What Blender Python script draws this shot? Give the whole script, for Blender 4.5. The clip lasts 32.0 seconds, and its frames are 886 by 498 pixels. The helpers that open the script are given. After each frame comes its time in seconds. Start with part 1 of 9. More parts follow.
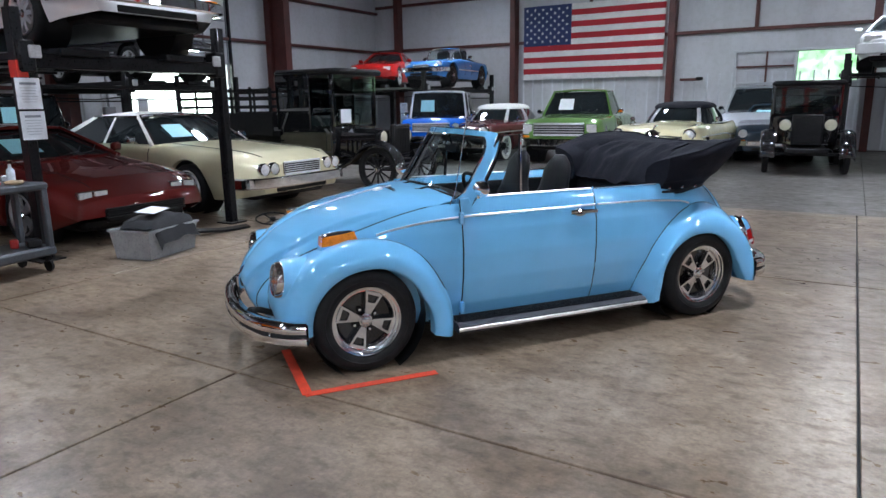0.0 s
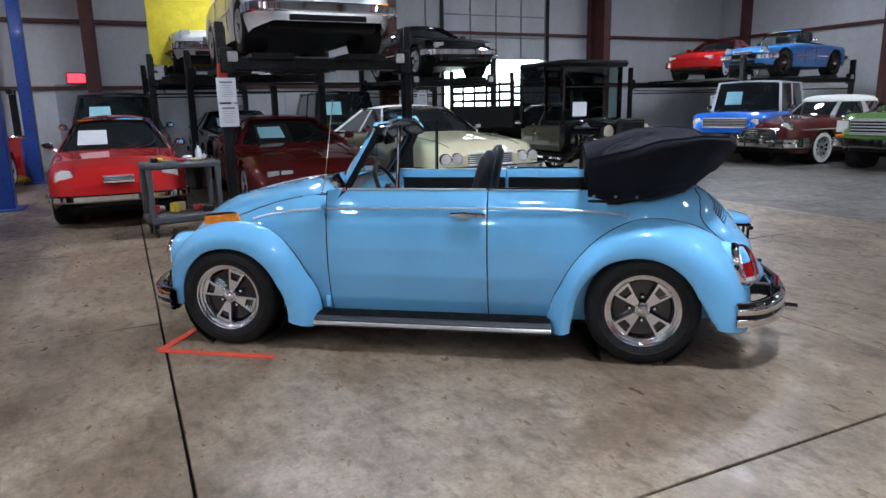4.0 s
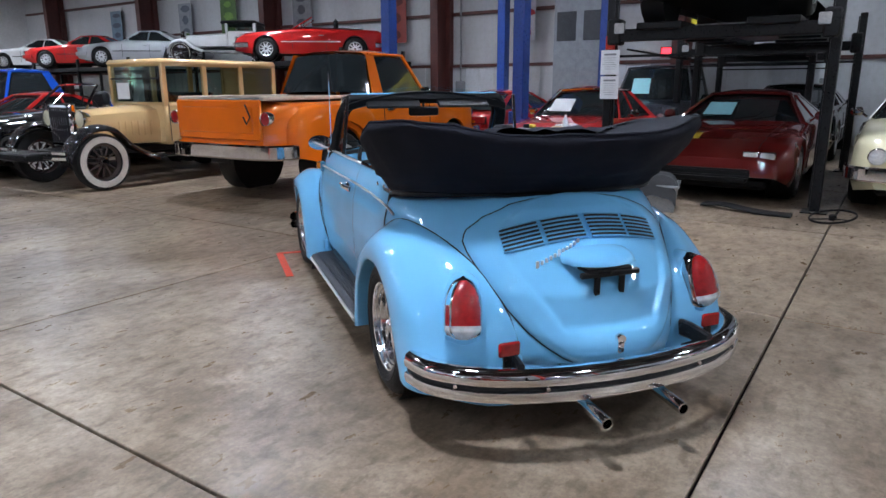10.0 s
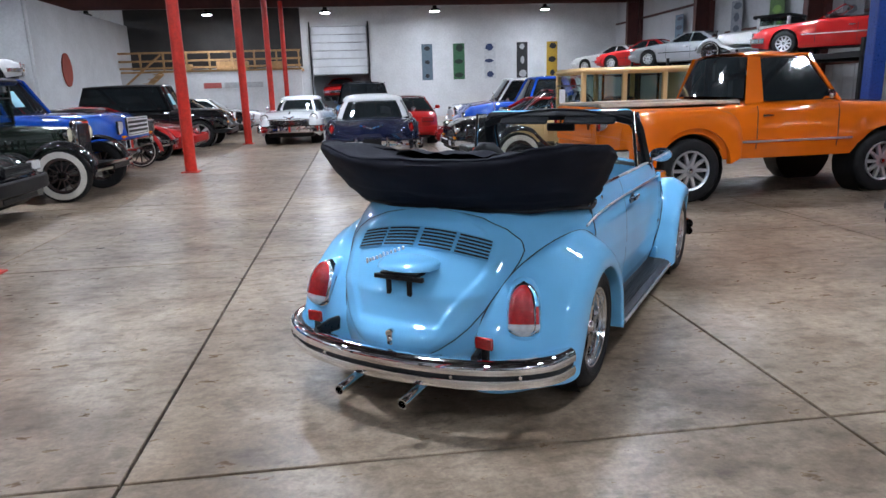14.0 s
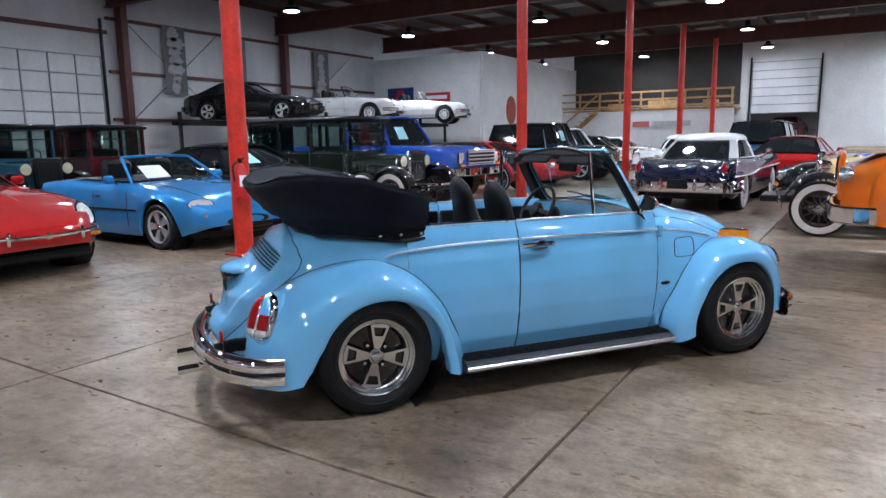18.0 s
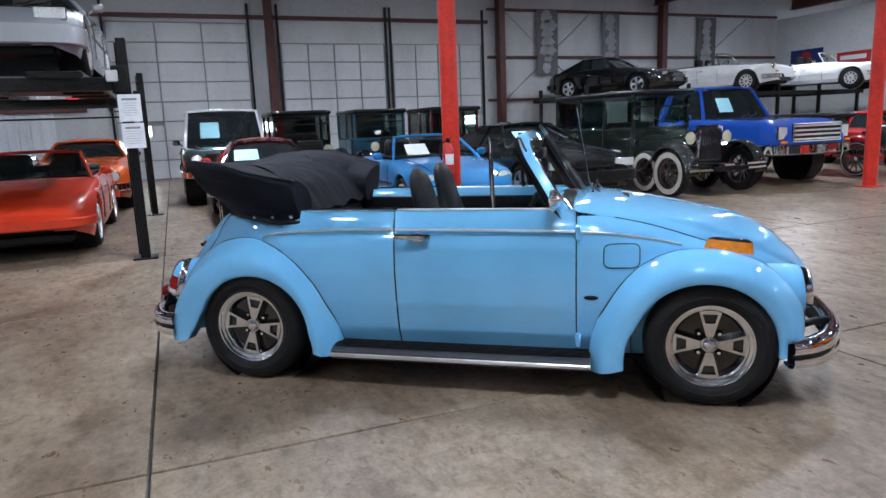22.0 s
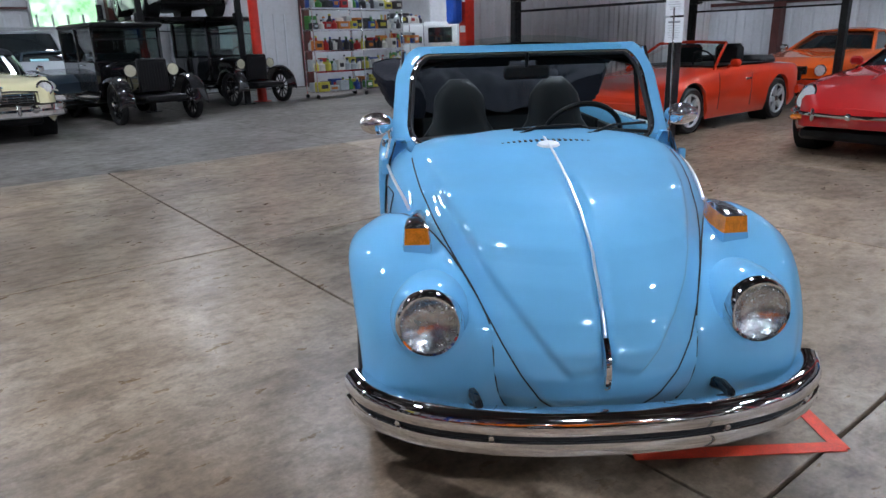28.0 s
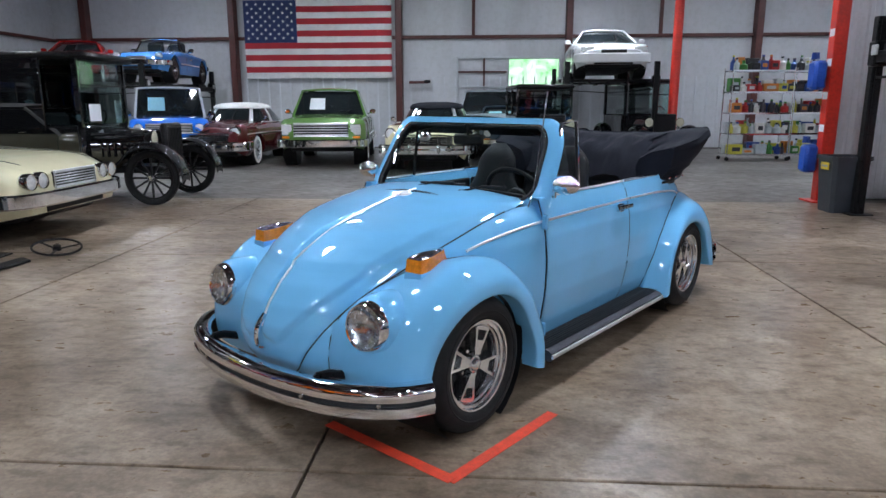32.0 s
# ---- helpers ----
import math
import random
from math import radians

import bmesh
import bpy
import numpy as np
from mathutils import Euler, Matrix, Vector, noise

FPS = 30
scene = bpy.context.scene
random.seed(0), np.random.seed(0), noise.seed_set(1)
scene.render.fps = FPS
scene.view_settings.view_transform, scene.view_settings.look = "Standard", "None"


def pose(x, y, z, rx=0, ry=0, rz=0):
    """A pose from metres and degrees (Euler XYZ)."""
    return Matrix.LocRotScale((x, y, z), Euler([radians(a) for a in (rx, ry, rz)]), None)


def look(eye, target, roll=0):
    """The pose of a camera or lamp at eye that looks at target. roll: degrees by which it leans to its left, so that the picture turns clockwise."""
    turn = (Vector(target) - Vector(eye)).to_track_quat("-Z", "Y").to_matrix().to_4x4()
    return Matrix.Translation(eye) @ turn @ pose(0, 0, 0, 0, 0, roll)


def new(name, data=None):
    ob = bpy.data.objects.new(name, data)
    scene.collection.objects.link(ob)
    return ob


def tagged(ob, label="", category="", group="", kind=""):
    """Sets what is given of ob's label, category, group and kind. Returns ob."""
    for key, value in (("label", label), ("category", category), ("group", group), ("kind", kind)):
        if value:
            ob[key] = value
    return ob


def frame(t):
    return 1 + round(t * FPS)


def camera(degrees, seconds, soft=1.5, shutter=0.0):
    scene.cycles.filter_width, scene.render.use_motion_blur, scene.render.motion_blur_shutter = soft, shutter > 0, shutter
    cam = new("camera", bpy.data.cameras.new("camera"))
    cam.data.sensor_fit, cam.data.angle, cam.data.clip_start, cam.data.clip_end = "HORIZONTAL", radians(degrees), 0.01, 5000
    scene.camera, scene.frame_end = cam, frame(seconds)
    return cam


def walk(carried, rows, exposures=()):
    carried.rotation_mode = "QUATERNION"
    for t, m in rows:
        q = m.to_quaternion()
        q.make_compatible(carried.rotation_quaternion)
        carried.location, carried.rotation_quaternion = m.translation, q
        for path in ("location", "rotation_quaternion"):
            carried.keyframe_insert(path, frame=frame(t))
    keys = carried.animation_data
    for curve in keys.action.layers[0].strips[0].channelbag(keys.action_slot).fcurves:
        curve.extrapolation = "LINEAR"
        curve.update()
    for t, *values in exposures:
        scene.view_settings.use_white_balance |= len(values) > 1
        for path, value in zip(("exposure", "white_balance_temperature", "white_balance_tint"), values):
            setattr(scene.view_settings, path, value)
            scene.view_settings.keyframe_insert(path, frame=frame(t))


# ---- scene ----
cam = camera(67.2, 32.0)
PATH = [
    (0, (2.077, -4.204, 1.492), (1.062, -2.534, 1.063), -0.8),
    (0.5, (2.396, -4.007, 1.483), (1.259, -2.419, 1.052), -0.0),
    (1, (2.707, -3.796, 1.467), (1.468, -2.286, 1.037), -1.7),
    (1.5, (3.049, -3.584, 1.479), (1.704, -2.168, 1.048), -1.8),
    (2, (3.287, -3.291, 1.458), (1.843, -1.975, 1.03), -1.2),
    (2.5, (3.507, -2.959, 1.444), (1.951, -1.777, 1.017), -2.3),
    (3, (3.724, -2.593, 1.438), (2.053, -1.58, 1.011), -1.7),
    (3.5, (3.841, -2.207, 1.409), (2.108, -1.303, 0.986), -1.5),
    (5.5, (4.148, -0.894, 1.461), (2.276, -0.367, 0.993), 0.3),
    (6, (4.259, -0.5, 1.486), (2.344, -0.183, 1.003), 0.3),
    (6.5, (4.283, -0.104, 1.46), (2.344, 0.031, 0.989), 0.8),
    (7, (4.268, 0.257, 1.42), (2.317, 0.257, 0.979), 0.8),
    (7.5, (4.259, 0.673, 1.419), (2.317, 0.488, 0.979), -0.3),
    (8, (4.138, 1.029, 1.387), (2.219, 0.689, 0.939), -0.3),
    (8.5, (3.991, 1.376, 1.361), (2.107, 0.878, 0.914), -1.1),
    (9, (3.864, 1.718, 1.389), (2.055, 0.997, 0.931), -0.4),
    (9.5, (3.678, 2.039, 1.357), (1.961, 1.124, 0.897), -0.1),
    (10, (3.482, 2.359, 1.357), (1.87, 1.274, 0.882), -0.2),
    (10.5, (3.308, 2.732, 1.38), (1.85, 1.452, 0.897), -0.6),
    (11, (3.09, 3.036, 1.361), (1.778, 1.604, 0.882), -0.1),
    (11.5, (2.854, 3.334, 1.37), (1.716, 1.757, 0.899), -0.8),
    (12, (2.604, 3.656, 1.392), (1.671, 1.947, 0.936), -1.3),
    (12.5, (2.314, 3.898, 1.396), (1.533, 2.11, 0.958), -1.2),
    (13, (1.99, 4.108, 1.43), (1.414, 2.246, 0.983), -0.9),
    (13.5, (1.64, 4.367, 1.505), (1.244, 2.466, 1.023), -1.6),
    (15.5, (-0.02, 4.47, 1.335), (0.198, 2.515, 0.972), -0.1),
    (16, (-0.381, 4.406, 1.338), (0.013, 2.478, 0.982), -0.6),
    (16.5, (-0.777, 4.345, 1.374), (-0.179, 2.471, 1.014), -0.5),
    (17, (-1.133, 4.232, 1.365), (-0.397, 2.402, 1.031), -0.3),
    (17.5, (-1.486, 4.099, 1.375), (-0.598, 2.337, 1.049), -0.7),
    (18, (-1.896, 3.956, 1.389), (-0.845, 2.286, 1.064), -0.8),
    (18.5, (-2.229, 3.755, 1.368), (-1.062, 2.164, 1.043), -0.3),
    (19, (-2.522, 3.552, 1.387), (-1.257, 2.037, 1.067), -0.6),
    (19.5, (-2.884, 3.294, 1.412), (-1.478, 1.908, 1.094), -0.0),
    (20, (-3.107, 3.029, 1.392), (-1.616, 1.735, 1.069), -0.6),
    (20.5, (-3.302, 2.744, 1.396), (-1.71, 1.579, 1.071), -1.6),
    (21, (-3.529, 2.409, 1.41), (-1.822, 1.423, 1.072), -1.5),
    (21.5, (-3.615, 2.058, 1.382), (-1.84, 1.207, 1.03), -1.2),
    (22, (-3.631, 1.696, 1.377), (-1.8, 0.979, 1.009), -2.2),
    (22.5, (-3.633, 1.311, 1.373), (-1.75, 0.759, 0.985), -2.9),
    (23, (-3.591, 0.937, 1.343), (-1.684, 0.494, 0.933), -2.8),
    (23.5, (-3.533, 0.58, 1.34), (-1.613, 0.222, 0.907), -3.2),
    (24, (-3.528, 0.197, 1.345), (-1.585, 0.069, 0.89), -2.1),
    (24.5, (-3.466, -0.166, 1.324), (-1.526, -0.066, 0.847), -2.6),
    (25, (-3.395, -0.523, 1.34), (-1.482, -0.218, 0.843), -2.1),
    (25.5, (-3.372, -0.905, 1.366), (-1.528, -0.325, 0.853), -1.7),
    (26, (-3.263, -1.268, 1.339), (-1.499, -0.487, 0.81), -1.4),
    (26.5, (-3.118, -1.62, 1.36), (-1.453, -0.663, 0.801), -1.4),
    (28.5, (-2.147, -2.705, 1.327), (-1.191, -1.053, 0.73), -1.4),
    (29, (-1.81, -2.858, 1.303), (-1.06, -1.101, 0.71), -1.2),
    (29.5, (-1.542, -3.008, 1.303), (-0.926, -1.198, 0.714), -1.8),
    (30, (-1.195, -3.239, 1.333), (-0.823, -1.367, 0.735), -1.2),
    (30.5, (-0.865, -3.345, 1.318), (-0.699, -1.437, 0.745), -0.9),
    (31, (-0.554, -3.461, 1.344), (-0.546, -1.54, 0.789), -1.2),
    (31.5, (-0.257, -3.714, 1.376), (-0.376, -1.78, 0.878), -0.1),
    (32, (-0.115, -4.063, 1.388), (-0.244, -2.112, 0.964), -0.1),
]
walk(cam, [(t, look(eye, target, roll)) for t, eye, target, roll in PATH],
     [(0, -0.1), (3, -0.15), (7, -0.12), (12, -0.03), (19, 0.05), (23, 0.0), (26, -0.2), (30, -0.28), (32, -0.15)])

# ---------- light and world ----------
world = bpy.data.worlds.new("world")
scene.world = world
world.use_nodes = True
_nt = world.node_tree
_sky = _nt.nodes.new("ShaderNodeTexSky")
_sky.sky_type, _sky.sun_disc, _sky.sun_elevation, _sky.sun_rotation = "NISHITA", False, radians(50), radians(-40)
_nt.links.new(_sky.outputs[0], _nt.nodes["Background"].inputs[0])
_nt.nodes["Background"].inputs[1].default_value = 0.15
sun = new("sun", bpy.data.lights.new("sun", "SUN"))
sun.data.energy, sun.data.angle, sun.data.color = 3.0, radians(0.6), (1, 0.95, 0.88)
sun.matrix_world = look((0, 0, 20), (4.0, -5.0, 6.0))
LAMP_GLOW, LAMP_BEAM, LAMP_SPREAD = 275.0, 62.0, 100.0
scene.view_settings.exposure = 0.0


# ---------- geometry helpers ----------
class Geo:
    """Collects vertices and faces of one part."""

    def __init__(self):
        self.v, self.f = [], []

    def add(self, verts, faces):
        n = len(self.v)
        self.v += [tuple(p) for p in verts]
        self.f += [tuple(i + n for i in q) for q in faces]
        return self

    def box(self, c, s, b=0.0, m=None):
        h = [max(q / 2, 1e-4) for q in s]
        b = min(b, 0.45 * min(2 * q for q in h))
        idx, verts, faces = {}, [], []
        if b <= 0:
            for k in range(8):
                verts.append(tuple(c[i] + (h[i] if k >> i & 1 else -h[i]) for i in range(3)))
            faces = [(0, 2, 3, 1), (4, 5, 7, 6), (0, 1, 5, 4), (2, 6, 7, 3), (0, 4, 6, 2), (1, 3, 7, 5)]
        else:
            for sx in (-1, 1):
                for sy in (-1, 1):
                    for sz in (-1, 1):
                        for a in range(3):
                            sg = (sx, sy, sz)
                            idx[sg, a] = len(verts)
                            verts.append(tuple(c[i] + sg[i] * (h[i] - (0 if i == a else b)) for i in range(3)))
            for a in range(3):
                o, q = [i for i in range(3) if i != a]
                for s0 in (-1, 1):
                    ring = []
                    for s1, s2 in ((-1, -1), (1, -1), (1, 1), (-1, 1)):
                        sg = [0, 0, 0]
                        sg[a], sg[o], sg[q] = s0, s1, s2
                        ring.append(idx[tuple(sg), a])
                    faces.append(tuple(ring))
                    for s1 in (-1, 1):
                        if a < o:
                            e = []
                            for s2, ax in ((-1, a), (-1, o), (1, o), (1, a)):
                                sg = [0, 0, 0]
                                sg[a], sg[o], sg[q] = s0, s1, s2
                                e.append(idx[tuple(sg), ax])
                            faces.append(tuple(e))
                        if a < q:
                            e = []
                            for s2, ax in ((-1, a), (-1, q), (1, q), (1, a)):
                                sg = [0, 0, 0]
                                sg[a], sg[q], sg[o] = s0, s1, s2
                                e.append(idx[tuple(sg), ax])
                            faces.append(tuple(e))
            for sx in (-1, 1):
                for sy in (-1, 1):
                    for sz in (-1, 1):
                        faces.append(tuple(idx[(sx, sy, sz), a] for a in range(3)))
            cc, out, seen = Vector(c), [], set()
            for q in faces:
                key = frozenset(q)
                if key in seen:
                    continue
                seen.add(key)
                p = [Vector(verts[i]) for i in q]
                nrm = (p[1] - p[0]).cross(p[2] - p[0])
                mid = sum(p, Vector()) / len(p)
                out.append(q if nrm.dot(mid - cc) > 0 else q[::-1])
            faces = out
        if m is not None:
            verts = [tuple(m @ Vector(p)) for p in verts]
        return self.add(verts, faces)

    def grid(self, rows, wrap=False, flip=False):
        n, w = len(rows), len(rows[0])
        faces = []
        for i in range(n - 1):
            for j in range(w if wrap else w - 1):
                q = (i * w + j, i * w + (j + 1) % w, (i + 1) * w + (j + 1) % w, (i + 1) * w + j)
                faces.append(q[::-1] if flip else q)
        return self.add([p for r in rows for p in r], faces)

    def lathe(self, prof, c=(0, 0, 0), axis="y", n=24, m=None, a0=0.0, a1=math.tau):
        """prof: (radius, offset along the axis) pairs."""
        rows = []
        full = abs(a1 - a0 - math.tau) < 1e-6
        for k in range(n if full else n + 1):
            a = a0 + (a1 - a0) * k / n
            ca, sa = math.cos(a), math.sin(a)
            row = []
            for r, o in prof:
                p = {"x": (o, r * ca, r * sa), "y": (r * ca, o, r * sa), "z": (r * ca, r * sa, o)}[axis]
                row.append((c[0] + p[0], c[1] + p[1], c[2] + p[2]))
            rows.append(row)
        if full:
            rows.append(rows[0])
        if m is not None:
            rows = [[tuple(m @ Vector(p)) for p in r] for r in rows]
        return self.grid(rows)

    def tube(self, pts, r, n=8, closed=False, radii=None):
        pts = [Vector(p) for p in pts]
        rows, up, k = [], None, len(pts)
        for i, p in enumerate(pts):
            a = pts[(i - 1) % k] if (i or closed) else p
            b = pts[(i + 1) % k] if (i < k - 1 or closed) else p
            d = (b - a).normalized()
            if up is None:
                up = Vector((0, 0, 1)) if abs(d.z) < 0.9 else Vector((1, 0, 0))
            s = d.cross(up).normalized()
            up = s.cross(d).normalized()
            q = radii[i] if radii else r
            rows.append([tuple(p + (s * math.cos(t) + up * math.sin(t)) * q) for t in (math.tau * j / n for j in range(n))])
        if closed:
            rows.append(rows[0])
        self.grid(rows, wrap=True, flip=True)
        if not closed:
            n0 = len(self.v)
            self.add(rows[0], [tuple(range(n))])
            self.add(rows[-1], [tuple(reversed(range(n)))])
        return self

    def strip(self, pts, w, h, side=(0, 1, 0), b=0.0):
        """A bar of rectangular section swept along pts; side: across its width."""
        rows, pts, k = [], [Vector(p) for p in pts], len(pts)
        sd = Vector(side).normalized()
        for i, p in enumerate(pts):
            d = (pts[min(i + 1, k - 1)] - pts[max(i - 1, 0)]).normalized()
            s = (sd - d * sd.dot(d)).normalized()
            u = s.cross(d).normalized()
            q = min(w, h) * 0.3
            ring = [(-w / 2 + q, -h / 2), (w / 2 - q, -h / 2), (w / 2, -h / 2 + q), (w / 2, h / 2 - q), (w / 2 - q, h / 2), (-w / 2 + q, h / 2), (-w / 2, h / 2 - q), (-w / 2, -h / 2 + q)]
            rows.append([tuple(p + s * a + u * c) for a, c in ring])
        self.grid(rows, wrap=True)
        self.add(rows[0], [tuple(reversed(range(8)))])
        self.add(rows[-1], [tuple(range(8))])
        return self

    def prism(self, poly, y0, y1, m=None):
        """poly in the xz plane, pushed along y."""
        n = len(poly)
        verts = [(x, y0, z) for x, z in poly] + [(x, y1, z) for x, z in poly]
        faces = [tuple(range(n)), tuple(reversed(range(n, 2 * n)))] + [(i, i + n, (i + 1) % n + n, (i + 1) % n) for i in range(n)]
        if m is not None:
            verts = [tuple(m @ Vector(p)) for p in verts]
        return self.add(verts, faces)

    def mesh(self, name, mat, sharp=38):
        me = bpy.data.meshes.new(name)
        me.from_pydata(self.v, [], self.f)
        me.validate()
        bm = bmesh.new()
        bm.from_mesh(me)
        bmesh.ops.remove_doubles(bm, verts=bm.verts, dist=1e-5)
        bmesh.ops.recalc_face_normals(bm, faces=bm.faces)
        bm.to_mesh(me)
        bm.free()
        me.shade_smooth()
        me.set_sharp_from_angle(angle=radians(sharp))
        me.materials.append(mat)
        return me


def part(name, geo, material, parent=None, label="", sharp=38):
    """One mesh object under a thing, or top-level where there is no parent."""
    ob = new(name, geo if isinstance(geo, bpy.types.Mesh) else geo.mesh(name, material, sharp))
    if parent is not None:
        ob.parent = parent
    if label:
        ob["label"] = label
    return ob


def thing(name, label, category, m=None, group="", kind=""):
    ob = new(name)
    ob.empty_display_size = 0.2
    if m is not None:
        ob.matrix_world = m
    return tagged(ob, label, category, group, kind)


def structure(name, geo, material, label="", sharp=38):
    return tagged(part(name, geo, material, None, "", sharp), label, "", "", "structure")


def spline(pts, n):
    """n points along a smooth curve through pts (any dimension)."""
    pts = [tuple(p) for p in pts]
    k = len(pts) - 1
    out = []
    for j in range(n):
        t = j / (n - 1) * k
        i = min(int(t), k - 1)
        f = t - i
        p0, p1, p2, p3 = pts[max(i - 1, 0)], pts[i], pts[i + 1], pts[min(i + 2, k)]
        out.append(tuple(0.5 * (2 * b + (c - a) * f + (2 * a - 5 * b + 4 * c - d) * f * f + (3 * b - a - 3 * c + d) * f ** 3) for a, b, c, d in zip(p0, p1, p2, p3)))
    return out


def lerp_table(tab, x):
    """Value at x of a table of (x, value), x rising, smoothed."""
    if x <= tab[0][0]:
        return tab[0][1]
    for (a, va), (b, vb) in zip(tab, tab[1:]):
        if x <= b:
            return va + (vb - va) * (x - a) / (b - a)
    return tab[-1][1]


# ---------- materials ----------
MATS = {}


def principled(name, col, rough=0.5, metal=0.0, coat=0.0, spec=0.5):
    m = bpy.data.materials.new(name)
    m.use_nodes = True
    b = m.node_tree.nodes["Principled BSDF"]
    b.inputs["Base Color"].default_value = (*col, 1)
    b.inputs["Roughness"].default_value, b.inputs["Metallic"].default_value = rough, metal
    b.inputs["Coat Weight"].default_value, b.inputs["Coat Roughness"].default_value = coat, 0.04
    b.inputs["Specular IOR Level"].default_value = spec
    return m, m.node_tree, b


def noise_node(nt, scale, detail=4.0, rough=0.55, stretch=None):
    tc = nt.nodes.new("ShaderNodeTexCoord")
    nz = nt.nodes.new("ShaderNodeTexNoise")
    nz.inputs["Scale"].default_value, nz.inputs["Detail"].default_value, nz.inputs["Roughness"].default_value = scale, detail, rough
    src = tc.outputs["Object"]
    if stretch:
        mp = nt.nodes.new("ShaderNodeMapping")
        mp.inputs["Scale"].default_value = stretch
        nt.links.new(src, mp.inputs[0])
        src = mp.outputs[0]
    nt.links.new(src, nz.inputs["Vector"])
    return nz


def ramp(nt, src, stops):
    r = nt.nodes.new("ShaderNodeValToRGB")
    r.color_ramp.interpolation = "EASE"
    while len(r.color_ramp.elements) < len(stops):
        r.color_ramp.elements.new(0.5)
    for e, (p, c) in zip(r.color_ramp.elements, stops):
        e.position, e.color = p, (*c, 1) if len(c) == 3 else c
    nt.links.new(src, r.inputs[0])
    return r


def bump(nt, b, src, strength, dist=0.01):
    n = nt.nodes.new("ShaderNodeBump")
    n.inputs["Strength"].default_value, n.inputs["Distance"].default_value = strength, dist
    nt.links.new(src, n.inputs["Height"])
    nt.links.new(n.outputs[0], b.inputs["Normal"])


def varied(name, col, rough=0.5, metal=0.0, coat=0.0, scale=6.0, amount=0.12, bumpy=0.0, rvar=0.1, spec=0.5, fine=None):
    """A surface whose colour and gloss vary at a large and a small scale."""
    m, nt, b = principled(name, col, rough, metal, coat, spec)
    n1, n2 = noise_node(nt, scale), noise_node(nt, fine or scale * 9, 3.0)
    add = nt.nodes.new("ShaderNodeMath")
    add.operation = "ADD"
    nt.links.new(n1.outputs[0], add.inputs[0])
    nt.links.new(n2.outputs[0], add.inputs[1])
    half = nt.nodes.new("ShaderNodeMath")
    half.operation, half.inputs[1].default_value = "MULTIPLY", 0.5
    nt.links.new(add.outputs[0], half.inputs[0])
    lo, hi = tuple(c * (1 - amount * 1.6) for c in col), tuple(min(1, c * (1 + amount * 1.6)) for c in col)
    r = ramp(nt, half.outputs[0], [(0.3, lo), (0.7, hi)])
    nt.links.new(r.outputs[0], b.inputs["Base Color"])
    mr = nt.nodes.new("ShaderNodeMapRange")
    mr.inputs[1].default_value, mr.inputs[2].default_value, mr.inputs[3].default_value, mr.inputs[4].default_value = 0.3, 0.7, max(0.02, rough - rvar), min(1, rough + rvar)
    nt.links.new(n2.outputs[0], mr.inputs[0])
    nt.links.new(mr.outputs[0], b.inputs["Roughness"])
    if bumpy:
        bump(nt, b, n2.outputs[0], bumpy)
    return m


def paint(name, col, metal=0.0, rough=0.32):
    """Car paint: clear coat over colour, faint unevenness."""
    if name in MATS:
        return MATS[name]
    m, nt, b = principled(name, col, 0.45, metal, 1.0, 0.12)
    b.inputs["Coat Roughness"].default_value = 0.015
    b.inputs["Coat IOR"].default_value = 1.7
    b.inputs["Specular IOR Level"].default_value = 0.08
    nz = noise_node(nt, 2.2, 5.0)
    r = ramp(nt, nz.outputs[0], [(0.3, tuple(c * 0.93 for c in col)), (0.7, tuple(min(1, c * 1.05) for c in col))])
    nt.links.new(r.outputs[0], b.inputs["Base Color"])
    MATS[name] = m
    return m


def glow(name, col, strength):
    m, nt, b = principled(name, col, 0.4)
    b.inputs["Emission Color"].default_value, b.inputs["Emission Strength"].default_value = (*col, 1), strength
    return m


def clear_glass(name, tint):
    m = bpy.data.materials.new(name)
    m.use_nodes = True
    nt = m.node_tree
    nt.nodes.remove(nt.nodes["Principled BSDF"])
    out = nt.nodes["Material Output"]
    tr, gl, lw, pw, sc, mix = (nt.nodes.new(k) for k in ("ShaderNodeBsdfTransparent", "ShaderNodeBsdfGlossy", "ShaderNodeLayerWeight", "ShaderNodeMath", "ShaderNodeMath", "ShaderNodeMixShader"))
    tr.inputs[0].default_value = (*tint, 1)
    gl.inputs["Roughness"].default_value = 0.015
    lw.inputs[0].default_value = 0.5
    pw.operation, pw.inputs[1].default_value = "POWER", 4.5
    sc.operation, sc.inputs[1].default_value, sc.inputs[2].default_value = "MULTIPLY_ADD", 0.85, 0.05
    for a, b in ((lw.outputs["Facing"], pw.inputs[0]), (pw.outputs[0], sc.inputs[0]), (sc.outputs[0], mix.inputs[0]), (tr.outputs[0], mix.inputs[1]), (gl.outputs[0], mix.inputs[2]), (mix.outputs[0], out.inputs[0])):
        nt.links.new(a, b)
    return m


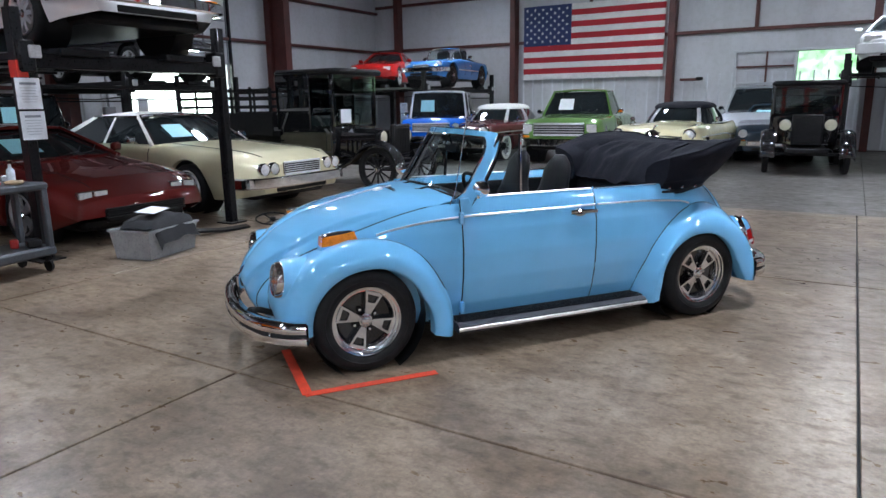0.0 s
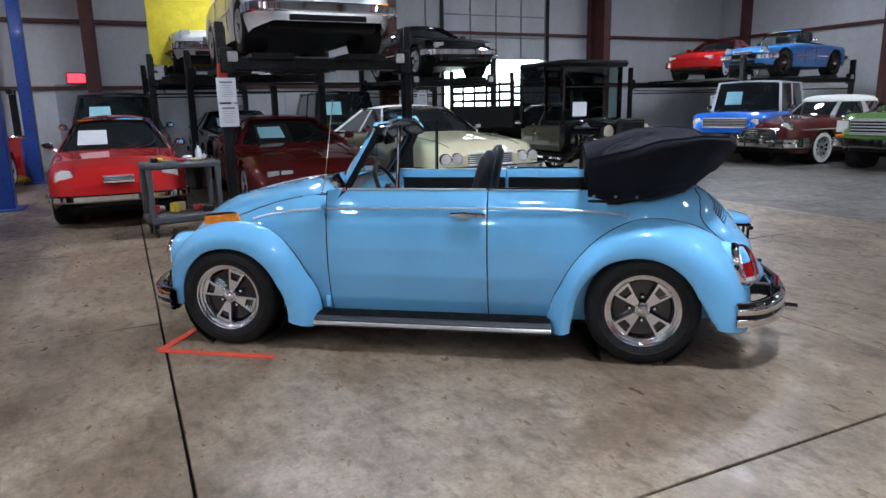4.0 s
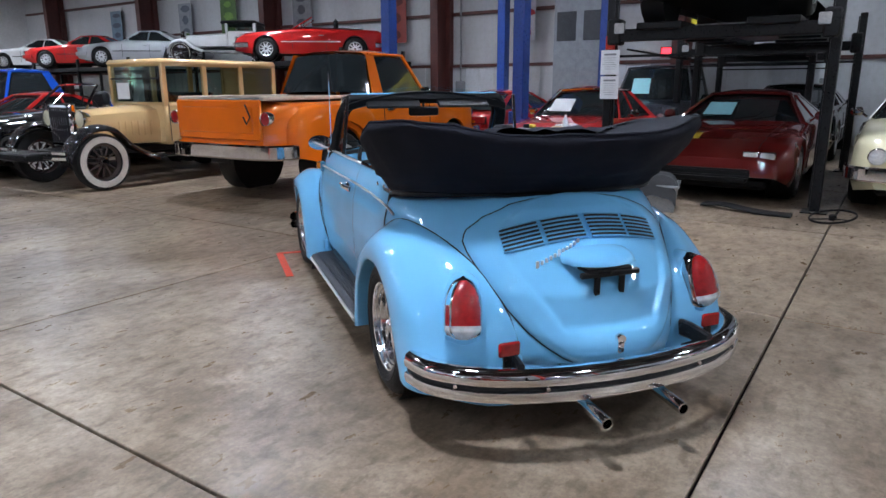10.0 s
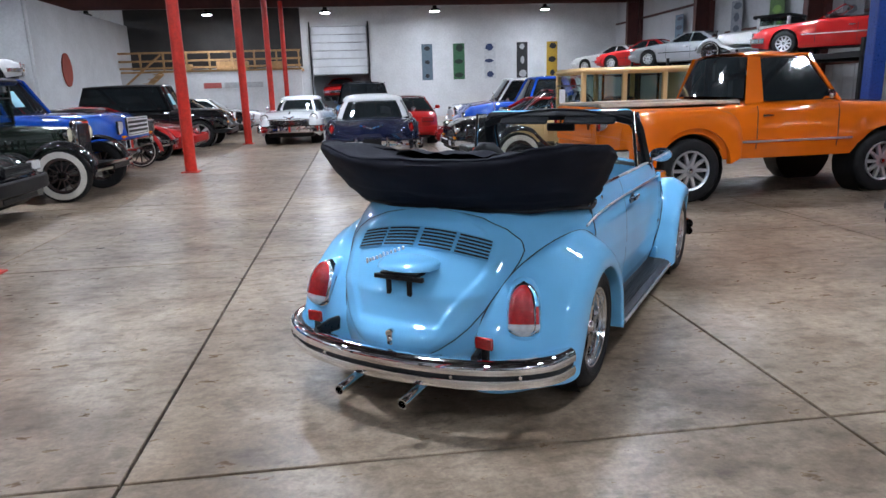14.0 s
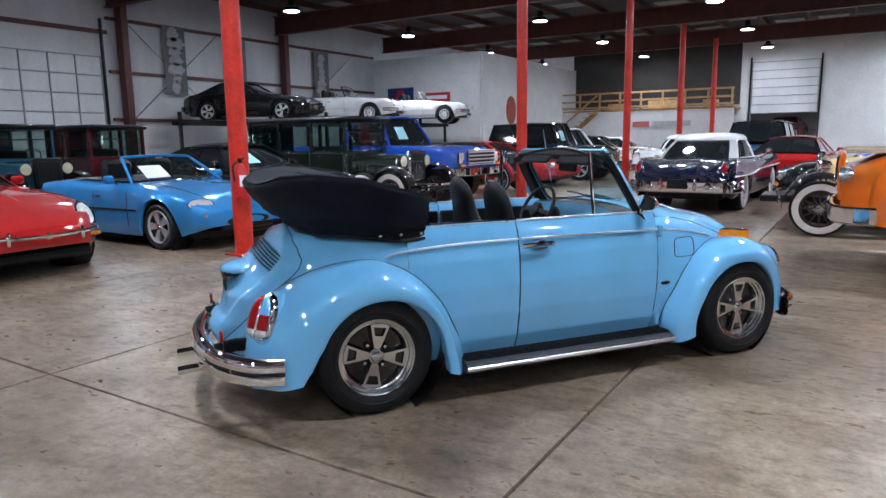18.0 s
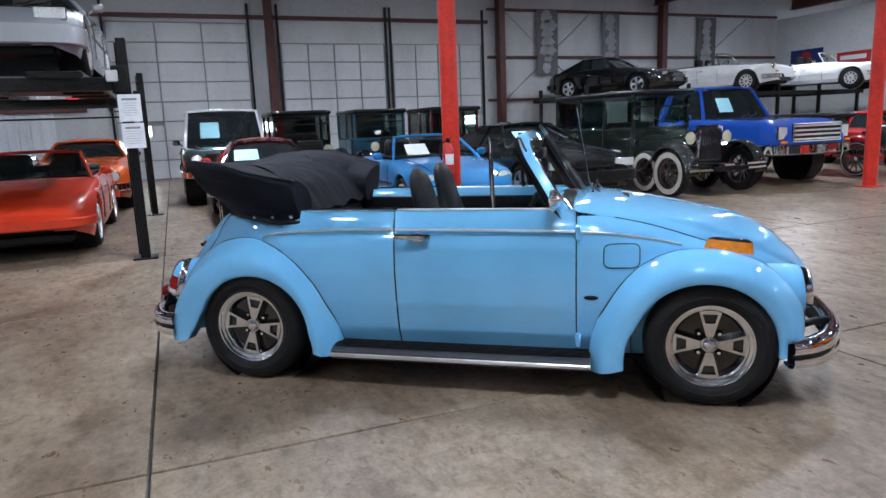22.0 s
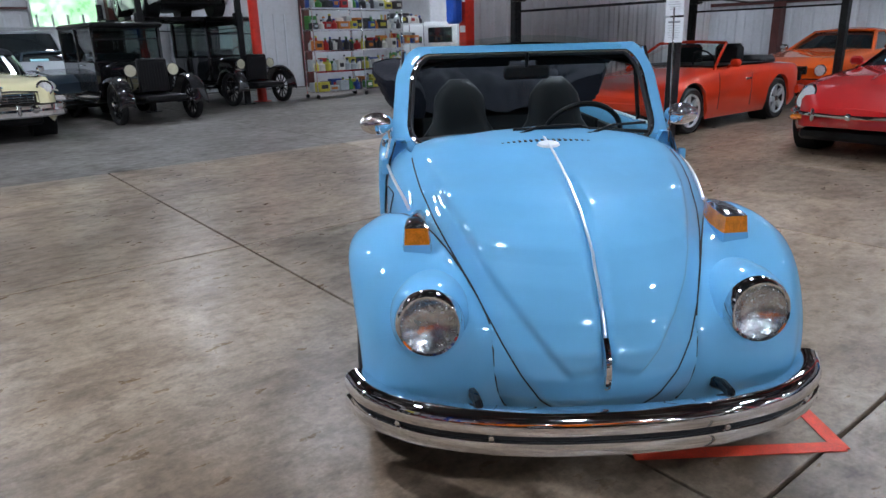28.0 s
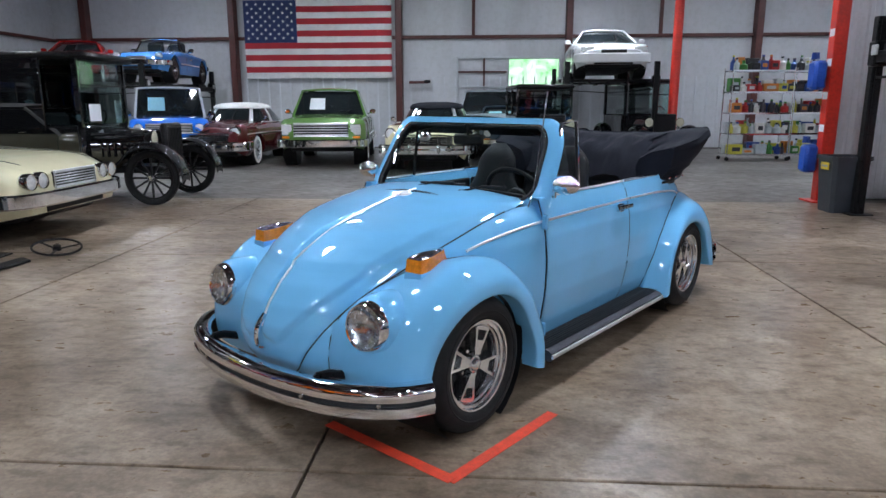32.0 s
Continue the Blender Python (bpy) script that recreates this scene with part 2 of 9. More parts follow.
def concrete(name, dark, light, stain, rough):
    """Sealed workshop slab: cloudy tone, dark scuffs and drips, patchy sheen; each slab differs a little."""
    m, nt, b = principled(name, light, rough)
    geo = nt.nodes.new("ShaderNodeNewGeometry")

    def nz(scale, detail, rgh, stretch=None):
        n = nt.nodes.new("ShaderNodeTexNoise")
        n.inputs["Scale"].default_value, n.inputs["Detail"].default_value, n.inputs["Roughness"].default_value = scale, detail, rgh
        mp = nt.nodes.new("ShaderNodeMapping")
        mp.inputs["Scale"].default_value = stretch or (1, 1, 1)
        nt.links.new(geo.outputs["Position"], mp.inputs[0])
        nt.links.new(mp.outputs[0], n.inputs["Vector"])
        return n.outputs[0]

    big, mid, fine, scuff, speck = nz(0.55, 5, 0.5), nz(2.6, 6, 0.55), nz(46, 5, 0.65), nz(1.3, 8, 0.62, (1, 1.5, 1)), nz(5.5, 8, 0.68, (1.0, 1.9, 1))
    grit, pits = nz(15, 7, 0.72), nz(9, 6, 0.7, (1, 2.2, 1))
    base = ramp(nt, big, [(0.3, dark), (0.72, light)])
    m2 = ramp(nt, mid, [(0.30, (0.76, 0.74, 0.71)), (0.68, (1.10, 1.10, 1.10))])
    m3 = ramp(nt, fine, [(0.3, (0.84, 0.83, 0.82)), (0.7, (1.10, 1.10, 1.10))])
    m4 = ramp(nt, scuff, [(0.27, stain), (0.40, (0.70, 0.66, 0.62)), (0.55, (1, 1, 1))])
    m5 = ramp(nt, speck, [(0.34, (0.66, 0.63, 0.60)), (0.50, (1, 1, 1)), (0.66, (1.10, 1.09, 1.08))])
    m7 = ramp(nt, grit, [(0.36, (0.78, 0.76, 0.74)), (0.62, (1.10, 1.10, 1.10))])
    m8 = ramp(nt, pits, [(0.26, (0.34, 0.31, 0.28)), (0.33, (1, 1, 1))])
    inf = nt.nodes.new("ShaderNodeObjectInfo")
    m6 = ramp(nt, inf.outputs["Random"], [(0, (0.93, 0.93, 0.94)), (1, (1.05, 1.04, 1.03))])
    cur = base.outputs[0]
    for r in (m2, m3, m4, m5, m6, m7, m8):
        mx = nt.nodes.new("ShaderNodeMix")
        mx.data_type, mx.blend_type = "RGBA", "MULTIPLY"
        mx.inputs[0].default_value = 1.0
        nt.links.new(cur, mx.inputs[6])
        nt.links.new(r.outputs[0], mx.inputs[7])
        cur = mx.outputs[2]
    nt.links.new(cur, b.inputs["Base Color"])
    rr = nt.nodes.new("ShaderNodeMapRange")
    rr.inputs[1].default_value, rr.inputs[2].default_value, rr.inputs[3].default_value, rr.inputs[4].default_value = 0.3, 0.7, rough + 0.16, rough - 0.08
    nt.links.new(speck, rr.inputs[0])
    nt.links.new(rr.outputs[0], b.inputs["Roughness"])
    bump(nt, b, grit, 0.16, 0.006)
    return m


def panel_metal(name, col, rough=0.45, scale=1.2):
    """Painted sheet metal with faint dirt running down."""
    m, nt, b = principled(name, col, rough)
    n1, n2 = noise_node(nt, scale, 6, 0.6, (1, 1, 0.25)), noise_node(nt, scale * 14, 4)
    r1 = ramp(nt, n1.outputs[0], [(0.28, tuple(c * 0.8 for c in col)), (0.6, col)])
    r2 = ramp(nt, n2.outputs[0], [(0.3, (0.93, 0.93, 0.92)), (0.6, (1, 1, 1))])
    mx = nt.nodes.new("ShaderNodeMix")
    mx.data_type, mx.blend_type = "RGBA", "MULTIPLY"
    mx.inputs[0].default_value = 1.0
    nt.links.new(r1.outputs[0], mx.inputs[6])
    nt.links.new(r2.outputs[0], mx.inputs[7])
    nt.links.new(mx.outputs[2], b.inputs["Base Color"])
    bump(nt, b, n1.outputs[0], 0.15, 0.03)
    return m


CHROME = varied("chrome", (0.86, 0.87, 0.89), 0.045, 1.0, 0, 9, 0.05, 0, 0.03)
ALLOY = varied("polished_alloy", (0.88, 0.885, 0.90), 0.13, 1.0, 0, 12, 0.06, 0, 0.06)
RUBBER = varied("tyre_rubber", (0.012, 0.012, 0.013), 0.6, 0, 0, 14, 0.25, 0.15, 0.1, 0.22)
BLACKP = varied("black_plastic", (0.010, 0.010, 0.011), 0.42, 0, 0, 10, 0.2, 0.05, 0.1, 0.2)
BLACKM = varied("black_powder_coat", (0.009, 0.009, 0.010), 0.34, 0, 0, 5, 0.25, 0.05, 0.1, 0.22)
SEAM = principled("dark_seam", (0.01, 0.012, 0.015), 0.7)[0]
VINYL = varied("black_vinyl", (0.009, 0.010, 0.012), 0.45, 0, 0, 5, 0.3, 0.2, 0.1, 0.18, fine=160)
CANVAS = varied("navy_black_canvas", (0.011, 0.012, 0.018), 0.70, 0, 0, 3, 0.3, 0.35, 0.1, 0.10, fine=260)
WHITEW = varied("whitewall_rubber", (0.75, 0.73, 0.68), 0.55, 0, 0, 8, 0.08)
GLASS = clear_glass("windscreen_glass", (0.80, 0.88, 0.86))
DGLASS = varied("dark_car_glass", (0.014, 0.018, 0.02), 0.04, 0, 0.6, 2, 0.3, 0, 0.02)
AMBER = varied("amber_lens", (0.80, 0.22, 0.015), 0.16, 0, 0.8, 30, 0.2, 0.2)
REDL = varied("red_lens", (0.30, 0.006, 0.008), 0.14, 0, 0.6, 40, 0.2, 0.15)
CLEARL = varied("clear_lens", (0.80, 0.80, 0.80), 0.12, 0.3, 0.8, 40, 0.15, 0.3)
LAMPG = varied("headlamp_reflector", (0.92, 0.93, 0.95), 0.22, 1.0, 0, 5, 0.06, 0.10, 0.08)
LENSG = clear_glass("ribbed_lens_glass", (0.92, 0.94, 0.95))
BRIGHT = principled("bright_trim", (0.90, 0.91, 0.93), 0.38, 1.0)[0]
SILVERM = varied("silver_wheel_metal", (0.80, 0.81, 0.83), 0.34, 0.85, 0.3, 12, 0.05, 0, 0.08)
PAPER = varied("paper_sheet", (0.78, 0.80, 0.84), 0.6, 0, 0, 20, 0.05)
CARDB = varied("blue_window_card", (0.35, 0.72, 0.80), 0.5, 0, 0, 20, 0.05)
PRINT = principled("print_grey", (0.25, 0.26, 0.3), 0.6)[0]
CONC = concrete("sealed_concrete", (0.190, 0.145, 0.106), (0.350, 0.278, 0.208), (0.45, 0.40, 0.35), 0.31)
CONCN = concrete("worn_grey_concrete", (0.100, 0.094, 0.089), (0.190, 0.181, 0.172), (0.55, 0.53, 0.5), 0.42)
WALLW = panel_metal("white_liner_panel", (0.59, 0.60, 0.63), 0.5, 0.6)
WALLP = varied("white_painted_block", (0.64, 0.65, 0.67), 0.55, 0, 0, 1.2, 0.06, 0.1)
CORR = panel_metal("galvanised_white_sheet", (0.66, 0.68, 0.72), 0.32, 0.9)
STEELR = varied("oxide_red_steel", (0.085, 0.022, 0.018), 0.5, 0, 0, 3, 0.2, 0.1)
STEELP = varied("bright_red_post_paint", (0.62, 0.030, 0.016), 0.38, 0, 0.2, 2.5, 0.14, 0.08)
# roof deck colour, also on the sheet that paints shade above the mezzanine
ROOFD = varied("dark_roof_and_shade", (0.035, 0.033, 0.033), 0.7, 0, 0, 1.0, 0.2)
ROOFL = varied("roof_insulation_film", (0.22, 0.22, 0.22), 0.55, 0, 0, 1.5, 0.12)
BLUEP = varied("blue_lift_paint", (0.010, 0.050, 0.26), 0.35, 0, 0.3, 3, 0.15)
YELLOW = varied("safety_yellow_paint", (0.62, 0.45, 0.03), 0.45, 0, 0, 4, 0.2)
GREYP = varied("grey_plastic_cart", (0.060, 0.066, 0.075), 0.5, 0, 0, 6, 0.2, 0.1)
TAPE = varied("orange_red_tape", (0.80, 0.075, 0.035), 0.5, 0, 0, 16, 0.12, 0.1)
WOODT = varied("pale_timber", (0.42, 0.25, 0.11), 0.6, 0, 0, 5, 0.2, 0.2)
DOORW = panel_metal("white_door_panel", (0.60, 0.62, 0.65), 0.4, 0.8)
DAYL = glow("daylight_screen", (0.62, 0.92, 0.72), 1.0)

# ---------- floor: one sheet and its slabs ----------
XJ = [-14.4, -12.2, -9.4, -6.55, -3.58, -0.80, 2.24, 4.62, 7.6, 10.6, 13.6, 16.5, 19.3]
YJ = [-35.2, -31.3, -27.6, -23.9, -20.2, -16.5, -12.8, -9.1, -5.42, -1.76, 1.93, 5.78]
floor = structure("floor", Geo().box((2.45, -8.6, -0.11), (33.9, 53.4, 0.16)), SEAM, "sealed concrete showroom floor with dark saw-cut joints")
_slabs = {}
for _x0, _x1 in zip(XJ, XJ[1:]):
    for _y0, _y1 in zip(YJ, YJ[1:]):
        _w, _d = round(_x1 - _x0 - 0.014, 3), round(_y1 - _y0 - 0.014, 3)
        if (_w, _d) not in _slabs:
            _slabs[_w, _d] = Geo().box((0, 0, -0.02), (_w, _d, 0.04), 0.004).mesh("slab", CONC)
        _s = part("slab", _slabs[_w, _d], None, floor)
        _s.location = ((_x0 + _x1) / 2, (_y0 + _y1) / 2, 0)
for _x0, _x1 in ((-14.4, -8.2), (-8.2, -2.0), (-2.0, 2.34), (2.34, 8.0), (8.0, 13.6), (13.6, 19.3)):
    for _y0, _y1 in ((5.78, 12.0), (12.0, 18.0)):
        part("slab", Geo().box(((_x0 + _x1) / 2, (_y0 + _y1) / 2, -0.022), (_x1 - _x0 - 0.006, _y1 - _y0 - 0.006, 0.04), 0.003), CONCN, floor)


# ---------- walls ----------
TOP = 6.68


def wall_with_holes(name, axis, at, thick, a0, a1, holes, mat, label, z1=TOP):
    """axis 'x': the wall stands at x=at and runs along y; holes: (a, b, zlow, zhigh)."""
    g = Geo()

    def put(p, q, lo, hi):
        if q - p < 1e-3 or hi - lo < 1e-3:
            return
        if axis == "x":
            g.box((at, (p + q) / 2, (lo + hi) / 2), (thick, q - p, hi - lo))
        else:
            g.box(((p + q) / 2, at, (lo + hi) / 2), (q - p, thick, hi - lo))

    cur = a0
    for p, q, lo, hi in sorted(holes):
        put(cur, p, 0, z1)
        put(p, q, 0, lo)
        put(p, q, hi, z1)
        cur = q
    put(cur, a1, 0, z1)
    return structure(name, g, mat, label)


wall_north = wall_with_holes("wall_north", "y", 18.12, 0.2, -14.6, 19.6, [(0.55, 2.12, 1.95, 2.80)], WALLW, "white liner-panel wall with dark red steel framing")
wall_west = wall_with_holes("wall_west", "x", -14.5, 0.2, -35.4, 18.0, [(6.9, 10.4, 0.0, 2.72)], WALLW, "white liner-panel wall with an open overhead door")
wall_east = wall_with_holes("wall_east", "x", 19.4, 0.2, -35.4, 18.0, [(0.15, 0.72, 1.35, 1.66), (2.3, 2.9, 1.35, 1.66), (-5.2, -4.7, 1.35, 1.66), (-8.9, -8.3, 1.35, 1.66)], WALLW, "white liner-panel wall with three overhead doors")
wall_south = wall_with_holes("wall_south", "y", -35.3, 0.2, -14.4, 19.3, [(0.25, 3.4, 0.0, 5.1)], WALLP, "plain white painted end wall of the showroom")
structure("wall_back_room", Geo().box((1.8, -39.0, 2.6), (6.0, 0.2, 5.4)).box((-1.2, -37.2, 2.6), (0.2, 3.6, 5.4)).box((4.8, -37.2, 2.6), (0.2, 3.6, 5.4)).box((1.8, -37.2, -0.06), (6, 3.6, 0.1)).box((1.8, -37.2, 5.35), (6, 3.6, 0.1)), WALLP, "white walls of the room beyond the end door")

# steel columns and girts
_cols = thing("wall_framing", "dark red steel columns and girts along the walls", "framing", kind="structure")
for _y in (12.2, 5.0, -2.3, -9.4, -16.8, -24.2, -31.6):
    part("column", Geo().box((-14.28, _y, TOP / 2), (0.22, 0.30, TOP), 0.01).box((-13.86, _y, TOP / 2), (0.62, 0.025, TOP)).box((-13.55, _y, TOP / 2), (0.022, 0.26, TOP)), STEELR, _cols)
for _z in (1.95, 3.45, 4.9):
    for _p, _q in ((-35.0, 6.7), (10.6, 18.0)) if _z < 2.7 else ((-35.0, 18.0),):
        part("girt", Geo().box((-14.33, (_p + _q) / 2, _z), (0.14, _q - _p, 0.09), 0.008), STEELR, _cols)
for _x in (-13.2, -8.3, -2.95, 2.38, 8.1, 13.6):
    part("column", Geo().box((_x, 17.85, TOP / 2), (0.20, 0.34, TOP), 0.01), STEELR, _cols)
for _z in (3.47, 5.1):
    part("girt", Geo().box((2.4, 17.95, _z), (33.4, 0.12, 0.10), 0.008), STEELR, _cols)
for _x in (-5.6, -0.6, 5.2, 11.0):
    part("jamb_post", Geo().box((_x, 17.96, 4.8), (0.10, 0.08, 2.6)), STEELR, _cols)
for _y in (15.2, 8.0, -1.5, -9.75, -17.05):
    part("column", Geo().box((19.05, _y, TOP / 2), (0.34, 0.24, TOP), 0.01), STEELR, _cols)
for _z in (2.18, 3.72, 5.4):
    for _p, _q in ((-23.3, -9.3), (4.0, 18.0)):
        part("girt", Geo().box((19.22, (_p + _q) / 2, _z), (0.12, _q - _p, 0.10), 0.008), STEELR, _cols)
part("girt", Geo().box((19.22, -2.5, 4.95), (0.12, 13.6, 0.12)), STEELR, _cols)
for _y0, _y1 in ((-10.0, -13.6), (-13.6, -10.0), (-17.3, -21.5)):
    part("cross_brace", Geo().tube([(19.14, _y0, 2.2), (19.14, _y1, 5.3)], 0.014, 6), ALLOY, _cols)
part("wainscot", Geo().box((-14.37, -8.5, 1.0), (0.05, 30.0, 1.9)), CORR, _cols)
for _k in range(60):
    part("rib", Geo().box((-14.33, -23.3 + _k * 0.5, 1.0), (0.03, 0.05, 1.88)), CORR, _cols)
for _k in range(44):
    part("rib", Geo().box((-8.0 + _k * 0.36, 18.0, 1.15), (0.05, 0.03, 2.2)), CORR, _cols)

# ceiling: dark deck, frames, purlins, pale film between
_roof = Geo().box((2.45, -8.6, 6.72), (34.2, 53.8, 0.12))
structure("ceiling", _roof, ROOFD, "dark roof deck above steel frames")
_g = Geo()
for _y in (12.2, 5.0, -2.3, -9.4, -16.8, -24.2, -31.6):
    _g.box((2.45, _y, 6.10), (33.6, 0.02, 0.74)).box((2.45, _y, 5.74), (33.6, 0.24, 0.025)).box((2.45, _y, 6.46), (33.6, 0.24, 0.025))
for _k in range(19):
    _g.box((-13.6 + _k * 1.78, -8.6, 6.55), (0.07, 53, 0.2))
structure("ceiling_frames", _g, STEELR, "dark steel roof frames and purlins")
_g = Geo()
random.seed(5)
for _k in range(18):
    for _j in range(28):
        if random.random() < 0.42:
            _g.box((-12.7 + _k * 1.78, -34 + _j * 1.9, 6.64), (1.2, 0.85, 0.02))
structure("ceiling_film", _g, ROOFL, "pale insulation panels between the purlins")

# red posts down the middle
for _y in (13.7, -1.70, -9.72, -17.45, -24.6, -31.4):
    _t = thing("steel_post", "bright red painted steel post on the concrete", "post", pose(4.60, _y, 0), "red posts", "")
    part("shaft", Geo().lathe([(0.0, 0.015), (0.115, 0.015), (0.115, 6.0), (0, 6.0)], axis="z", n=20), STEELP, _t)
    part("base_plate", Geo().box((0, 0, 0.01), (0.34, 0.34, 0.02), 0.004), STEELP, _t)
_t = thing("square_post", "orange-red square steel post with blue hose reels", "post", pose(4.72, 5.92, 0))
part("shaft", Geo().box((0, 0, 3.0), (0.18, 0.18, 6.0), 0.012), STEELP, _t)
part("base_plate", Geo().box((0, 0, 0.01), (0.4, 0.4, 0.02), 0.004), STEELP, _t)
for _z in (1.05, 1.5, 1.95, 2.35):
    part("paper_tag", Geo().box((-0.094, -0.01, _z), (0.004, 0.13, 0.10)), PAPER, _t)
for _z in (0.62, 1.78):
    _t2 = thing("blue_canister", "blue plastic container hung on the red post", "container", pose(4.47, 5.98, _z), "blue containers")
    part("body", Geo().box((0.05, 0, 0), (0.18, 0.24, 0.40), 0.04), varied("blue_canister_plastic", (0.012, 0.075, 0.42), 0.35), _t2)
    part("neck", Geo().lathe([(0, 0.0), (0.05, 0), (0.05, 0.09), (0, 0.09)], (0, 0, 0.22), "z", 12), BLUEP, _t2)
    part("handle", Geo().tube([(0, -0.10, 0.22), (0, -0.08, 0.29), (0, 0.08, 0.29), (0, 0.10, 0.22)], 0.014, 6), BLUEP, _t2)

# corrugated partition beside the red post
_t = thing("wall_partition", "white corrugated sheet-metal partition wall", "wall", kind="structure")
part("backing", Geo().box((8.5, 6.27, 2.6), (7.3, 0.08, 5.2)).box((12.1, 8.2, 2.6), (0.08, 4.0, 5.2)), CORR, _t)
for _k in range(24):
    part("corrugated_sheet", Geo().grid([[(4.88 + _k * 0.302 + x, 6.18 - d, z) for x, d in ((0, 0), (0.03, 0), (0.05, 0.028), (0.10, 0.028), (0.12, 0), (0.20, 0.0), (0.215, 0.008), (0.24, 0.008), (0.255, 0), (0.302, 0))] for z in (0.02, 5.2)]), CORR, _t, sharp=15)
for _k in range(18):
    part("corrugated_sheet", Geo().grid([[(19.27 - d, 4.9 + _k * 0.302 + x, z) for x, d in ((0, 0), (0.03, 0), (0.05, 0.03), (0.10, 0.03), (0.12, 0), (0.302, 0))] for z in (0.02, 3.3)]), CORR, _t, sharp=15)


# overhead doors
DOORJ = varied("door_joint_grey", (0.26, 0.27, 0.29), 0.5)
baseboard = structure("baseboard", Geo().box((2.45, 17.96, -0.04), (33.6, 0.06, 0.14)).box((2.45, -35.26, -0.04), (33.6, 0.06, 0.14)).box((-14.36, -8.6, -0.05), (0.06, 53.0, 0.12)).box((19.26, -8.6, -0.05), (0.06, 53.0, 0.12)), CONCN, "grey concrete kerb under the wall panels")


def overhead_door(name, axis, at, a0, a1, z0, z1, cols, rows, face, label, holes=()):
    t = thing(name, label, "door", kind="structure")
    rail = Geo()
    w = (a1 - a0) / cols
    h = (z1 - z0) / rows
    for i in range(rows):
        for j in range(cols):
            cx, cz = a0 + (j + 0.5) * w, z0 + (i + 0.5) * h
            if (i, j) in holes:
                continue
            c, s = ((at, cx, cz), (0.04, w - 0.05, h - 0.04)) if axis == "x" else ((cx, at, cz), (w - 0.05, 0.04, h - 0.04))
            part("panel", Geo().box(c, s, 0.008), DOORW, t)
    for i in range(rows + 1):
        z = z0 + i * h
        c, s = ((at + face * 0.012, (a0 + a1) / 2, z), (0.05, a1 - a0, 0.03)) if axis == "x" else (((a0 + a1) / 2, at + face * 0.012, z), (a1 - a0, 0.05, 0.03))
        part("rail", Geo().box(c, s, 0.004), DOORJ, t)
    for j in range(cols + 1):
        a = a0 + j * w
        c, s = ((at + face * 0.02, a, (z0 + z1) / 2), (0.05, 0.035, z1 - z0)) if axis == "x" else ((a, at + face * 0.02, (z0 + z1) / 2), (0.035, 0.05, z1 - z0))
        part("stile", Geo().box(c, s, 0.004), DOORJ, t)
    for a in (a0 - 0.07, a1 + 0.07):
        c, s = ((at + face * 0.05, a, 2.7), (0.10, 0.07, 5.3)) if axis == "x" else ((a, at + face * 0.05, 2.7), (0.07, 0.10, 5.3))
        part("track", Geo().box(c, s, 0.006), BLACKM, t)
    return t


overhead_door("door_1", "x", 19.2, -0.80, 3.25, 0.0, 4.75, 3, 8, -1, "closed white sectional overhead door with small windows", ((2, 0), (2, 2)))
overhead_door("door_2", "x", 19.2, -5.35, -1.85, 0.0, 4.15, 4, 7, -1, "closed white sectional overhead door", ((2, 0),))
overhead_door("door_3", "x", 19.2, -9.00, -5.65, 0.0, 4.15, 4, 7, -1, "closed white sectional overhead door", ((2, 0),))
overhead_door("door_4", "x", -14.34, 6.9, 10.4, 2.72, 5.2, 4, 4, 1, "white sectional overhead door pulled half up")
overhead_door("door_5", "y", -35.12, 0.3, 3.4, 2.5, 5.1, 1, 6, 1, "white ribbed overhead door raised halfway")
_t = thing("window_1", "white low doorway frame with a bright window pane", "window", kind="structure")
for _c, _s in (((-1.1, 17.96, 1.42), (0.07, 0.1, 2.84)), ((0.5, 17.96, 1.42), (0.06, 0.1, 2.84)), ((2.14, 17.96, 1.42), (0.07, 0.1, 2.84)), ((0.5, 17.96, 2.84), (3.3, 0.1, 0.06)), ((0.5, 17.96, 1.93), (3.3, 0.1, 0.05))):
    part("frame", Geo().box(_c, _s, 0.005), DOORW, _t)
part("red_stile", Geo().box((-0.25, 17.97, 2.4), (0.05, 0.06, 0.9)), STEELR, _t)
part("red_rail", Geo().box((-0.3, 17.97, 2.4), (1.6, 0.06, 0.05)), STEELR, _t)
# daylight outside the openings
DAYOUT, _nt, _b = principled("daylight_backdrop", (0.5, 0.6, 0.5), 0.8)
_r = ramp(_nt, noise_node(_nt, 2.6, 7.0, 0.7).outputs[0], [(0.36, (0.10, 0.36, 0.12)), (0.47, (0.36, 0.80, 0.40)), (0.60, (0.82, 1.0, 0.92))])
_nt.links.new(_r.outputs[0], _b.inputs["Emission Color"])
_b.inputs["Emission Strength"].default_value = 1.35
GLARE = principled("overcast_glare", (0.7, 0.75, 0.75), 0.8)
_r = ramp(GLARE[1], noise_node(GLARE[1], 1.6, 6.0, 0.7).outputs[0], [(0.34, (0.50, 0.80, 0.55)), (0.46, (0.86, 1.0, 0.97))])
GLARE[1].links.new(_r.outputs[0], GLARE[2].inputs["Emission Color"])
GLARE[2].inputs["Emission Strength"].default_value = 9.0
structure("backdrop_garden", Geo().box((1.3, 18.9, 2.4), (4.0, 0.02, 2.4)), DAYOUT, "green garden in daylight beyond the window")
structure("backdrop_yard", Geo().box((-16.6, 8.6, 1.6), (0.02, 8.0, 4.0)).box((20.2, -3, 1.5), (0.02, 14.0, 1.6)), GLARE[0], "glaring overcast daylight outside the doors")
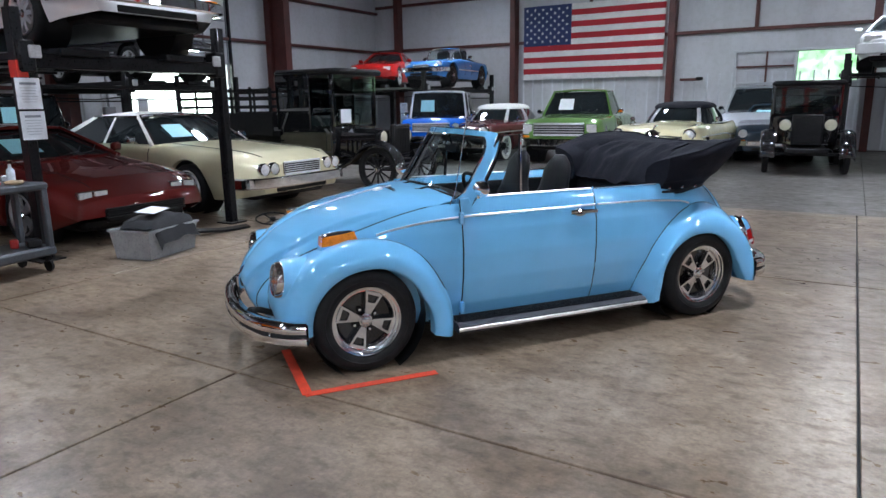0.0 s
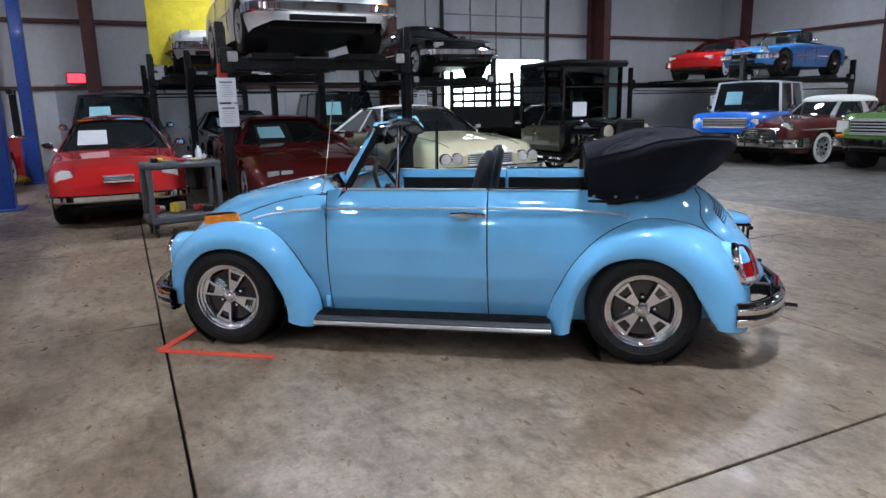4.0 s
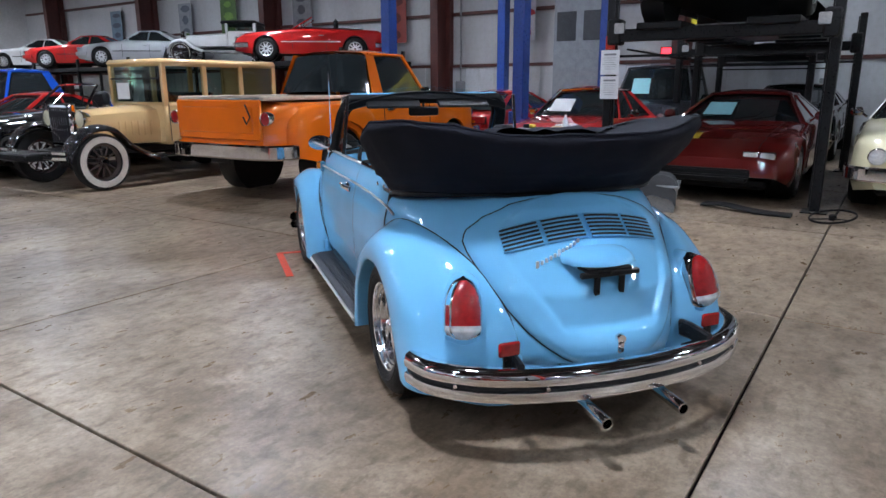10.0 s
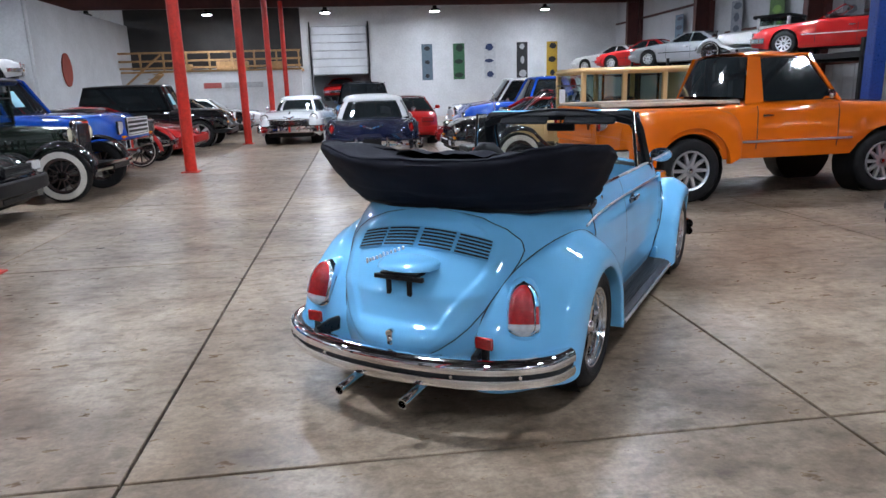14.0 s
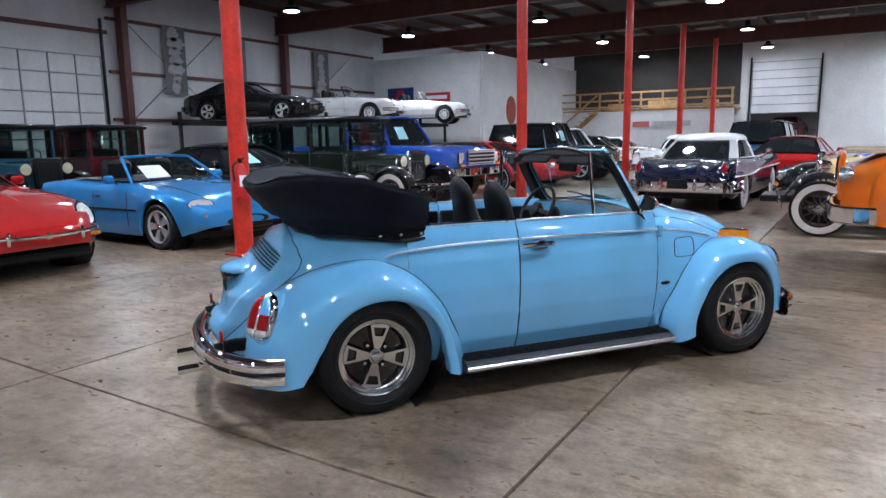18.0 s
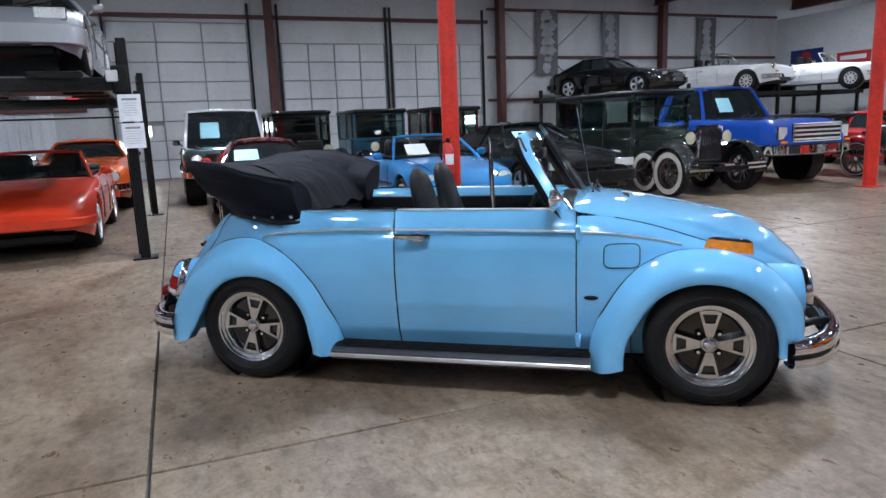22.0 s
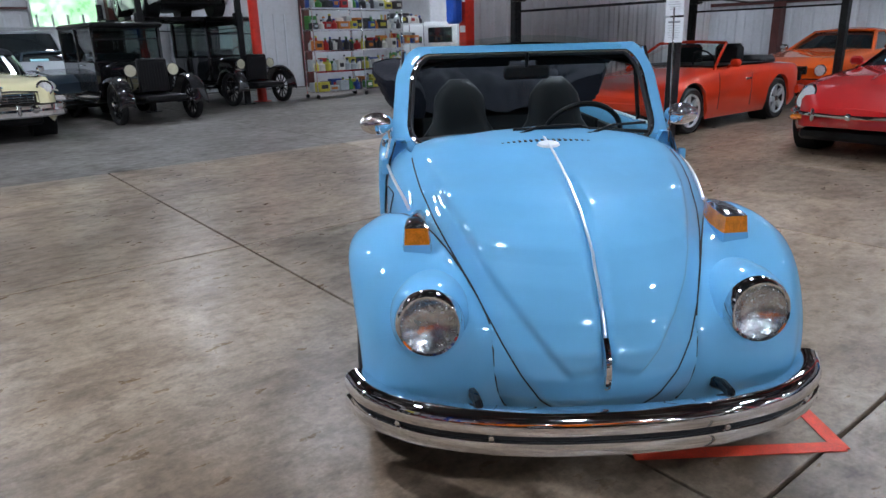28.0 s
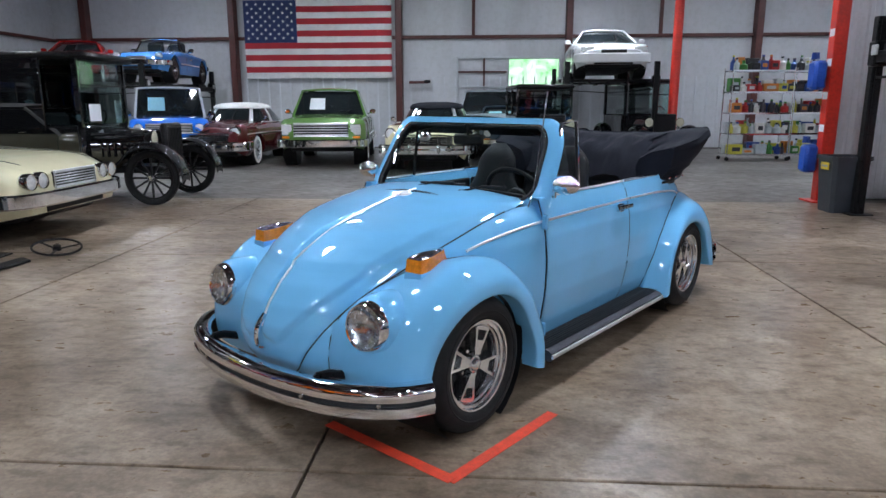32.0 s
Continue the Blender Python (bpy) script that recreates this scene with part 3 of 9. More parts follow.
structure("ground", Geo().box((-18.0, 8.6, -0.08), (6.8, 9.0, 0.1)), CONCN, "pale concrete apron outside the open door")


# high-bay lamps
def bay_lamp(x, y, z=5.55):
    t = thing("high_bay_lamp", "round white high-bay lamp hanging lit from the roof", "ceiling lamp", pose(x, y, z), "high-bay lamps")
    part("housing", Geo().lathe([(0.0, 0.34), (0.10, 0.34), (0.12, 0.16), (0.25, 0.10), (0.272, -0.012), (0.258, -0.012), (0.248, 0.006)], axis="z", n=20), BLACKM, t)
    part("diffuser", Geo().lathe([(0.0, -0.034), (0.10, -0.031), (0.18, -0.020), (0.246, 0.0), (0.246, 0.010), (0, 0.02)], axis="z", n=20), BULB, t)
    part("cord", Geo().tube([(0, 0, 0.34), (0, 0, 0.9)], 0.012, 6), BLACKM, t)
    beam = new("lamp_beam", BEAM)
    beam.matrix_world = pose(x, y, z - 0.09)


BEAM = bpy.data.lights.new("lamp_beam", "AREA")
BEAM.shape, BEAM.size, BEAM.energy, BEAM.color, BEAM.spread = "DISK", 0.46, LAMP_BEAM, (0.79, 0.87, 1.03), radians(LAMP_SPREAD)
BULB = glow("lamp_diffuser", (0.790, 0.870, 1.0), LAMP_GLOW)
for _y in (-32.6, -26.0, -19.2, -12.6, -6.0, 0.6, 7.2, 13.8):
    for _x in (14.2, 8.4, 2.45, -3.3, -9.3):
        bay_lamp(_x, _y)

# flag
_t = thing("flag", "large stars-and-stripes flag hung on the white wall", "flag")
RED, WHT, BLU = (varied("flag_" + n, c, 0.75, 0, 0, 3, 0.08, 0.15) for n, c in (("red", (0.42, 0.018, 0.03)), ("white", (0.74, 0.73, 0.72)), ("blue", (0.020, 0.035, 0.12))))
_fx0, _fx1, _fz0, _fz1 = -7.94, -3.18, 2.22, 4.62
_sh = (_fz1 - _fz0) / 13


def cloth(x0, x1, z0, z1, off):
    xs = [x0 + (x1 - x0) * k / 24 for k in range(25)]
    wav = lambda x, z: 17.845 - 0.02 * math.sin(x * 2.2 + z) - 0.012 * math.sin(x * 5.3 + z * 2)
    return Geo().grid([[(x, wav(x, z) - off, z) for x in xs] for z in (z0, (z0 + z1) / 2, z1)]).grid([[(x, wav(x, z) - off + 0.006, z) for x in xs] for z in (z0, z1)], flip=True)


for _k in range(13):
    part("stripe", cloth(_fx0, _fx1, _fz0 + _k * _sh, _fz0 + (_k + 1) * _sh, 0.0), RED if _k % 2 else WHT, _t) if _k not in (0,) else part("stripe", cloth(_fx0, _fx1, _fz0, _fz0 + _sh, 0.0), WHT, _t)
part("canton", cloth(_fx0, _fx0 + 1.72, _fz0 + 6 * _sh, _fz1, 0.008), BLU, _t)
for _r in range(9):
    for _c in range(6 if _r % 2 == 0 else 5):
        _cx, _cz = _fx0 + 0.15 + (_c + (0 if _r % 2 == 0 else 0.5)) * 0.285, _fz1 - 0.13 - _r * 0.128
        _pts = [(_cx + (0.055 if q % 2 == 0 else 0.022) * math.sin(q * math.pi / 5), _cz + (0.055 if q % 2 == 0 else 0.022) * math.cos(q * math.pi / 5)) for q in range(10)]
        part("star", Geo().prism(_pts, 17.795, 17.803), WHT, _t)


# banners
def banner(axis, at, a0, a1, z0, z1, face, base, motif, label, n=5):
    t = thing("banner", label, "banner", group="wall banners")
    w = abs(a1 - a0)
    c, s = ((at, (a0 + a1) / 2, (z0 + z1) / 2), (0.012, w, z1 - z0)) if axis == "x" else (((a0 + a1) / 2, at, (z0 + z1) / 2), (w, 0.012, z1 - z0))
    part("cloth", Geo().box(c, s), base, t)
    rnd = random.Random(round(a0 * 10))
    for k in range(n):
        z = z0 + (z1 - z0) * (0.12 + 0.76 * k / max(1, n - 1))
        ww, hh, o = w * rnd.uniform(0.35, 0.8), (z1 - z0) * rnd.uniform(0.05, 0.11), rnd.uniform(-0.08, 0.08) * w
        m = ((a0 + a1) / 2 + o)
        prof = [(ww / 2 * math.cos(q * math.tau / 14) * (1 + 0.2 * math.sin(3 * q)), hh * math.sin(q * math.tau / 14)) for q in range(14)]
        g = Geo()
        if axis == "x":
            g.add([(at + face * 0.010, m + p, z + q) for p, q in prof] + [(at + face * 0.006, m + p, z + q) for p, q in prof], [tuple(range(14)), tuple(range(27, 13, -1))])
        else:
            g.add([(m + p, at + face * 0.010, z + q) for p, q in prof] + [(m + p, at + face * 0.006, z + q) for p, q in prof], [tuple(range(14)), tuple(range(27, 13, -1))])
        part("motif", g, motif, t)
    return t


def flat(name, c, r=0.6):
    if name not in MATS:
        MATS[name] = varied(name, c, r, 0, 0, 6, 0.12, 0.05)
    return MATS[name]


for _a, _b, _c, _m, _l in ((-2.78, -3.40, (0.09, 0.13, 0.17), (0.012, 0.014, 0.02), "slate blue wall banner with a dark car shape"), (-4.60, -5.27, (0.04, 0.13, 0.065), (0.012, 0.03, 0.02), "green wall banner with dark lines"), (-6.43, -7.1, (0.55, 0.57, 0.6), (0.03, 0.05, 0.14), "white and navy wall banner with motif"), (-8.35, -9.0, (0.014, 0.014, 0.016), (0.35, 0.35, 0.36), "black wall banner with a round grey dial"), (-10.15, -10.8, (0.50, 0.30, 0.03), (0.02, 0.02, 0.02), "yellow wall banner with black shapes")):
    banner("y", -35.18, _a, _b, 2.05, 4.05, 1, flat("banner_cloth_%d" % round(-_a * 10), _c), flat("banner_motif_%d" % round(-_a * 10), _m), _l, 3)
for _a, _b, _z0, _z1, _c in ((-11.3, -12.2, 3.08, 5.45, (0.12, 0.12, 0.125)), (-14.2, -15.0, 3.3, 5.35, (0.16, 0.17, 0.21)), (-18.9, -19.85, 3.1, 5.3, (0.10, 0.10, 0.105))):
    banner("x", 19.12, _a, _b, _z0, _z1, -1, flat("grey_banner_%d" % round(-_a), _c), flat("banner_pale_motif", (0.36, 0.36, 0.38)), "grey wall banner with pale printed pattern", 7)
for _a, _b, _z0, _z1, _c, _m, _l in ((-6.4, -7.0, 2.6, 4.6, (0.55, 0.56, 0.6), (0.36, 0.02, 0.03), "white wall banner with a red shield shape"), (-10.9, -11.8, 2.7, 4.7, (0.30, 0.06, 0.05), (0.12, 0.02, 0.02), "faded red wall banner with motif"), (-15.0, -15.9, 2.9, 4.6, (0.22, 0.22, 0.24), (0.08, 0.08, 0.10), "grey wall banner with printed motif"), (-18.9, -19.8, 2.9, 4.6, (0.10, 0.18, 0.06), (0.20, 0.36, 0.08), "green wall banner with printed motif"), (-21.6, -22.4, 2.9, 4.6, (0.28, 0.30, 0.34), (0.1, 0.12, 0.16), "pale grey wall banner with motif"), (-26.5, -27.3, 3.0, 4.6, (0.16, 0.24, 0.32), (0.08, 0.1, 0.15), "blue-grey wall banner with motif"), (3.4, 2.6, 2.3, 4.4, (0.02, 0.02, 0.022), (0.3, 0.05, 0.05), "black wall banner with a small red emblem")):
    banner("x", -14.2, _a, _b, _z0, _z1, 1, flat("west_banner_%d" % round(20 + _a), _c), flat("west_motif_%d" % round(20 + _a), _m), _l, 4)
banner("x", -10.4, -1.2, 0.0, 2.25, 4.05, 1, flat("yellow_banner", (0.55, 0.45, 0.02)), flat("dark_olive", (0.16, 0.13, 0.02)), "yellow banner hanging above the car lift", 2)

# white office block, signs, mezzanine
structure("wall_office", Geo().box((16.3, -23.5, 2.65), (6.2, 0.2, 5.3)).box((13.2, -29.3, 2.65), (0.2, 11.6, 5.3)), WALLP, "white painted office walls in the corner")
_t = thing("wall_sign", "dark blue square sign with a red and white shape", "sign")
part("board", Geo().box((17.64, -23.37, 3.48), (1.55, 0.04, 0.82), 0.01), flat("sign_blue", (0.012, 0.03, 0.16)), _t)
part("emblem", Geo().prism([(17.25, 3.2), (17.4, 3.2), (17.64, 3.6), (17.88, 3.2), (18.03, 3.2), (17.8, 3.76), (17.48, 3.76)], -23.346, -23.34), flat("sign_red", (0.5, 0.02, 0.02)), _t)
_t = thing("wall_sign", "red horizontal sign with pale bars of writing", "sign")
part("board", Geo().box((15.5, -23.37, 3.36), (1.42, 0.04, 0.44), 0.01), flat("sign_red", (0.5, 0.02, 0.02)), _t)
part("writing_bar", Geo().box((15.5, -23.346, 3.36), (1.1, 0.006, 0.17)), PAPER, _t)
_t = thing("oval_sign", "rust red oval sign on the white wall", "sign")
part("board", Geo().lathe([(0, 0), (0.62, 0), (0.62, 0.04), (0, 0.04)], axis="x", n=28, m=Matrix.Translation((13.04, -26.3, 2.75)) @ Matrix.Diagonal((1, 0.8, 1.1, 1))), flat("rust_red", (0.30, 0.05, 0.03)), _t)
_t = thing("mezzanine", "white mezzanine front with timber railing and stairs", "mezzanine", kind="structure")
part("front_wall", Geo().box((8.6, -33.1, 1.38), (9.4, 0.15, 2.76)), WALLP, _t)
part("deck", Geo().box((8.6, -34.2, 2.80), (9.4, 2.2, 0.12)), WOODT, _t)
for _k in range(9):
    part("post", Geo().box((4.0 + _k * 1.15, -33.05, 3.3), (0.09, 0.09, 1.0)), WOODT, _t)
for _z in (3.76, 3.35, 3.0):
    part("rail", Geo().box((8.6, -33.0, _z), (9.4, 0.05, 0.10)), WOODT, _t)
part("stringer", Geo().strip([(10.9, -32.6, 2.75), (13.0, -32.6, 1.0)], 0.08, 0.26), WOODT, _t)
part("handrail", Geo().strip([(10.9, -32.6, 3.65), (13.0, -32.6, 1.95)], 0.06, 0.10), WOODT, _t)
for _k in range(8):
    part("tread", Geo().box((11.05 + _k * 0.26, -32.3, 2.66 - _k * 0.22), (0.26, 0.8, 0.04)), WOODT, _t)
part("writing_bar", Geo().box((8.55, -33.01, 2.05), (0.9, 0.01, 0.28)), flat("sign_red_soft", (0.45, 0.10, 0.09)), _t, "faded red bar of writing")
part("writing_bar", Geo().box((6.95, -33.01, 2.05), (2.0, 0.01, 0.28)), flat("sign_grey", (0.42, 0.43, 0.45)), _t, "pale grey bar of writing")
for _x, _w, _h in ((14.6, 1.3, 0.5), (7.6, 1.6, 0.45), (5.2, 0.7, 0.4), (10.2, 0.9, 0.35)):
    _c = thing("storage_box", "brown carton stored on the mezzanine deck", "box", pose(_x, -34.1, 2.86), "mezzanine boxes")
    part("carton", Geo().box((0, 0, _h / 2), (_w, 0.7, _h), 0.01), WOODT, _c)
# flat sheet before the end wall: shade above the deck as dark colour
structure("wall_dark_recess", Geo().box((8.6, -35.15, 4.6), (9.3, 0.05, 3.2)), ROOFD, "flat dark sheet standing in for shade above the mezzanine")
for _nm, _m in (("exit_sign", pose(-14.18, -2.66, 2.17)), ("exit_sign", pose(19.05, 4.3, 2.42, 0, 0, 180))):
    _t = thing(_nm, "small lit red exit sign", "exit sign", _m, "exit signs")
    part("case", Geo().box((0, 0, 0), (0.05, 0.42, 0.26), 0.01), flat("exit_case", (0.35, 0.04, 0.04)), _t)
    part("face", Geo().box((0.028, 0, 0), (0.006, 0.36, 0.2)), glow("exit_glow", (1.0, 0.05, 0.08), 2.5), _t)

# ---------- the light blue convertible ----------
BLUE = paint("light_blue_paint", (0.170, 0.490, 0.800), 0.0, 0.28)
bug = thing("convertible_car", "light blue convertible with folded black top and chrome trim", "car", pose(-0.01, 0.007, 0, 0, 0, -125.95))
NOSE = [(0.20, 1.66), (0.26, 1.715), (0.33, 1.755), (0.40, 1.775), (0.48, 1.765), (0.56, 1.725), (0.64, 1.66), (0.71, 1.58), (0.76, 1.50), (0.81, 1.395), (0.85, 1.28), (0.885, 1.15), (0.91, 1.03), (0.935, 0.90), (0.951, 0.77), (0.962, 0.66), (0.968, 0.56)]
SIDE = [(0.20, 0.585), (0.30, 0.625), (0.45, 0.652), (0.60, 0.660), (0.75, 0.652), (0.82, 0.636), (0.86, 0.612), (0.89, 0.575), (0.915, 0.52), (0.94, 0.43), (0.951, 0.35), (0.962, 0.20), (0.968, 0.0)]
TAIL = [(0.20, 1.84), (0.24, 1.89), (0.30, 1.918), (0.36, 1.926), (0.43, 1.915), (0.50, 1.893), (0.58, 1.87), (0.66, 1.805), (0.74, 1.735), (0.81, 1.665), (0.87, 1.60), (0.91, 1.53), (0.935, 1.45), (0.95, 1.34), (0.957, 1.22)]
RSIDE = [(0.20, 0.585), (0.30, 0.625), (0.45, 0.652), (0.60, 0.660), (0.75, 0.652), (0.83, 0.635), (0.88, 0.605), (0.915, 0.55), (0.935, 0.46), (0.95, 0.30), (0.957, 0.0)]
HOODW = [(0.255, 0.0), (0.265, 0.09), (0.285, 0.135), (0.315, 0.172), (0.41, 0.237), (0.485, 0.282), (0.555, 0.322), (0.62, 0.362), (0.69, 0.415), (0.75, 0.460), (0.82, 0.503), (0.87, 0.525), (0.90, 0.535), (0.915, 0.52), (0.94, 0.43), (0.951, 0.35), (0.962, 0.20), (0.968, 0.0)]
LIDW = [(0.305, 0.0), (0.312, 0.10), (0.328, 0.16), (0.35, 0.205), (0.40, 0.275), (0.45, 0.328), (0.52, 0.378), (0.60, 0.420), (0.66, 0.448), (0.71, 0.468), (0.75, 0.474), (0.79, 0.455), (0.84, 0.385), (0.885, 0.27), (0.908, 0.14), (0.914, 0.07), (0.917, 0.0)]
U0, U1 = 0.56, -1.0


def shell(z, w, base, tip, sgn, n, v0, v1, p, side, lift=0.0):
    """Points of one level line from v0 to v1 (both measured from the centre line)."""
    row = []
    a = tip - base
    for k in range(n + 1):
        v = v0 + (v1 - v0) * k / n
        q = min(1.0, max(0.0, v / w)) if w > 1e-6 else 0.0
        u = base + a * (max(0.0, 1 - q ** p)) ** (1 / p)
        row.append((sgn * u, side * v, z))
    return row


def power(z):
    return 2.5 - 0.55 * min(1, max(0, (z - 0.3) / 0.5))


def bell_levels(tab, n):
    z0, z1 = tab[0][0], tab[-1][0]
    return [z0 + (z1 - z0) * (1 - (1 - k / n) ** 1.7) for k in range(n + 1)]


def step(x):
    x = min(1.0, max(0.0, x))
    return x * x * (3 - 2 * x)


LOBE = [(0.40, 0.10), (0.475, 0.165), (0.547, 0.222), (0.623, 0.290), (0.70, 0.352), (0.80, 0.43), (0.9, 0.49)]


def crease(z, v):
    """Raised fields on both sides of the centre strip, rounded at the foot, in metres."""
    out = lerp_table(LOBE, z)
    mid = 0.105
    foot = z - 0.405 - 2.6 * (v - mid) ** 2 if v < 0.21 else 1
    return 0.024 * step((out - v) / 0.024) * step((v - 0.006) / 0.022) * step(foot / 0.030) * (1 - step((z - 0.80) / 0.1))


# bonnet, in one skin across the centre line
rows = []
for z in bell_levels(HOODW, 100):
    hw, w, tip = lerp_table(HOODW, z), lerp_table(SIDE, z), lerp_table(NOSE, z)
    p = power(z)
    row = []
    for k in range(-40, 41):
        f = abs(k) / 40
        v = hw * f
        q = min(1, v / w) if w > 1e-6 else 0
        u = U0 + (tip - U0) * max(0, 1 - q ** p) ** (1 / p)
        e = 0.010 * min(1, (1 - f) * 9) ** 0.5 + crease(z, v)
        d = math.hypot(tip - U0, 0.25)
        nx, nz = (0.9, 0.3) if z < 0.7 else (0.45, 0.9)
        row.append((u + e * nx, v * (1 if k >= 0 else -1), z + e * nz))
    rows.append(row)
part("bonnet", Geo().grid(rows), BLUE, bug, sharp=60)
# front quarters, cowl
for s in (-1, 1):
    rows = []
    for z in [0.20 + 0.70 * k / 40 for k in range(41)]:
        w, tip, hw = lerp_table(SIDE, z), lerp_table(NOSE, z), (lerp_table(HOODW, z) if z > 0.255 else 0.0)
        rows.append([(u, v, zz) for u, v, zz in shell(z, w, U0, tip, 1, 22, min(hw, w), w, power(z), s)])
    part("front_quarter_panel", Geo().grid(rows), BLUE, bug, sharp=60)
    seam = [(U0 + (lerp_table(NOSE, z) - U0) * max(0, 1 - min(1, lerp_table(HOODW, z) / max(lerp_table(SIDE, z), 1e-6)) ** power(z)) ** (1 / power(z)), s * lerp_table(HOODW, z), z) for z in [0.257 + 0.633 * k / 60 for k in range(61)]]
    part("bonnet_seal", Geo().tube(seam, 0.0032, 6), SEAM, bug)
    # rear quarters round the engine lid
    rows = []
    for z in [0.20 + 0.755 * (1 - (1 - k / 44) ** 1.4) for k in range(45)]:
        w, tip = lerp_table(RSIDE, z), lerp_table(TAIL, z)
        hw = lerp_table(LIDW, z) if 0.305 < z < 0.917 else 0.0
        rows.append([(u, v, zz) for u, v, zz in shell(z, w, -U1, tip, -1, 22, min(hw, w), w, 2.35 - 0.25 * z, s)])
    part("rear_quarter_panel", Geo().grid(rows), BLUE, bug, sharp=60)


def tail_u(z, v):
    w, tip, p = lerp_table(RSIDE, z), lerp_table(TAIL, z), 2.35 - 0.25 * z
    q = min(1, abs(v) / w) if w > 1e-6 else 0
    return -(-U1 + (tip + U1) * max(0, 1 - q ** p) ** (1 / p))


def nose_u(z, v):
    w, tip, p = lerp_table(SIDE, z), lerp_table(NOSE, z), power(z)
    q = min(1, abs(v) / w) if w > 1e-6 else 0
    return U0 + (tip - U0) * max(0, 1 - q ** p) ** (1 / p)


rows = []
for z in [0.305 + 0.612 * 0.5 * (1 - math.cos(math.pi * k / 84)) for k in range(85)]:
    hw = lerp_table(LIDW, z)
    row = []
    for k in range(-36, 37):
        f = abs(k) / 36
        v = hw * f * (1 if k >= 0 else -1)
        edge = 0.68 + 0.14 * step((z - 0.48) / 0.2)
        field = step((edge - f) / 0.10) * step((z - 0.435) / 0.035) * (1 - step((z - 0.83) / 0.08))
        lip = math.exp(-((z - 0.385) / 0.050) ** 2) * (1 - f ** 4)
        e = 0.020 * min(1, (1 - f) * 8) ** 0.5 * step((z - 0.303) / 0.02) * (1 - 0.5 * step((z - 0.85) / 0.06)) - 0.018 * field + 0.026 * lip
        row.append((tail_u(z, v) - e * 0.92, v, z + e * 0.35))
    rows.append(row)
part("engine_lid", Geo().grid(rows), BLUE, bug, sharp=60)
seam = []
for k in range(81):
    a = k / 80
    z = 0.306 + 0.610 * (1 - abs(2 * a - 1))
    s = 1 if a < 0.5 else -1
    v = s * lerp_table(LIDW, z)
    seam.append((tail_u(z, v), v, z))
part("lid_seal", Geo().tube(seam, 0.0032, 6), SEAM, bug)
# louvres in four groups, lying on the lid's slope
for gidx, (c0, c1) in enumerate(((-0.350, -0.200), (-0.180, -0.015), (0.015, 0.180), (0.200, 0.350))):
    for k in range(6):
        pts = []
        for j in range(7):
            v = c0 + (c1 - c0) * j / 6
            z = 0.840 - k * 0.0128 - 0.40 * v * v
            pts.append((tail_u(z, v) - 0.0075, v, z + 0.003))
        part("louvre_slot", Geo().strip(pts, 0.0085, 0.006, (-0.55, 0, -0.8)), SEAM, bug)
    for k in range(7):
        pts = []
        for j in range(7):
            v = c0 - 0.004 + (c1 - c0 + 0.008) * j / 6
            z = 0.8464 - k * 0.0128 - 0.40 * v * v
            pts.append((tail_u(z, v) - 0.0088, v, z + 0.003))
        part("louvre_rib", Geo().strip(pts, 0.0055, 0.009, (-0.55, 0, -0.8)), BLUE, bug)
pts = [(tail_u(0.685 + (0.25 - v) * 0.40, v) - 0.006, v, 0.685 + (0.25 - v) * 0.40) for v in [0.25 - 0.19 * k / 10 for k in range(11)]]
for k in range(11):
    p = Vector(pts[k])
    part("script_bar", Geo().box((p.x - 0.004, p.y, p.z), (0.008, 0.013, 0.030 if k in (0, 5) else 0.018), 0.003), BRIGHT, bug)
# plate lamp, bracket, latch
rows = []
for k in range(13):
    t = math.pi * k / 12
    rows.append([(-1.735 - 0.150 * math.sin(t) ** 0.7 * c, 0.158 * math.cos(t), 0.690 + 0.052 * math.sin(b) * math.sin(t) ** 0.5) for b, c in ((j * math.pi / 2 / 8, math.cos(j * math.pi / 2 / 8)) for j in range(9))])
part("plate_lamp_cover", Geo().grid(rows).box((-1.785, 0, 0.690), (0.10, 0.28, 0.010), 0.004), BLUE, bug)
part("plate_bracket", Geo().box((-1.865, 0, 0.658), (0.022, 0.26, 0.022), 0.004).box((-1.865, 0.055, 0.612), (0.012, 0.026, 0.085), 0.003).box((-1.865, -0.055, 0.612), (0.012, 0.026, 0.085), 0.003).box((-1.80, 0, 0.672), (0.14, 0.20, 0.016), 0.004), BLACKM, bug, "black metal plate bracket")
part("lid_latch", Geo().lathe([(0, 0.02), (0.018, 0.02), (0.022, 0.005), (0.022, 0)], (0, 0, 0), "x", 14, Matrix.Translation((-1.948, 0, 0.425)) @ Matrix.Rotation(math.pi, 4, "Z")).box((-1.960, 0, 0.395), (0.026, 0.030, 0.050), 0.008), CHROME, bug)

# sides, door skins, sills
def side_v(z):
    return lerp_table(SIDE if z < 0.83 else [(0.83, 0.6325), (0.86, 0.628), (0.89, 0.619), (0.915, 0.608), (0.94, 0.594)], z)


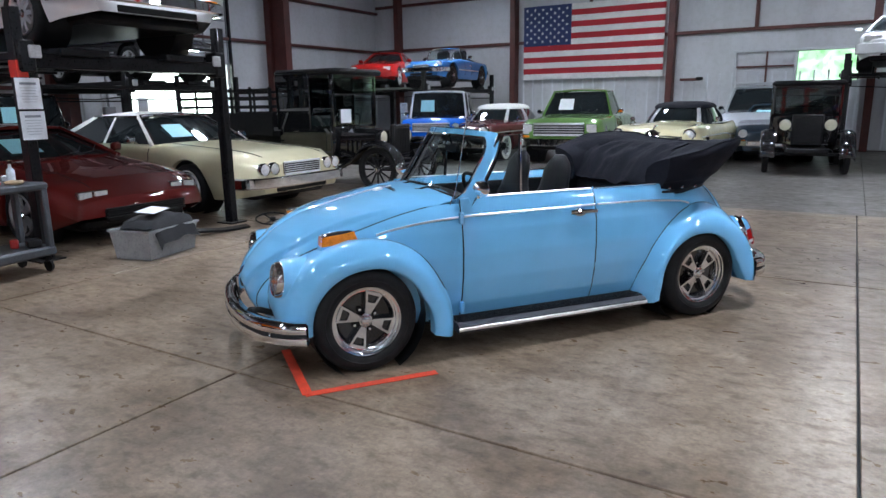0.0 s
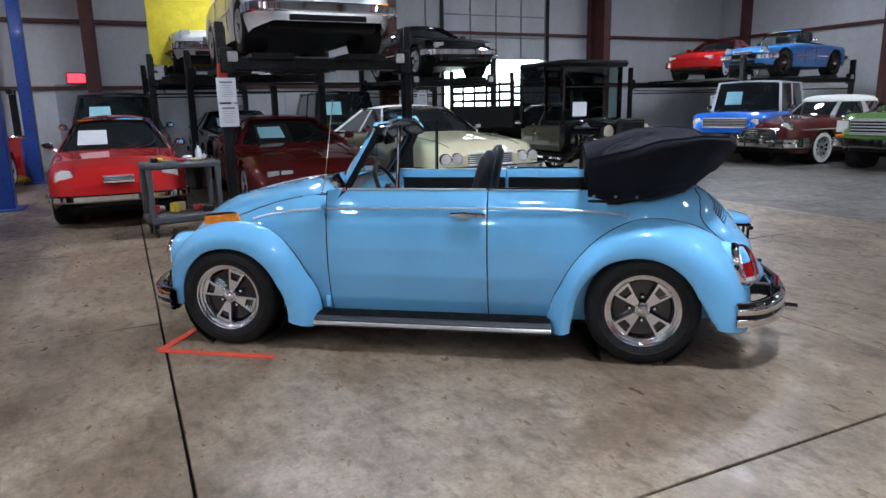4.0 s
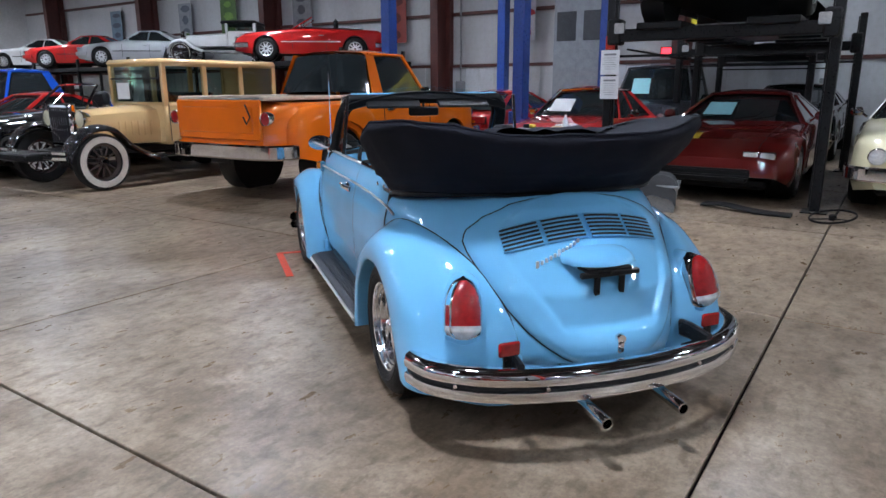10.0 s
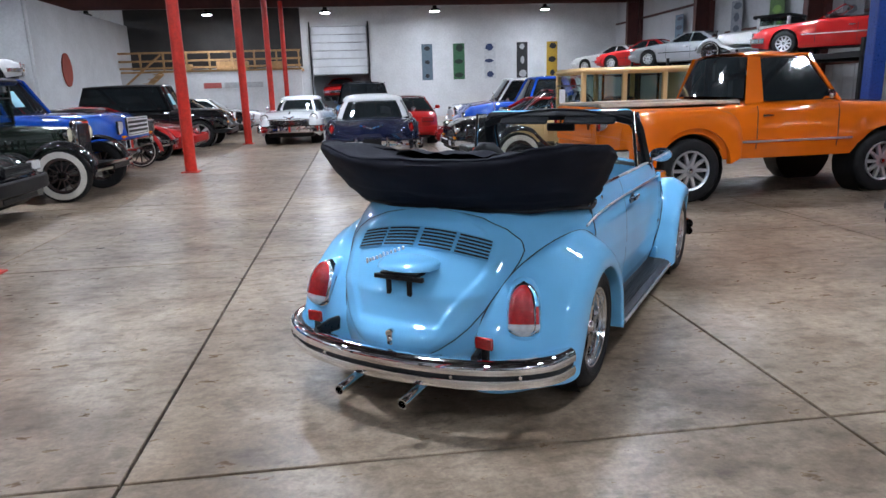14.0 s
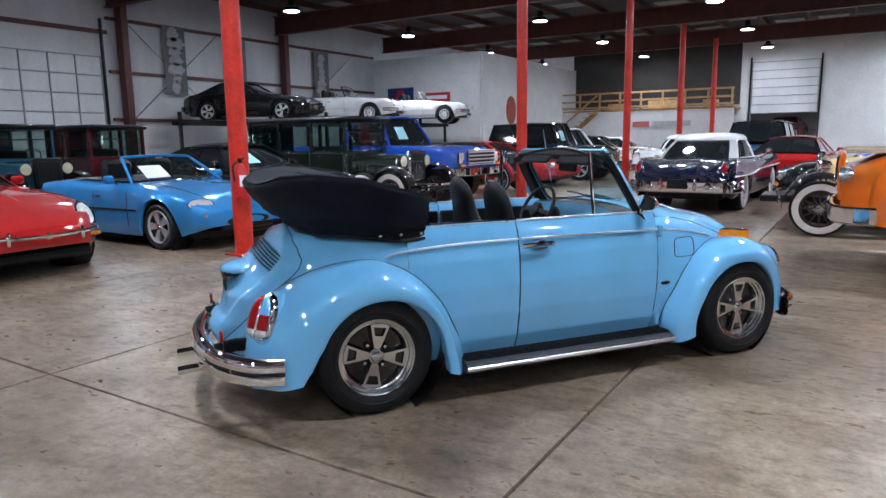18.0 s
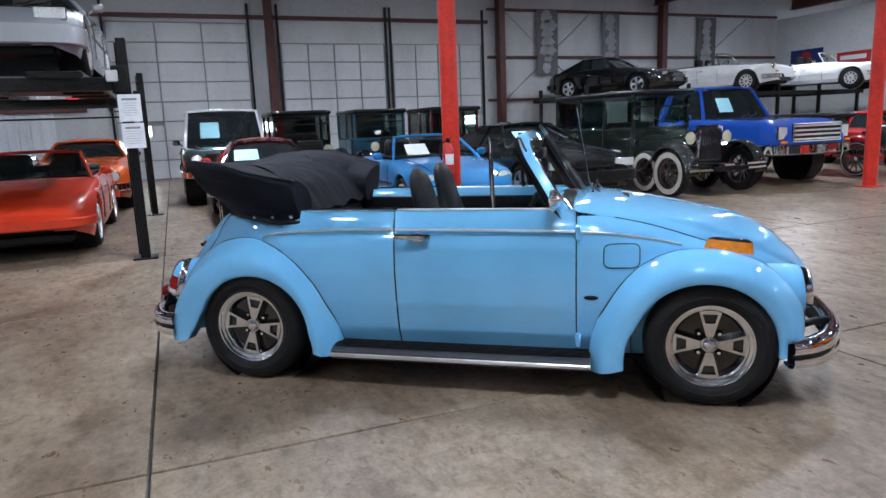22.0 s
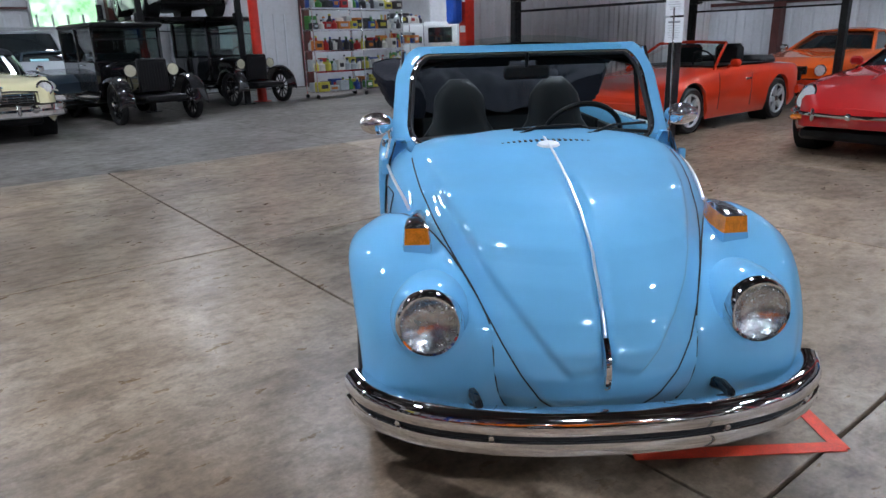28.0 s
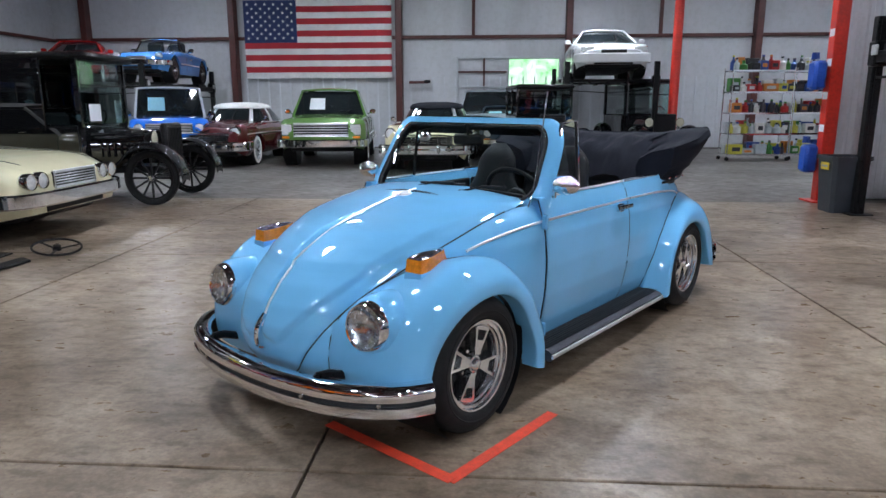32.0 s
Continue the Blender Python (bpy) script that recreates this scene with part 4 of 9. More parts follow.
for s in (-1, 1):
    for nm, ua, ub in (("door", 0.578, -0.352), ("rear_side_panel", -0.36, U1)):
        rows = []
        for z in [0.205 + 0.725 * k / 60 for k in range(61)]:
            rows.append([(ua + (ub - ua) * j / 12, s * (side_v(z) + 0.006), z) for j in range(13)])
        g = Geo().grid(rows)
        g.grid([[(ua + (ub - ua) * j / 12, s * v, z) for j in range(13)] for v, z in ((0.606, 0.930), (0.600, 0.938), (0.565, 0.938), (0.545, 0.90), (0.54, 0.40))])
        d = part(nm, g, BLUE, bug)
        if nm == "door":
            hz, hu = 0.805, -0.255
            hd = part("door_handle", Geo().strip([(hu + 0.10, s * 0.672, hz + 0.004), (hu + 0.06, s * 0.690, hz + 0.008), (hu - 0.05, s * 0.692, hz + 0.006), (hu - 0.09, s * 0.672, hz)], 0.026, 0.020, (0, 0, 1)), CHROME, d)
            part("handle_plate", Geo().lathe([(0, 0.012), (0.03, 0.012), (0.034, 0), (0, 0)], (0, 0, 0), "y", 16, Matrix.Translation((hu + 0.03, s * (0.658), hz)) @ Matrix.Diagonal((1.5, s, 0.8, 1))), CHROME, d)
            for zz in (0.83, 0.285):
                part("hinge", Geo().box((0.592, s * 0.652, zz), (0.028, 0.03, 0.07), 0.006), BLUE, d)
    for uu in (0.583, -0.356):
        part("door_gap", Geo().tube([(uu, s * (side_v(z) + 0.003), z) for z in (0.22, 0.35, 0.5, 0.65, 0.8, 0.93)], 0.0032, 6), SEAM, bug)
    # chrome waist strip
    for pts in ([(0.575, s * 0.652, 0.838), (0.2, s * 0.652, 0.842), (-0.345, s * 0.652, 0.845)], [(-0.365, s * 0.652, 0.845), (-0.7, s * 0.652, 0.842), (-1.0, s * 0.652, 0.825), (-1.12, s * 0.645, 0.80)],
                [(nose_u(z, v) + 0.004, s * (v + 0.003), z) for v, z in ((0.640, 0.836), (0.618, 0.822), (0.592, 0.802), (0.565, 0.778), (0.545, 0.755))]):
        part("chrome_strip", Geo().strip(spline(pts, 12), 0.012, 0.010, (0, 0, 1)), BRIGHT, bug)
    part("sill", Geo().box((-0.04, s * 0.60, 0.19), (1.45, 0.12, 0.06), 0.01), BLACKP, bug)
    # running board
    rows = []
    for u in [0.655 - 1.37 * k / 20 for k in range(21)]:
        rows.append([(u, s * v, z) for v, z in ((0.60, 0.222), (0.68, 0.216), (0.735, 0.206), (0.748, 0.195), (0.748, 0.158), (0.735, 0.152), (0.60, 0.160))])
    rb = part("running_board", Geo().grid(rows).add(rows[0], [tuple(range(7))]).add(rows[-1], [tuple(range(6, -1, -1))]), flat("charcoal_rubber_mat", (0.035, 0.037, 0.045), 0.6), bug, "ribbed charcoal rubber running board")
    for k in range(7):
        part("rib", Geo().box((-0.03, s * (0.615 + k * 0.016), 0.2215 - k * 0.0006), (1.36, 0.005, 0.006)), BLACKP, rb)
    part("edge_trim", Geo().strip([(0.655, s * 0.752, 0.178), (-0.715, s * 0.752, 0.178)], 0.022, 0.014, (0, 0, 1)), BRIGHT, rb)

def body_v(x, z):
    """Half width of the body's skin at x, z."""
    if x <= U0:
        return side_v(z) + 0.006
    w, tip, p = lerp_table(SIDE, z), lerp_table(NOSE, z), power(z)
    return w * max(0.0, 1 - min(1, (x - U0) / (tip - U0)) ** p) ** (1 / p)


def rear_v(x, z):
    """Half width of the body's skin behind the doors."""
    if x >= U1:
        return side_v(z) + 0.006
    w, tip, p = lerp_table(RSIDE, z), lerp_table(TAIL, z), 2.35 - 0.25 * z
    return w * max(0.0, 1 - min(1, (x - U1) / (-tip - U1)) ** p) ** (1 / p)


# ---- fenders ----
BUGRIM = varied("polished_spoke_alloy", (0.80, 0.81, 0.83), 0.16, 1.0, 0, 12, 0.05, 0, 0.06)
WHEELB = varied("gloss_black_wheel_paint", (0.006, 0.006, 0.007), 0.14, 0, 0.6, 10, 0.2, 0, 0.05)


def fender(name, s, cx, cz, angs, ri, ro, vin, arch, vout=0.766, n=40, lift=0.0, front=0.0):
    """Sections in planes through the wheel's axis. ri: radius where it meets the body, ro: at its shoulder."""
    rows = []
    for k in range(n + 1):
        a = angs[0] + (angs[1] - angs[0]) * k / n
        d = math.degrees(a)
        Ri, Ro, vi = lerp_table(ri, d), lerp_table(ro, d), lerp_table(vin, d)
        ar = lerp_table(arch, d)
        tp = front * max(0.0, math.cos(a)) ** 2
        sec = [(Ri - 0.10, vi - 0.17), (Ri - 0.03, vi - 0.06), (Ri, vi), (Ri + (Ro - Ri) * 0.35 + 0.008, vi + (0.67 - vi) * 0.45), (Ro + 0.002, 0.655 - tp * 0.6), (Ro - 0.042, 0.728 - tp), (ar + (Ro - ar) * 0.45, vout - 0.006 - tp), (ar + 0.028, vout - tp), (ar + 0.004, vout - 0.004 - tp), (ar, vout - 0.020 - tp), (ar + 0.004, vout - 0.09 - tp)]
        tw = lambda v: a - max(0.0, a - radians(172)) * lift * step((v - 0.42) / 0.30)
        rows.append([(cx + r * math.cos(tw(v)), s * v, cz + r * math.sin(tw(v))) for r, v in spline(sec, 30)])
    part(name, Geo().grid(rows), BLUE, bug, sharp=70)
    return rows


for s in (-1, 1):
    FI = [(-24, 0.44), (0, 0.482), (12, 0.515), (25, 0.522), (35, 0.497), (44, 0.474), (56, 0.455), (70, 0.446), (90, 0.446), (130, 0.470), (160, 0.485), (185, 0.53), (197, 0.555)]
    FV = [(-24, 0.29), (0, 0.288), (14, 0.280), (22, 0.288), (33, 0.325), (44, 0.365), (55, 0.415), (70, 0.470), (90, 0.530), (130, 0.60), (160, 0.625), (197, 0.60)]
    ff_rows = fender("front_fender", s, 1.18, 0.29, (radians(-6), radians(197)), FI,
           [(-24, 0.425), (0, 0.440), (25, 0.466), (50, 0.465), (70, 0.458), (90, 0.452), (130, 0.466), (160, 0.478), (185, 0.525), (197, 0.55)],
           FV, [(-24, 0.335), (0, 0.325), (90, 0.318), (160, 0.325), (180, 0.36), (197, 0.385)], front=0.055)
    RI = [(-17, 0.50), (0, 0.45), (20, 0.42), (48, 0.435), (72, 0.468), (90, 0.50), (111, 0.525), (131, 0.565), (152, 0.628), (165, 0.655), (181, 0.662), (198, 0.66)]
    RV = [(-17, 0.60), (20, 0.62), (60, 0.61), (90, 0.600), (111, 0.56), (131, 0.487), (152, 0.405), (165, 0.362), (180, 0.362), (198, 0.37)]
    rf_rows = fender("rear_fender", s, -1.16, 0.285, (radians(-17), radians(192)), RI,
           [(-17, 0.48), (0, 0.435), (20, 0.415), (48, 0.43), (72, 0.462), (90, 0.488), (111, 0.495), (131, 0.505), (150, 0.532), (165, 0.555), (181, 0.580), (198, 0.59)],
           RV, [(-17, 0.36), (0, 0.325), (90, 0.315), (160, 0.33), (180, 0.37), (198, 0.45)], lift=0.20)
    # black beading where each fender meets the body
    for rows_, half_ in ((ff_rows, body_v), (rf_rows, rear_v)):
        line = []
        for row in rows_:
            prev = None
            for p in row[::-1]:
                d = abs(p[1]) - half_(p[0], p[2])
                if d < 0 and prev is not None:
                    k = prev[1] / (prev[1] - d)
                    line.append(tuple(a + (b - a) * k for a, b in zip(prev[0], p)))
                    break
                prev = (p, d)
        line = [tuple(sum(line[min(len(line) - 1, max(0, i + o))][c] for o in (-1, 0, 1)) / 3 for c in range(3)) for i in range(len(line))]
        part("fender_welt", Geo().tube(line, 0.0045, 6), SEAM, bug)

    # head lamps
    m = Matrix.Translation((1.634, s * 0.495, 0.540)) @ Matrix.Rotation(radians(s * 4), 4, "Z") @ Matrix.Rotation(radians(-6), 4, "Y")
    hl = part("headlamp", Geo().lathe([(0.080, -0.06), (0.110, -0.075), (0.108, -0.03), (0.105, 0.006), (0.099, 0.026), (0.091, 0.036), (0.085, 0.034), (0.083, 0.024)], axis="x", n=40, m=m), CHROME, bug, "round chrome-rimmed headlamp")
    part("lamp_bucket", Geo().lathe([(0.104, 0.004), (0.116, -0.012), (0.128, -0.07), (0.132, -0.17)], axis="x", n=40, m=m), BLUE, hl)
    part("reflector", Geo().lathe([(0.0, -0.006), (0.02, -0.004), (0.045, 0.004), (0.068, 0.014), (0.084, 0.027)], axis="x", n=36, m=m), LAMPG, hl)
    part("lens", Geo().lathe([(0.0, 0.046), (0.03, 0.044), (0.06, 0.038), (0.085, 0.027)], axis="x", n=32, m=m), LENSG, hl)
    for k in range(5):
        yy = -0.060 + 0.030 * k
        hh = math.sqrt(0.082 ** 2 - yy * yy)
        part("lens_flute", Geo().tube([tuple(m @ Vector((0.0455 - 2.6 * (yy * yy + zz * zz), yy, zz))) for zz in (-hh, -hh * 0.5, 0, hh * 0.5, hh)], 0.0016, 5), LENSG, hl)
    # turn signals on the fender tops
    m = Matrix.Translation((1.328, s * 0.520, 0.757)) @ Matrix.Rotation(radians(s * 3), 4, "Z") @ Matrix.Rotation(radians(4), 4, "Y")
    plan = [(0.078, 0.039), (0.058, 0.043), (-0.02, 0.039), (-0.09, 0.024), (-0.135, 0.008)]

    def pod(z0, z1, f0, f1):
        rows = []
        for z, f in ((z0, f0), ((z0 + z1) / 2, (f0 + f1) / 2), (z1, f1)):
            rows.append([tuple(m @ Vector((x * f, y * f, z))) for x, y in plan] + [tuple(m @ Vector((x * f, -y * f, z))) for x, y in plan[::-1]])
        return Geo().grid(rows, wrap=True).add(rows[-1], [tuple(range(10))]).add(rows[0], [tuple(range(9, -1, -1))])

    bl = part("turn_signal", pod(0.018, 0.028, 0.93, 0.66), ALLOY, bug, "chrome-topped amber turn signal")
    part("lens", pod(-0.036, 0.018, 1.04, 0.925), AMBER, bl)
    part("base", pod(-0.075, -0.036, 1.16, 1.06), BLUE, bl, "light blue raised base")
    # tail lamps
    m = Matrix.Translation((-1.750, s * 0.560, 0.540)) @ Matrix.Rotation(radians(180 - s * 22), 4, "Z") @ Matrix.Rotation(radians(-17), 4, "Y")

    def egg(t):
        return min(1.0, max(0.0, t / 0.16)) ** 0.5 * max(0.0, 1 - (max(0.0, t - 0.38) / 0.62) ** 2.3) ** 0.5

    def lamp_skin(a, b, w, h, x0, d, n=14, qs=None):
        rows = []
        for k in range(n + 1):
            t = a + (b - a) * k / n
            rows.append([tuple(m @ Vector((x0 + d * max(0.0, math.cos(q)) ** 0.6 * min(1, 0.25 + 0.75 * egg(t)), max(0.002, w * egg(t)) * math.sin(q), -h + 2 * h * t))) for q in (qs or [math.pi * (j / 14 - 0.5) for j in range(15)])])
        return Geo().grid(rows)

    out_ = 1 if (m.to_3x3() @ Vector((0, 1, 0))).y * s > 0 else -1
    tl = part("tail_lamp", lamp_skin(0, 1, 0.094, 0.160, -0.17, 0.170), BLUE, bug, "teardrop tail lamp in a body-colour housing", sharp=70)
    part("chrome_rim", lamp_skin(0, 1, 0.079, 0.130, -0.055, 0.066), CHROME, tl, sharp=70)
    arcs = lambda lo, hi: [radians(lo + (hi - lo) * j / 12) * out_ for j in range(13)]
    part("clear_lens", lamp_skin(0.02, 0.25, 0.071, 0.115, -0.035, 0.074, qs=arcs(-88, 88)), CLEARL, tl, sharp=70)
    part("red_lens", lamp_skin(0.25, 0.985, 0.071, 0.115, -0.035, 0.078, qs=arcs(-88, 38)), REDL, tl, sharp=70)
    part("side_lens", lamp_skin(0.25, 0.58, 0.071, 0.115, -0.035, 0.076, qs=arcs(43, 88)), REDL, tl, sharp=70)
    part("side_cover", lamp_skin(0.59, 0.96, 0.071, 0.115, -0.035, 0.076, qs=arcs(43, 88)), BLUE, tl, sharp=70)
    part("divider", lamp_skin(0.06, 0.97, 0.073, 0.115, -0.033, 0.080, qs=arcs(37, 45)), CHROME, tl, sharp=70)
    # reflectors on the bumper brackets
    part("reflector", Geo().box((-1.925, s * 0.450, 0.434), (0.016, 0.085, 0.055), 0.006), REDL, bug, "red rectangular reflector")
    part("reflector_stem", Geo().box((-1.912, s * 0.450, 0.385), (0.012, 0.035, 0.06), 0.003), BLACKM, bug)
    part("bumper_bracket", Geo().strip([(-1.70, s * 0.40, 0.36), (-1.86, s * 0.41, 0.37), (-1.96, s * 0.42, 0.355)], 0.07, 0.03, (0, 0, 1)), BLACKM, bug)
    part("bumper_bracket", Geo().strip([(1.62, s * 0.375, 0.30), (1.74, s * 0.370, 0.345), (1.79, s * 0.366, 0.350), (1.82, s * 0.36, 0.32)], 0.036, 0.022, (0, 0, 1)), BLACKM, bug)
    part("exhaust_tip", Geo().lathe([(0.022, -0.20), (0.024, 0.0), (0.019, 0.0), (0.018, -0.18)], (0, 0, 0), "x", 18, Matrix.Translation((-2.14, s * 0.165, 0.192)) @ Matrix.Rotation(math.pi, 4, "Z") @ Matrix.Rotation(radians(4), 4, "Y")), CHROME, bug)

# ---- bumpers ----
def bumper(name, pts, z, lab):
    """Curved chrome blade with a dark groove."""
    plan = spline(pts, 41)
    def blade(zs):
        rows = []
        for i, (u, v) in enumerate(plan):
            a, b = plan[max(0, i - 1)], plan[min(40, i + 1)]
            tx, ty = b[0] - a[0], b[1] - a[1]
            l = math.hypot(tx, ty)
            nx, ny = ty / l, -tx / l
            if nx * u + ny * v < 0:
                nx, ny = -nx, -ny
            rows.append([(u + nx * o, v + ny * o, z + h) for o, h in zs])
        return rows
    up = blade([(-0.055, 0.050), (-0.04, 0.066), (0.0, 0.070), (0.022, 0.058), (0.030, 0.030), (0.026, 0.010), (0.012, 0.006)])
    lo = blade([(0.012, -0.010), (0.026, -0.014), (0.030, -0.032), (0.022, -0.056), (0.0, -0.064), (-0.03, -0.058), (-0.05, -0.045)])
    gr = blade([(0.012, 0.008), (0.016, 0.004), (0.016, -0.008), (0.012, -0.012)])
    ob = part(name, Geo().grid(up).grid(lo), CHROME, bug, lab, 50)
    part("rubber_stripe", Geo().grid(gr), SEAM, ob)
    back = blade([(-0.02, 0.05), (-0.02, -0.05)])
    part("backing", Geo().grid(back), BLACKM, ob)
    for f in (0.18, 0.35, 0.65, 0.82):
        u, v = plan[int(40 * f)]
        d = 1.0 + 0.018 / math.hypot(u, v)
        part("bolt", Geo().lathe([(0, 0.008), (0.008, 0.006), (0.010, 0)], (0, 0, 0), "x", 10, Matrix.Translation((u * d, v * d, z - 0.004)) @ Matrix.Rotation(math.atan2(v, u), 4, "Z")), CHROME, ob)
    return ob


bumper("front_bumper", [(1.545, 0.745), (1.66, 0.68), (1.775, 0.52), (1.845, 0.28), (1.865, 0.0), (1.845, -0.28), (1.775, -0.52), (1.66, -0.68), (1.545, -0.745)], 0.283, "curved chrome front bumper with dark stripe")
bumper("rear_bumper", [(-1.66, 0.742), (-1.80, 0.690), (-1.93, 0.52), (-2.005, 0.28), (-2.03, 0.0), (-2.005, -0.28), (-1.93, -0.52), (-1.80, -0.690), (-1.66, -0.742)], 0.302, "curved chrome rear bumper with dark stripe")
rows = []
for k in range(81):
    v = -0.40 + 0.80 * k / 80
    cut = max(math.exp(-((v - 0.165) / 0.042) ** 4), math.exp(-((v + 0.165) / 0.042) ** 4))
    zb = 0.150 + 0.085 * cut
    rows.append([(tail_u(max(z, 0.2), v) - 0.010 + max(0, 0.2 - z) * 0.25, v, z) for z in (zb, zb + (0.30 - zb) * 0.33, zb + (0.30 - zb) * 0.66, 0.30)] + [(tail_u(0.2, v) + 0.03, v, zb + 0.002)])
part("rear_apron", Geo().grid(rows), BLUE, bug)
part("underbody", Geo().box((0, 0, 0.20), (3.1, 1.05, 0.10), 0.04).box((0, 0, 0.28), (3.2, 0.8, 0.12), 0.03), BLACKP, bug, "black floor pan and mechanicals")
for s in (-1, 1):
    for cx in (1.18, -1.16):
        part("wheel_well", Geo().lathe([(0.10, s * 0.42), (0.345, s * 0.42), (0.335, s * 0.70)], (cx, 0, 0.29), "y", 28), BLACKP, bug)

# bonnet trim
pts = [(nose_u(z, 0) + (0.016 if z < 0.75 else 0.010), 0, z + (0.006 if z < 0.7 else 0.016)) for z in [0.47 + 0.478 * k / 30 for k in range(31)]]
part("bonnet_strip", Geo().strip(pts, 0.009, 0.008, (0, 1, 0)), BRIGHT, bug)
hp = [(1.775, 0, 0.385), (1.806, 0, 0.40), (1.806, 0, 0.47), (1.765, 0, 0.525)]
part("bonnet_handle", Geo().tube(spline(hp, 14), 0.011, 8), CHROME, bug)
part("bonnet_badge", Geo().lathe([(0, 0.012), (0.03, 0.010), (0.035, 0.0)], (0, 0, 0), "z", 20, Matrix.Translation((0.895, 0, 0.944)) @ Matrix.Rotation(radians(12), 4, "Y") @ Matrix.Diagonal((1, 1.3, 1, 1))), BRIGHT, bug)
for k in range(16):
    v = -0.17 + 0.34 * k / 15
    part("cowl_vent", Geo().box((0.825, v, 0.951 - 0.25 * v * v), (0.034, 0.010, 0.012)), SEAM, bug)
# fuel flap and jack badge
fp = []
for k in range(25):
    a = math.tau * k / 24
    x, z = 0.80 + 0.085 * max(-1, min(1, 1.25 * math.cos(a))), 0.715 + 0.058 * max(-1, min(1, 1.25 * math.sin(a)))
    w = lerp_table(SIDE, z)
    tip = lerp_table(NOSE, z)
    q = (x - U0) / (tip - U0)
    fp.append((x, -(w * max(0, 1 - q ** power(z)) ** (1 / power(z)) + 0.002), z))
part("fuel_flap_gap", Geo().tube(fp, 0.0026, 6, True), SEAM, bug)
part("side_badge", Geo().lathe([(0, 0.006), (0.02, 0.004), (0.024, 0)], (0, 0, 0), "y", 16, Matrix.Translation((0.655, -0.652, 0.505)) @ Matrix.Diagonal((1.5, -1, 0.5, 1))), BLACKP, bug, "small dark oval badge")

# ---- wheels ----
def bug_wheel(m, rr, turn):
    t = part("wheel", Geo().lathe([(0.195, 0.055), (0.204, 0.086), (0.222, 0.097), (0.250, 0.101), (0.275, 0.094), (rr - 0.010, 0.078), (rr, 0.058), (rr + 0.001, 0.0), (rr, -0.06), (rr - 0.012, -0.085), (0.25, -0.098), (0.19, -0.08)], axis="y", n=64), RUBBER, bug, "wide black tyre on a four-spoke polished wheel", 50)
    t.matrix_local = m @ Matrix.Rotation(turn, 4, "Y")
    part("sidewall_ring", Geo().lathe([(0.236, 0.0985), (0.240, 0.1025), (0.244, 0.1005)], axis="y", n=48), RUBBER, t)
    for k in range(4):
        part("tread_groove", Geo().lathe([(rr + 0.0012, -0.042 + 0.028 * k), (rr + 0.0016, -0.040 + 0.028 * k), (rr + 0.0012, -0.036 + 0.028 * k)], axis="y", n=48), SEAM, t)
    part("rim", Geo().lathe([(0.160, 0.030), (0.168, 0.056), (0.176, 0.060), (0.178, 0.070), (0.190, 0.074), (0.193, 0.088), (0.200, 0.090), (0.204, 0.084), (0.203, 0.070), (0.197, 0.055)], axis="y", n=64), BUGRIM, t, "polished alloy rim")
    part("rim_well", Geo().lathe([(0.0, 0.020), (0.120, 0.016), (0.152, 0.020), (0.166, 0.040)], axis="y", n=48), WHEELB, t, "gloss black wheel centre")
    for k in range(4):
        a = math.tau * k / 4
        mm = Matrix.Rotation(-a, 4, "Y")
        # flared spoke, framing a black pocket near the rim
        lo, hi = 0.040, 0.163
        edge = lambda r: 0.016 + (0.051 - 0.016) * (r - lo) / (hi - lo)
        pk0, pk1 = 0.104, 0.149
        pe = lambda r: edge(r) - 0.0125
        arc = [(0.167 * math.cos(q), 0.167 * math.sin(q)) for q in (radians(-17.5 + 35 * j / 6) for j in range(7))]
        g = Geo()
        y0, y1 = 0.030, 0.062
        g.prism([(lo, -edge(lo)), (pk0, -edge(pk0)), (pk0, edge(pk0)), (lo, edge(lo))], y0, y1, mm)
        for sg in (-1, 1):
            q = [(pk0, sg * pe(pk0)), (pk0, sg * edge(pk0)), (pk1, sg * edge(pk1)), (pk1, sg * pe(pk1))]
            g.prism(q if sg > 0 else q[::-1], y0, y1, mm)
        g.prism([(pk1, -edge(pk1))] + arc + [(pk1, edge(pk1))], y0, y1, mm)
        part("spoke", g, BUGRIM, t)
        part("spoke_pocket", Geo().prism([(pk0 - 0.002, -pe(pk0) - 0.002), (pk1 + 0.002, -pe(pk1) - 0.002), (pk1 + 0.002, pe(pk1) + 0.002), (pk0 - 0.002, pe(pk0) + 0.002)], 0.026, 0.044, mm), WHEELB, t)
        a2 = a + math.pi / 4
        part("lug_nut", Geo().lathe([(0, 0.044), (0.0075, 0.043), (0.010, 0.036), (0.011, 0.018)], (0.066 * math.cos(a2), 0, 0.066 * math.sin(a2)), "y", 8), CHROME, t)
        part("lug_recess", Geo().lathe([(0.011, 0.0225), (0.015, 0.0245), (0.017, 0.0215)], (0.066 * math.cos(a2), 0, 0.066 * math.sin(a2)), "y", 12), WHEELB, t)
    part("hub_cap", Geo().lathe([(0, 0.078), (0.018, 0.077), (0.026, 0.072), (0.030, 0.062), (0.038, 0.060), (0.041, 0.03)], axis="y", n=28), BUGRIM, t)


for u, v, r, tl_, tr_ in ((1.205, 0.632, 0.302, -20, 0), (-1.20, 0.634, 0.306, 45, -10)):
    bug_wheel(pose(u, v, r), r, radians(tl_))
    bug_wheel(pose(u, -v, r, 0, 0, 180), r, radians(tr_))
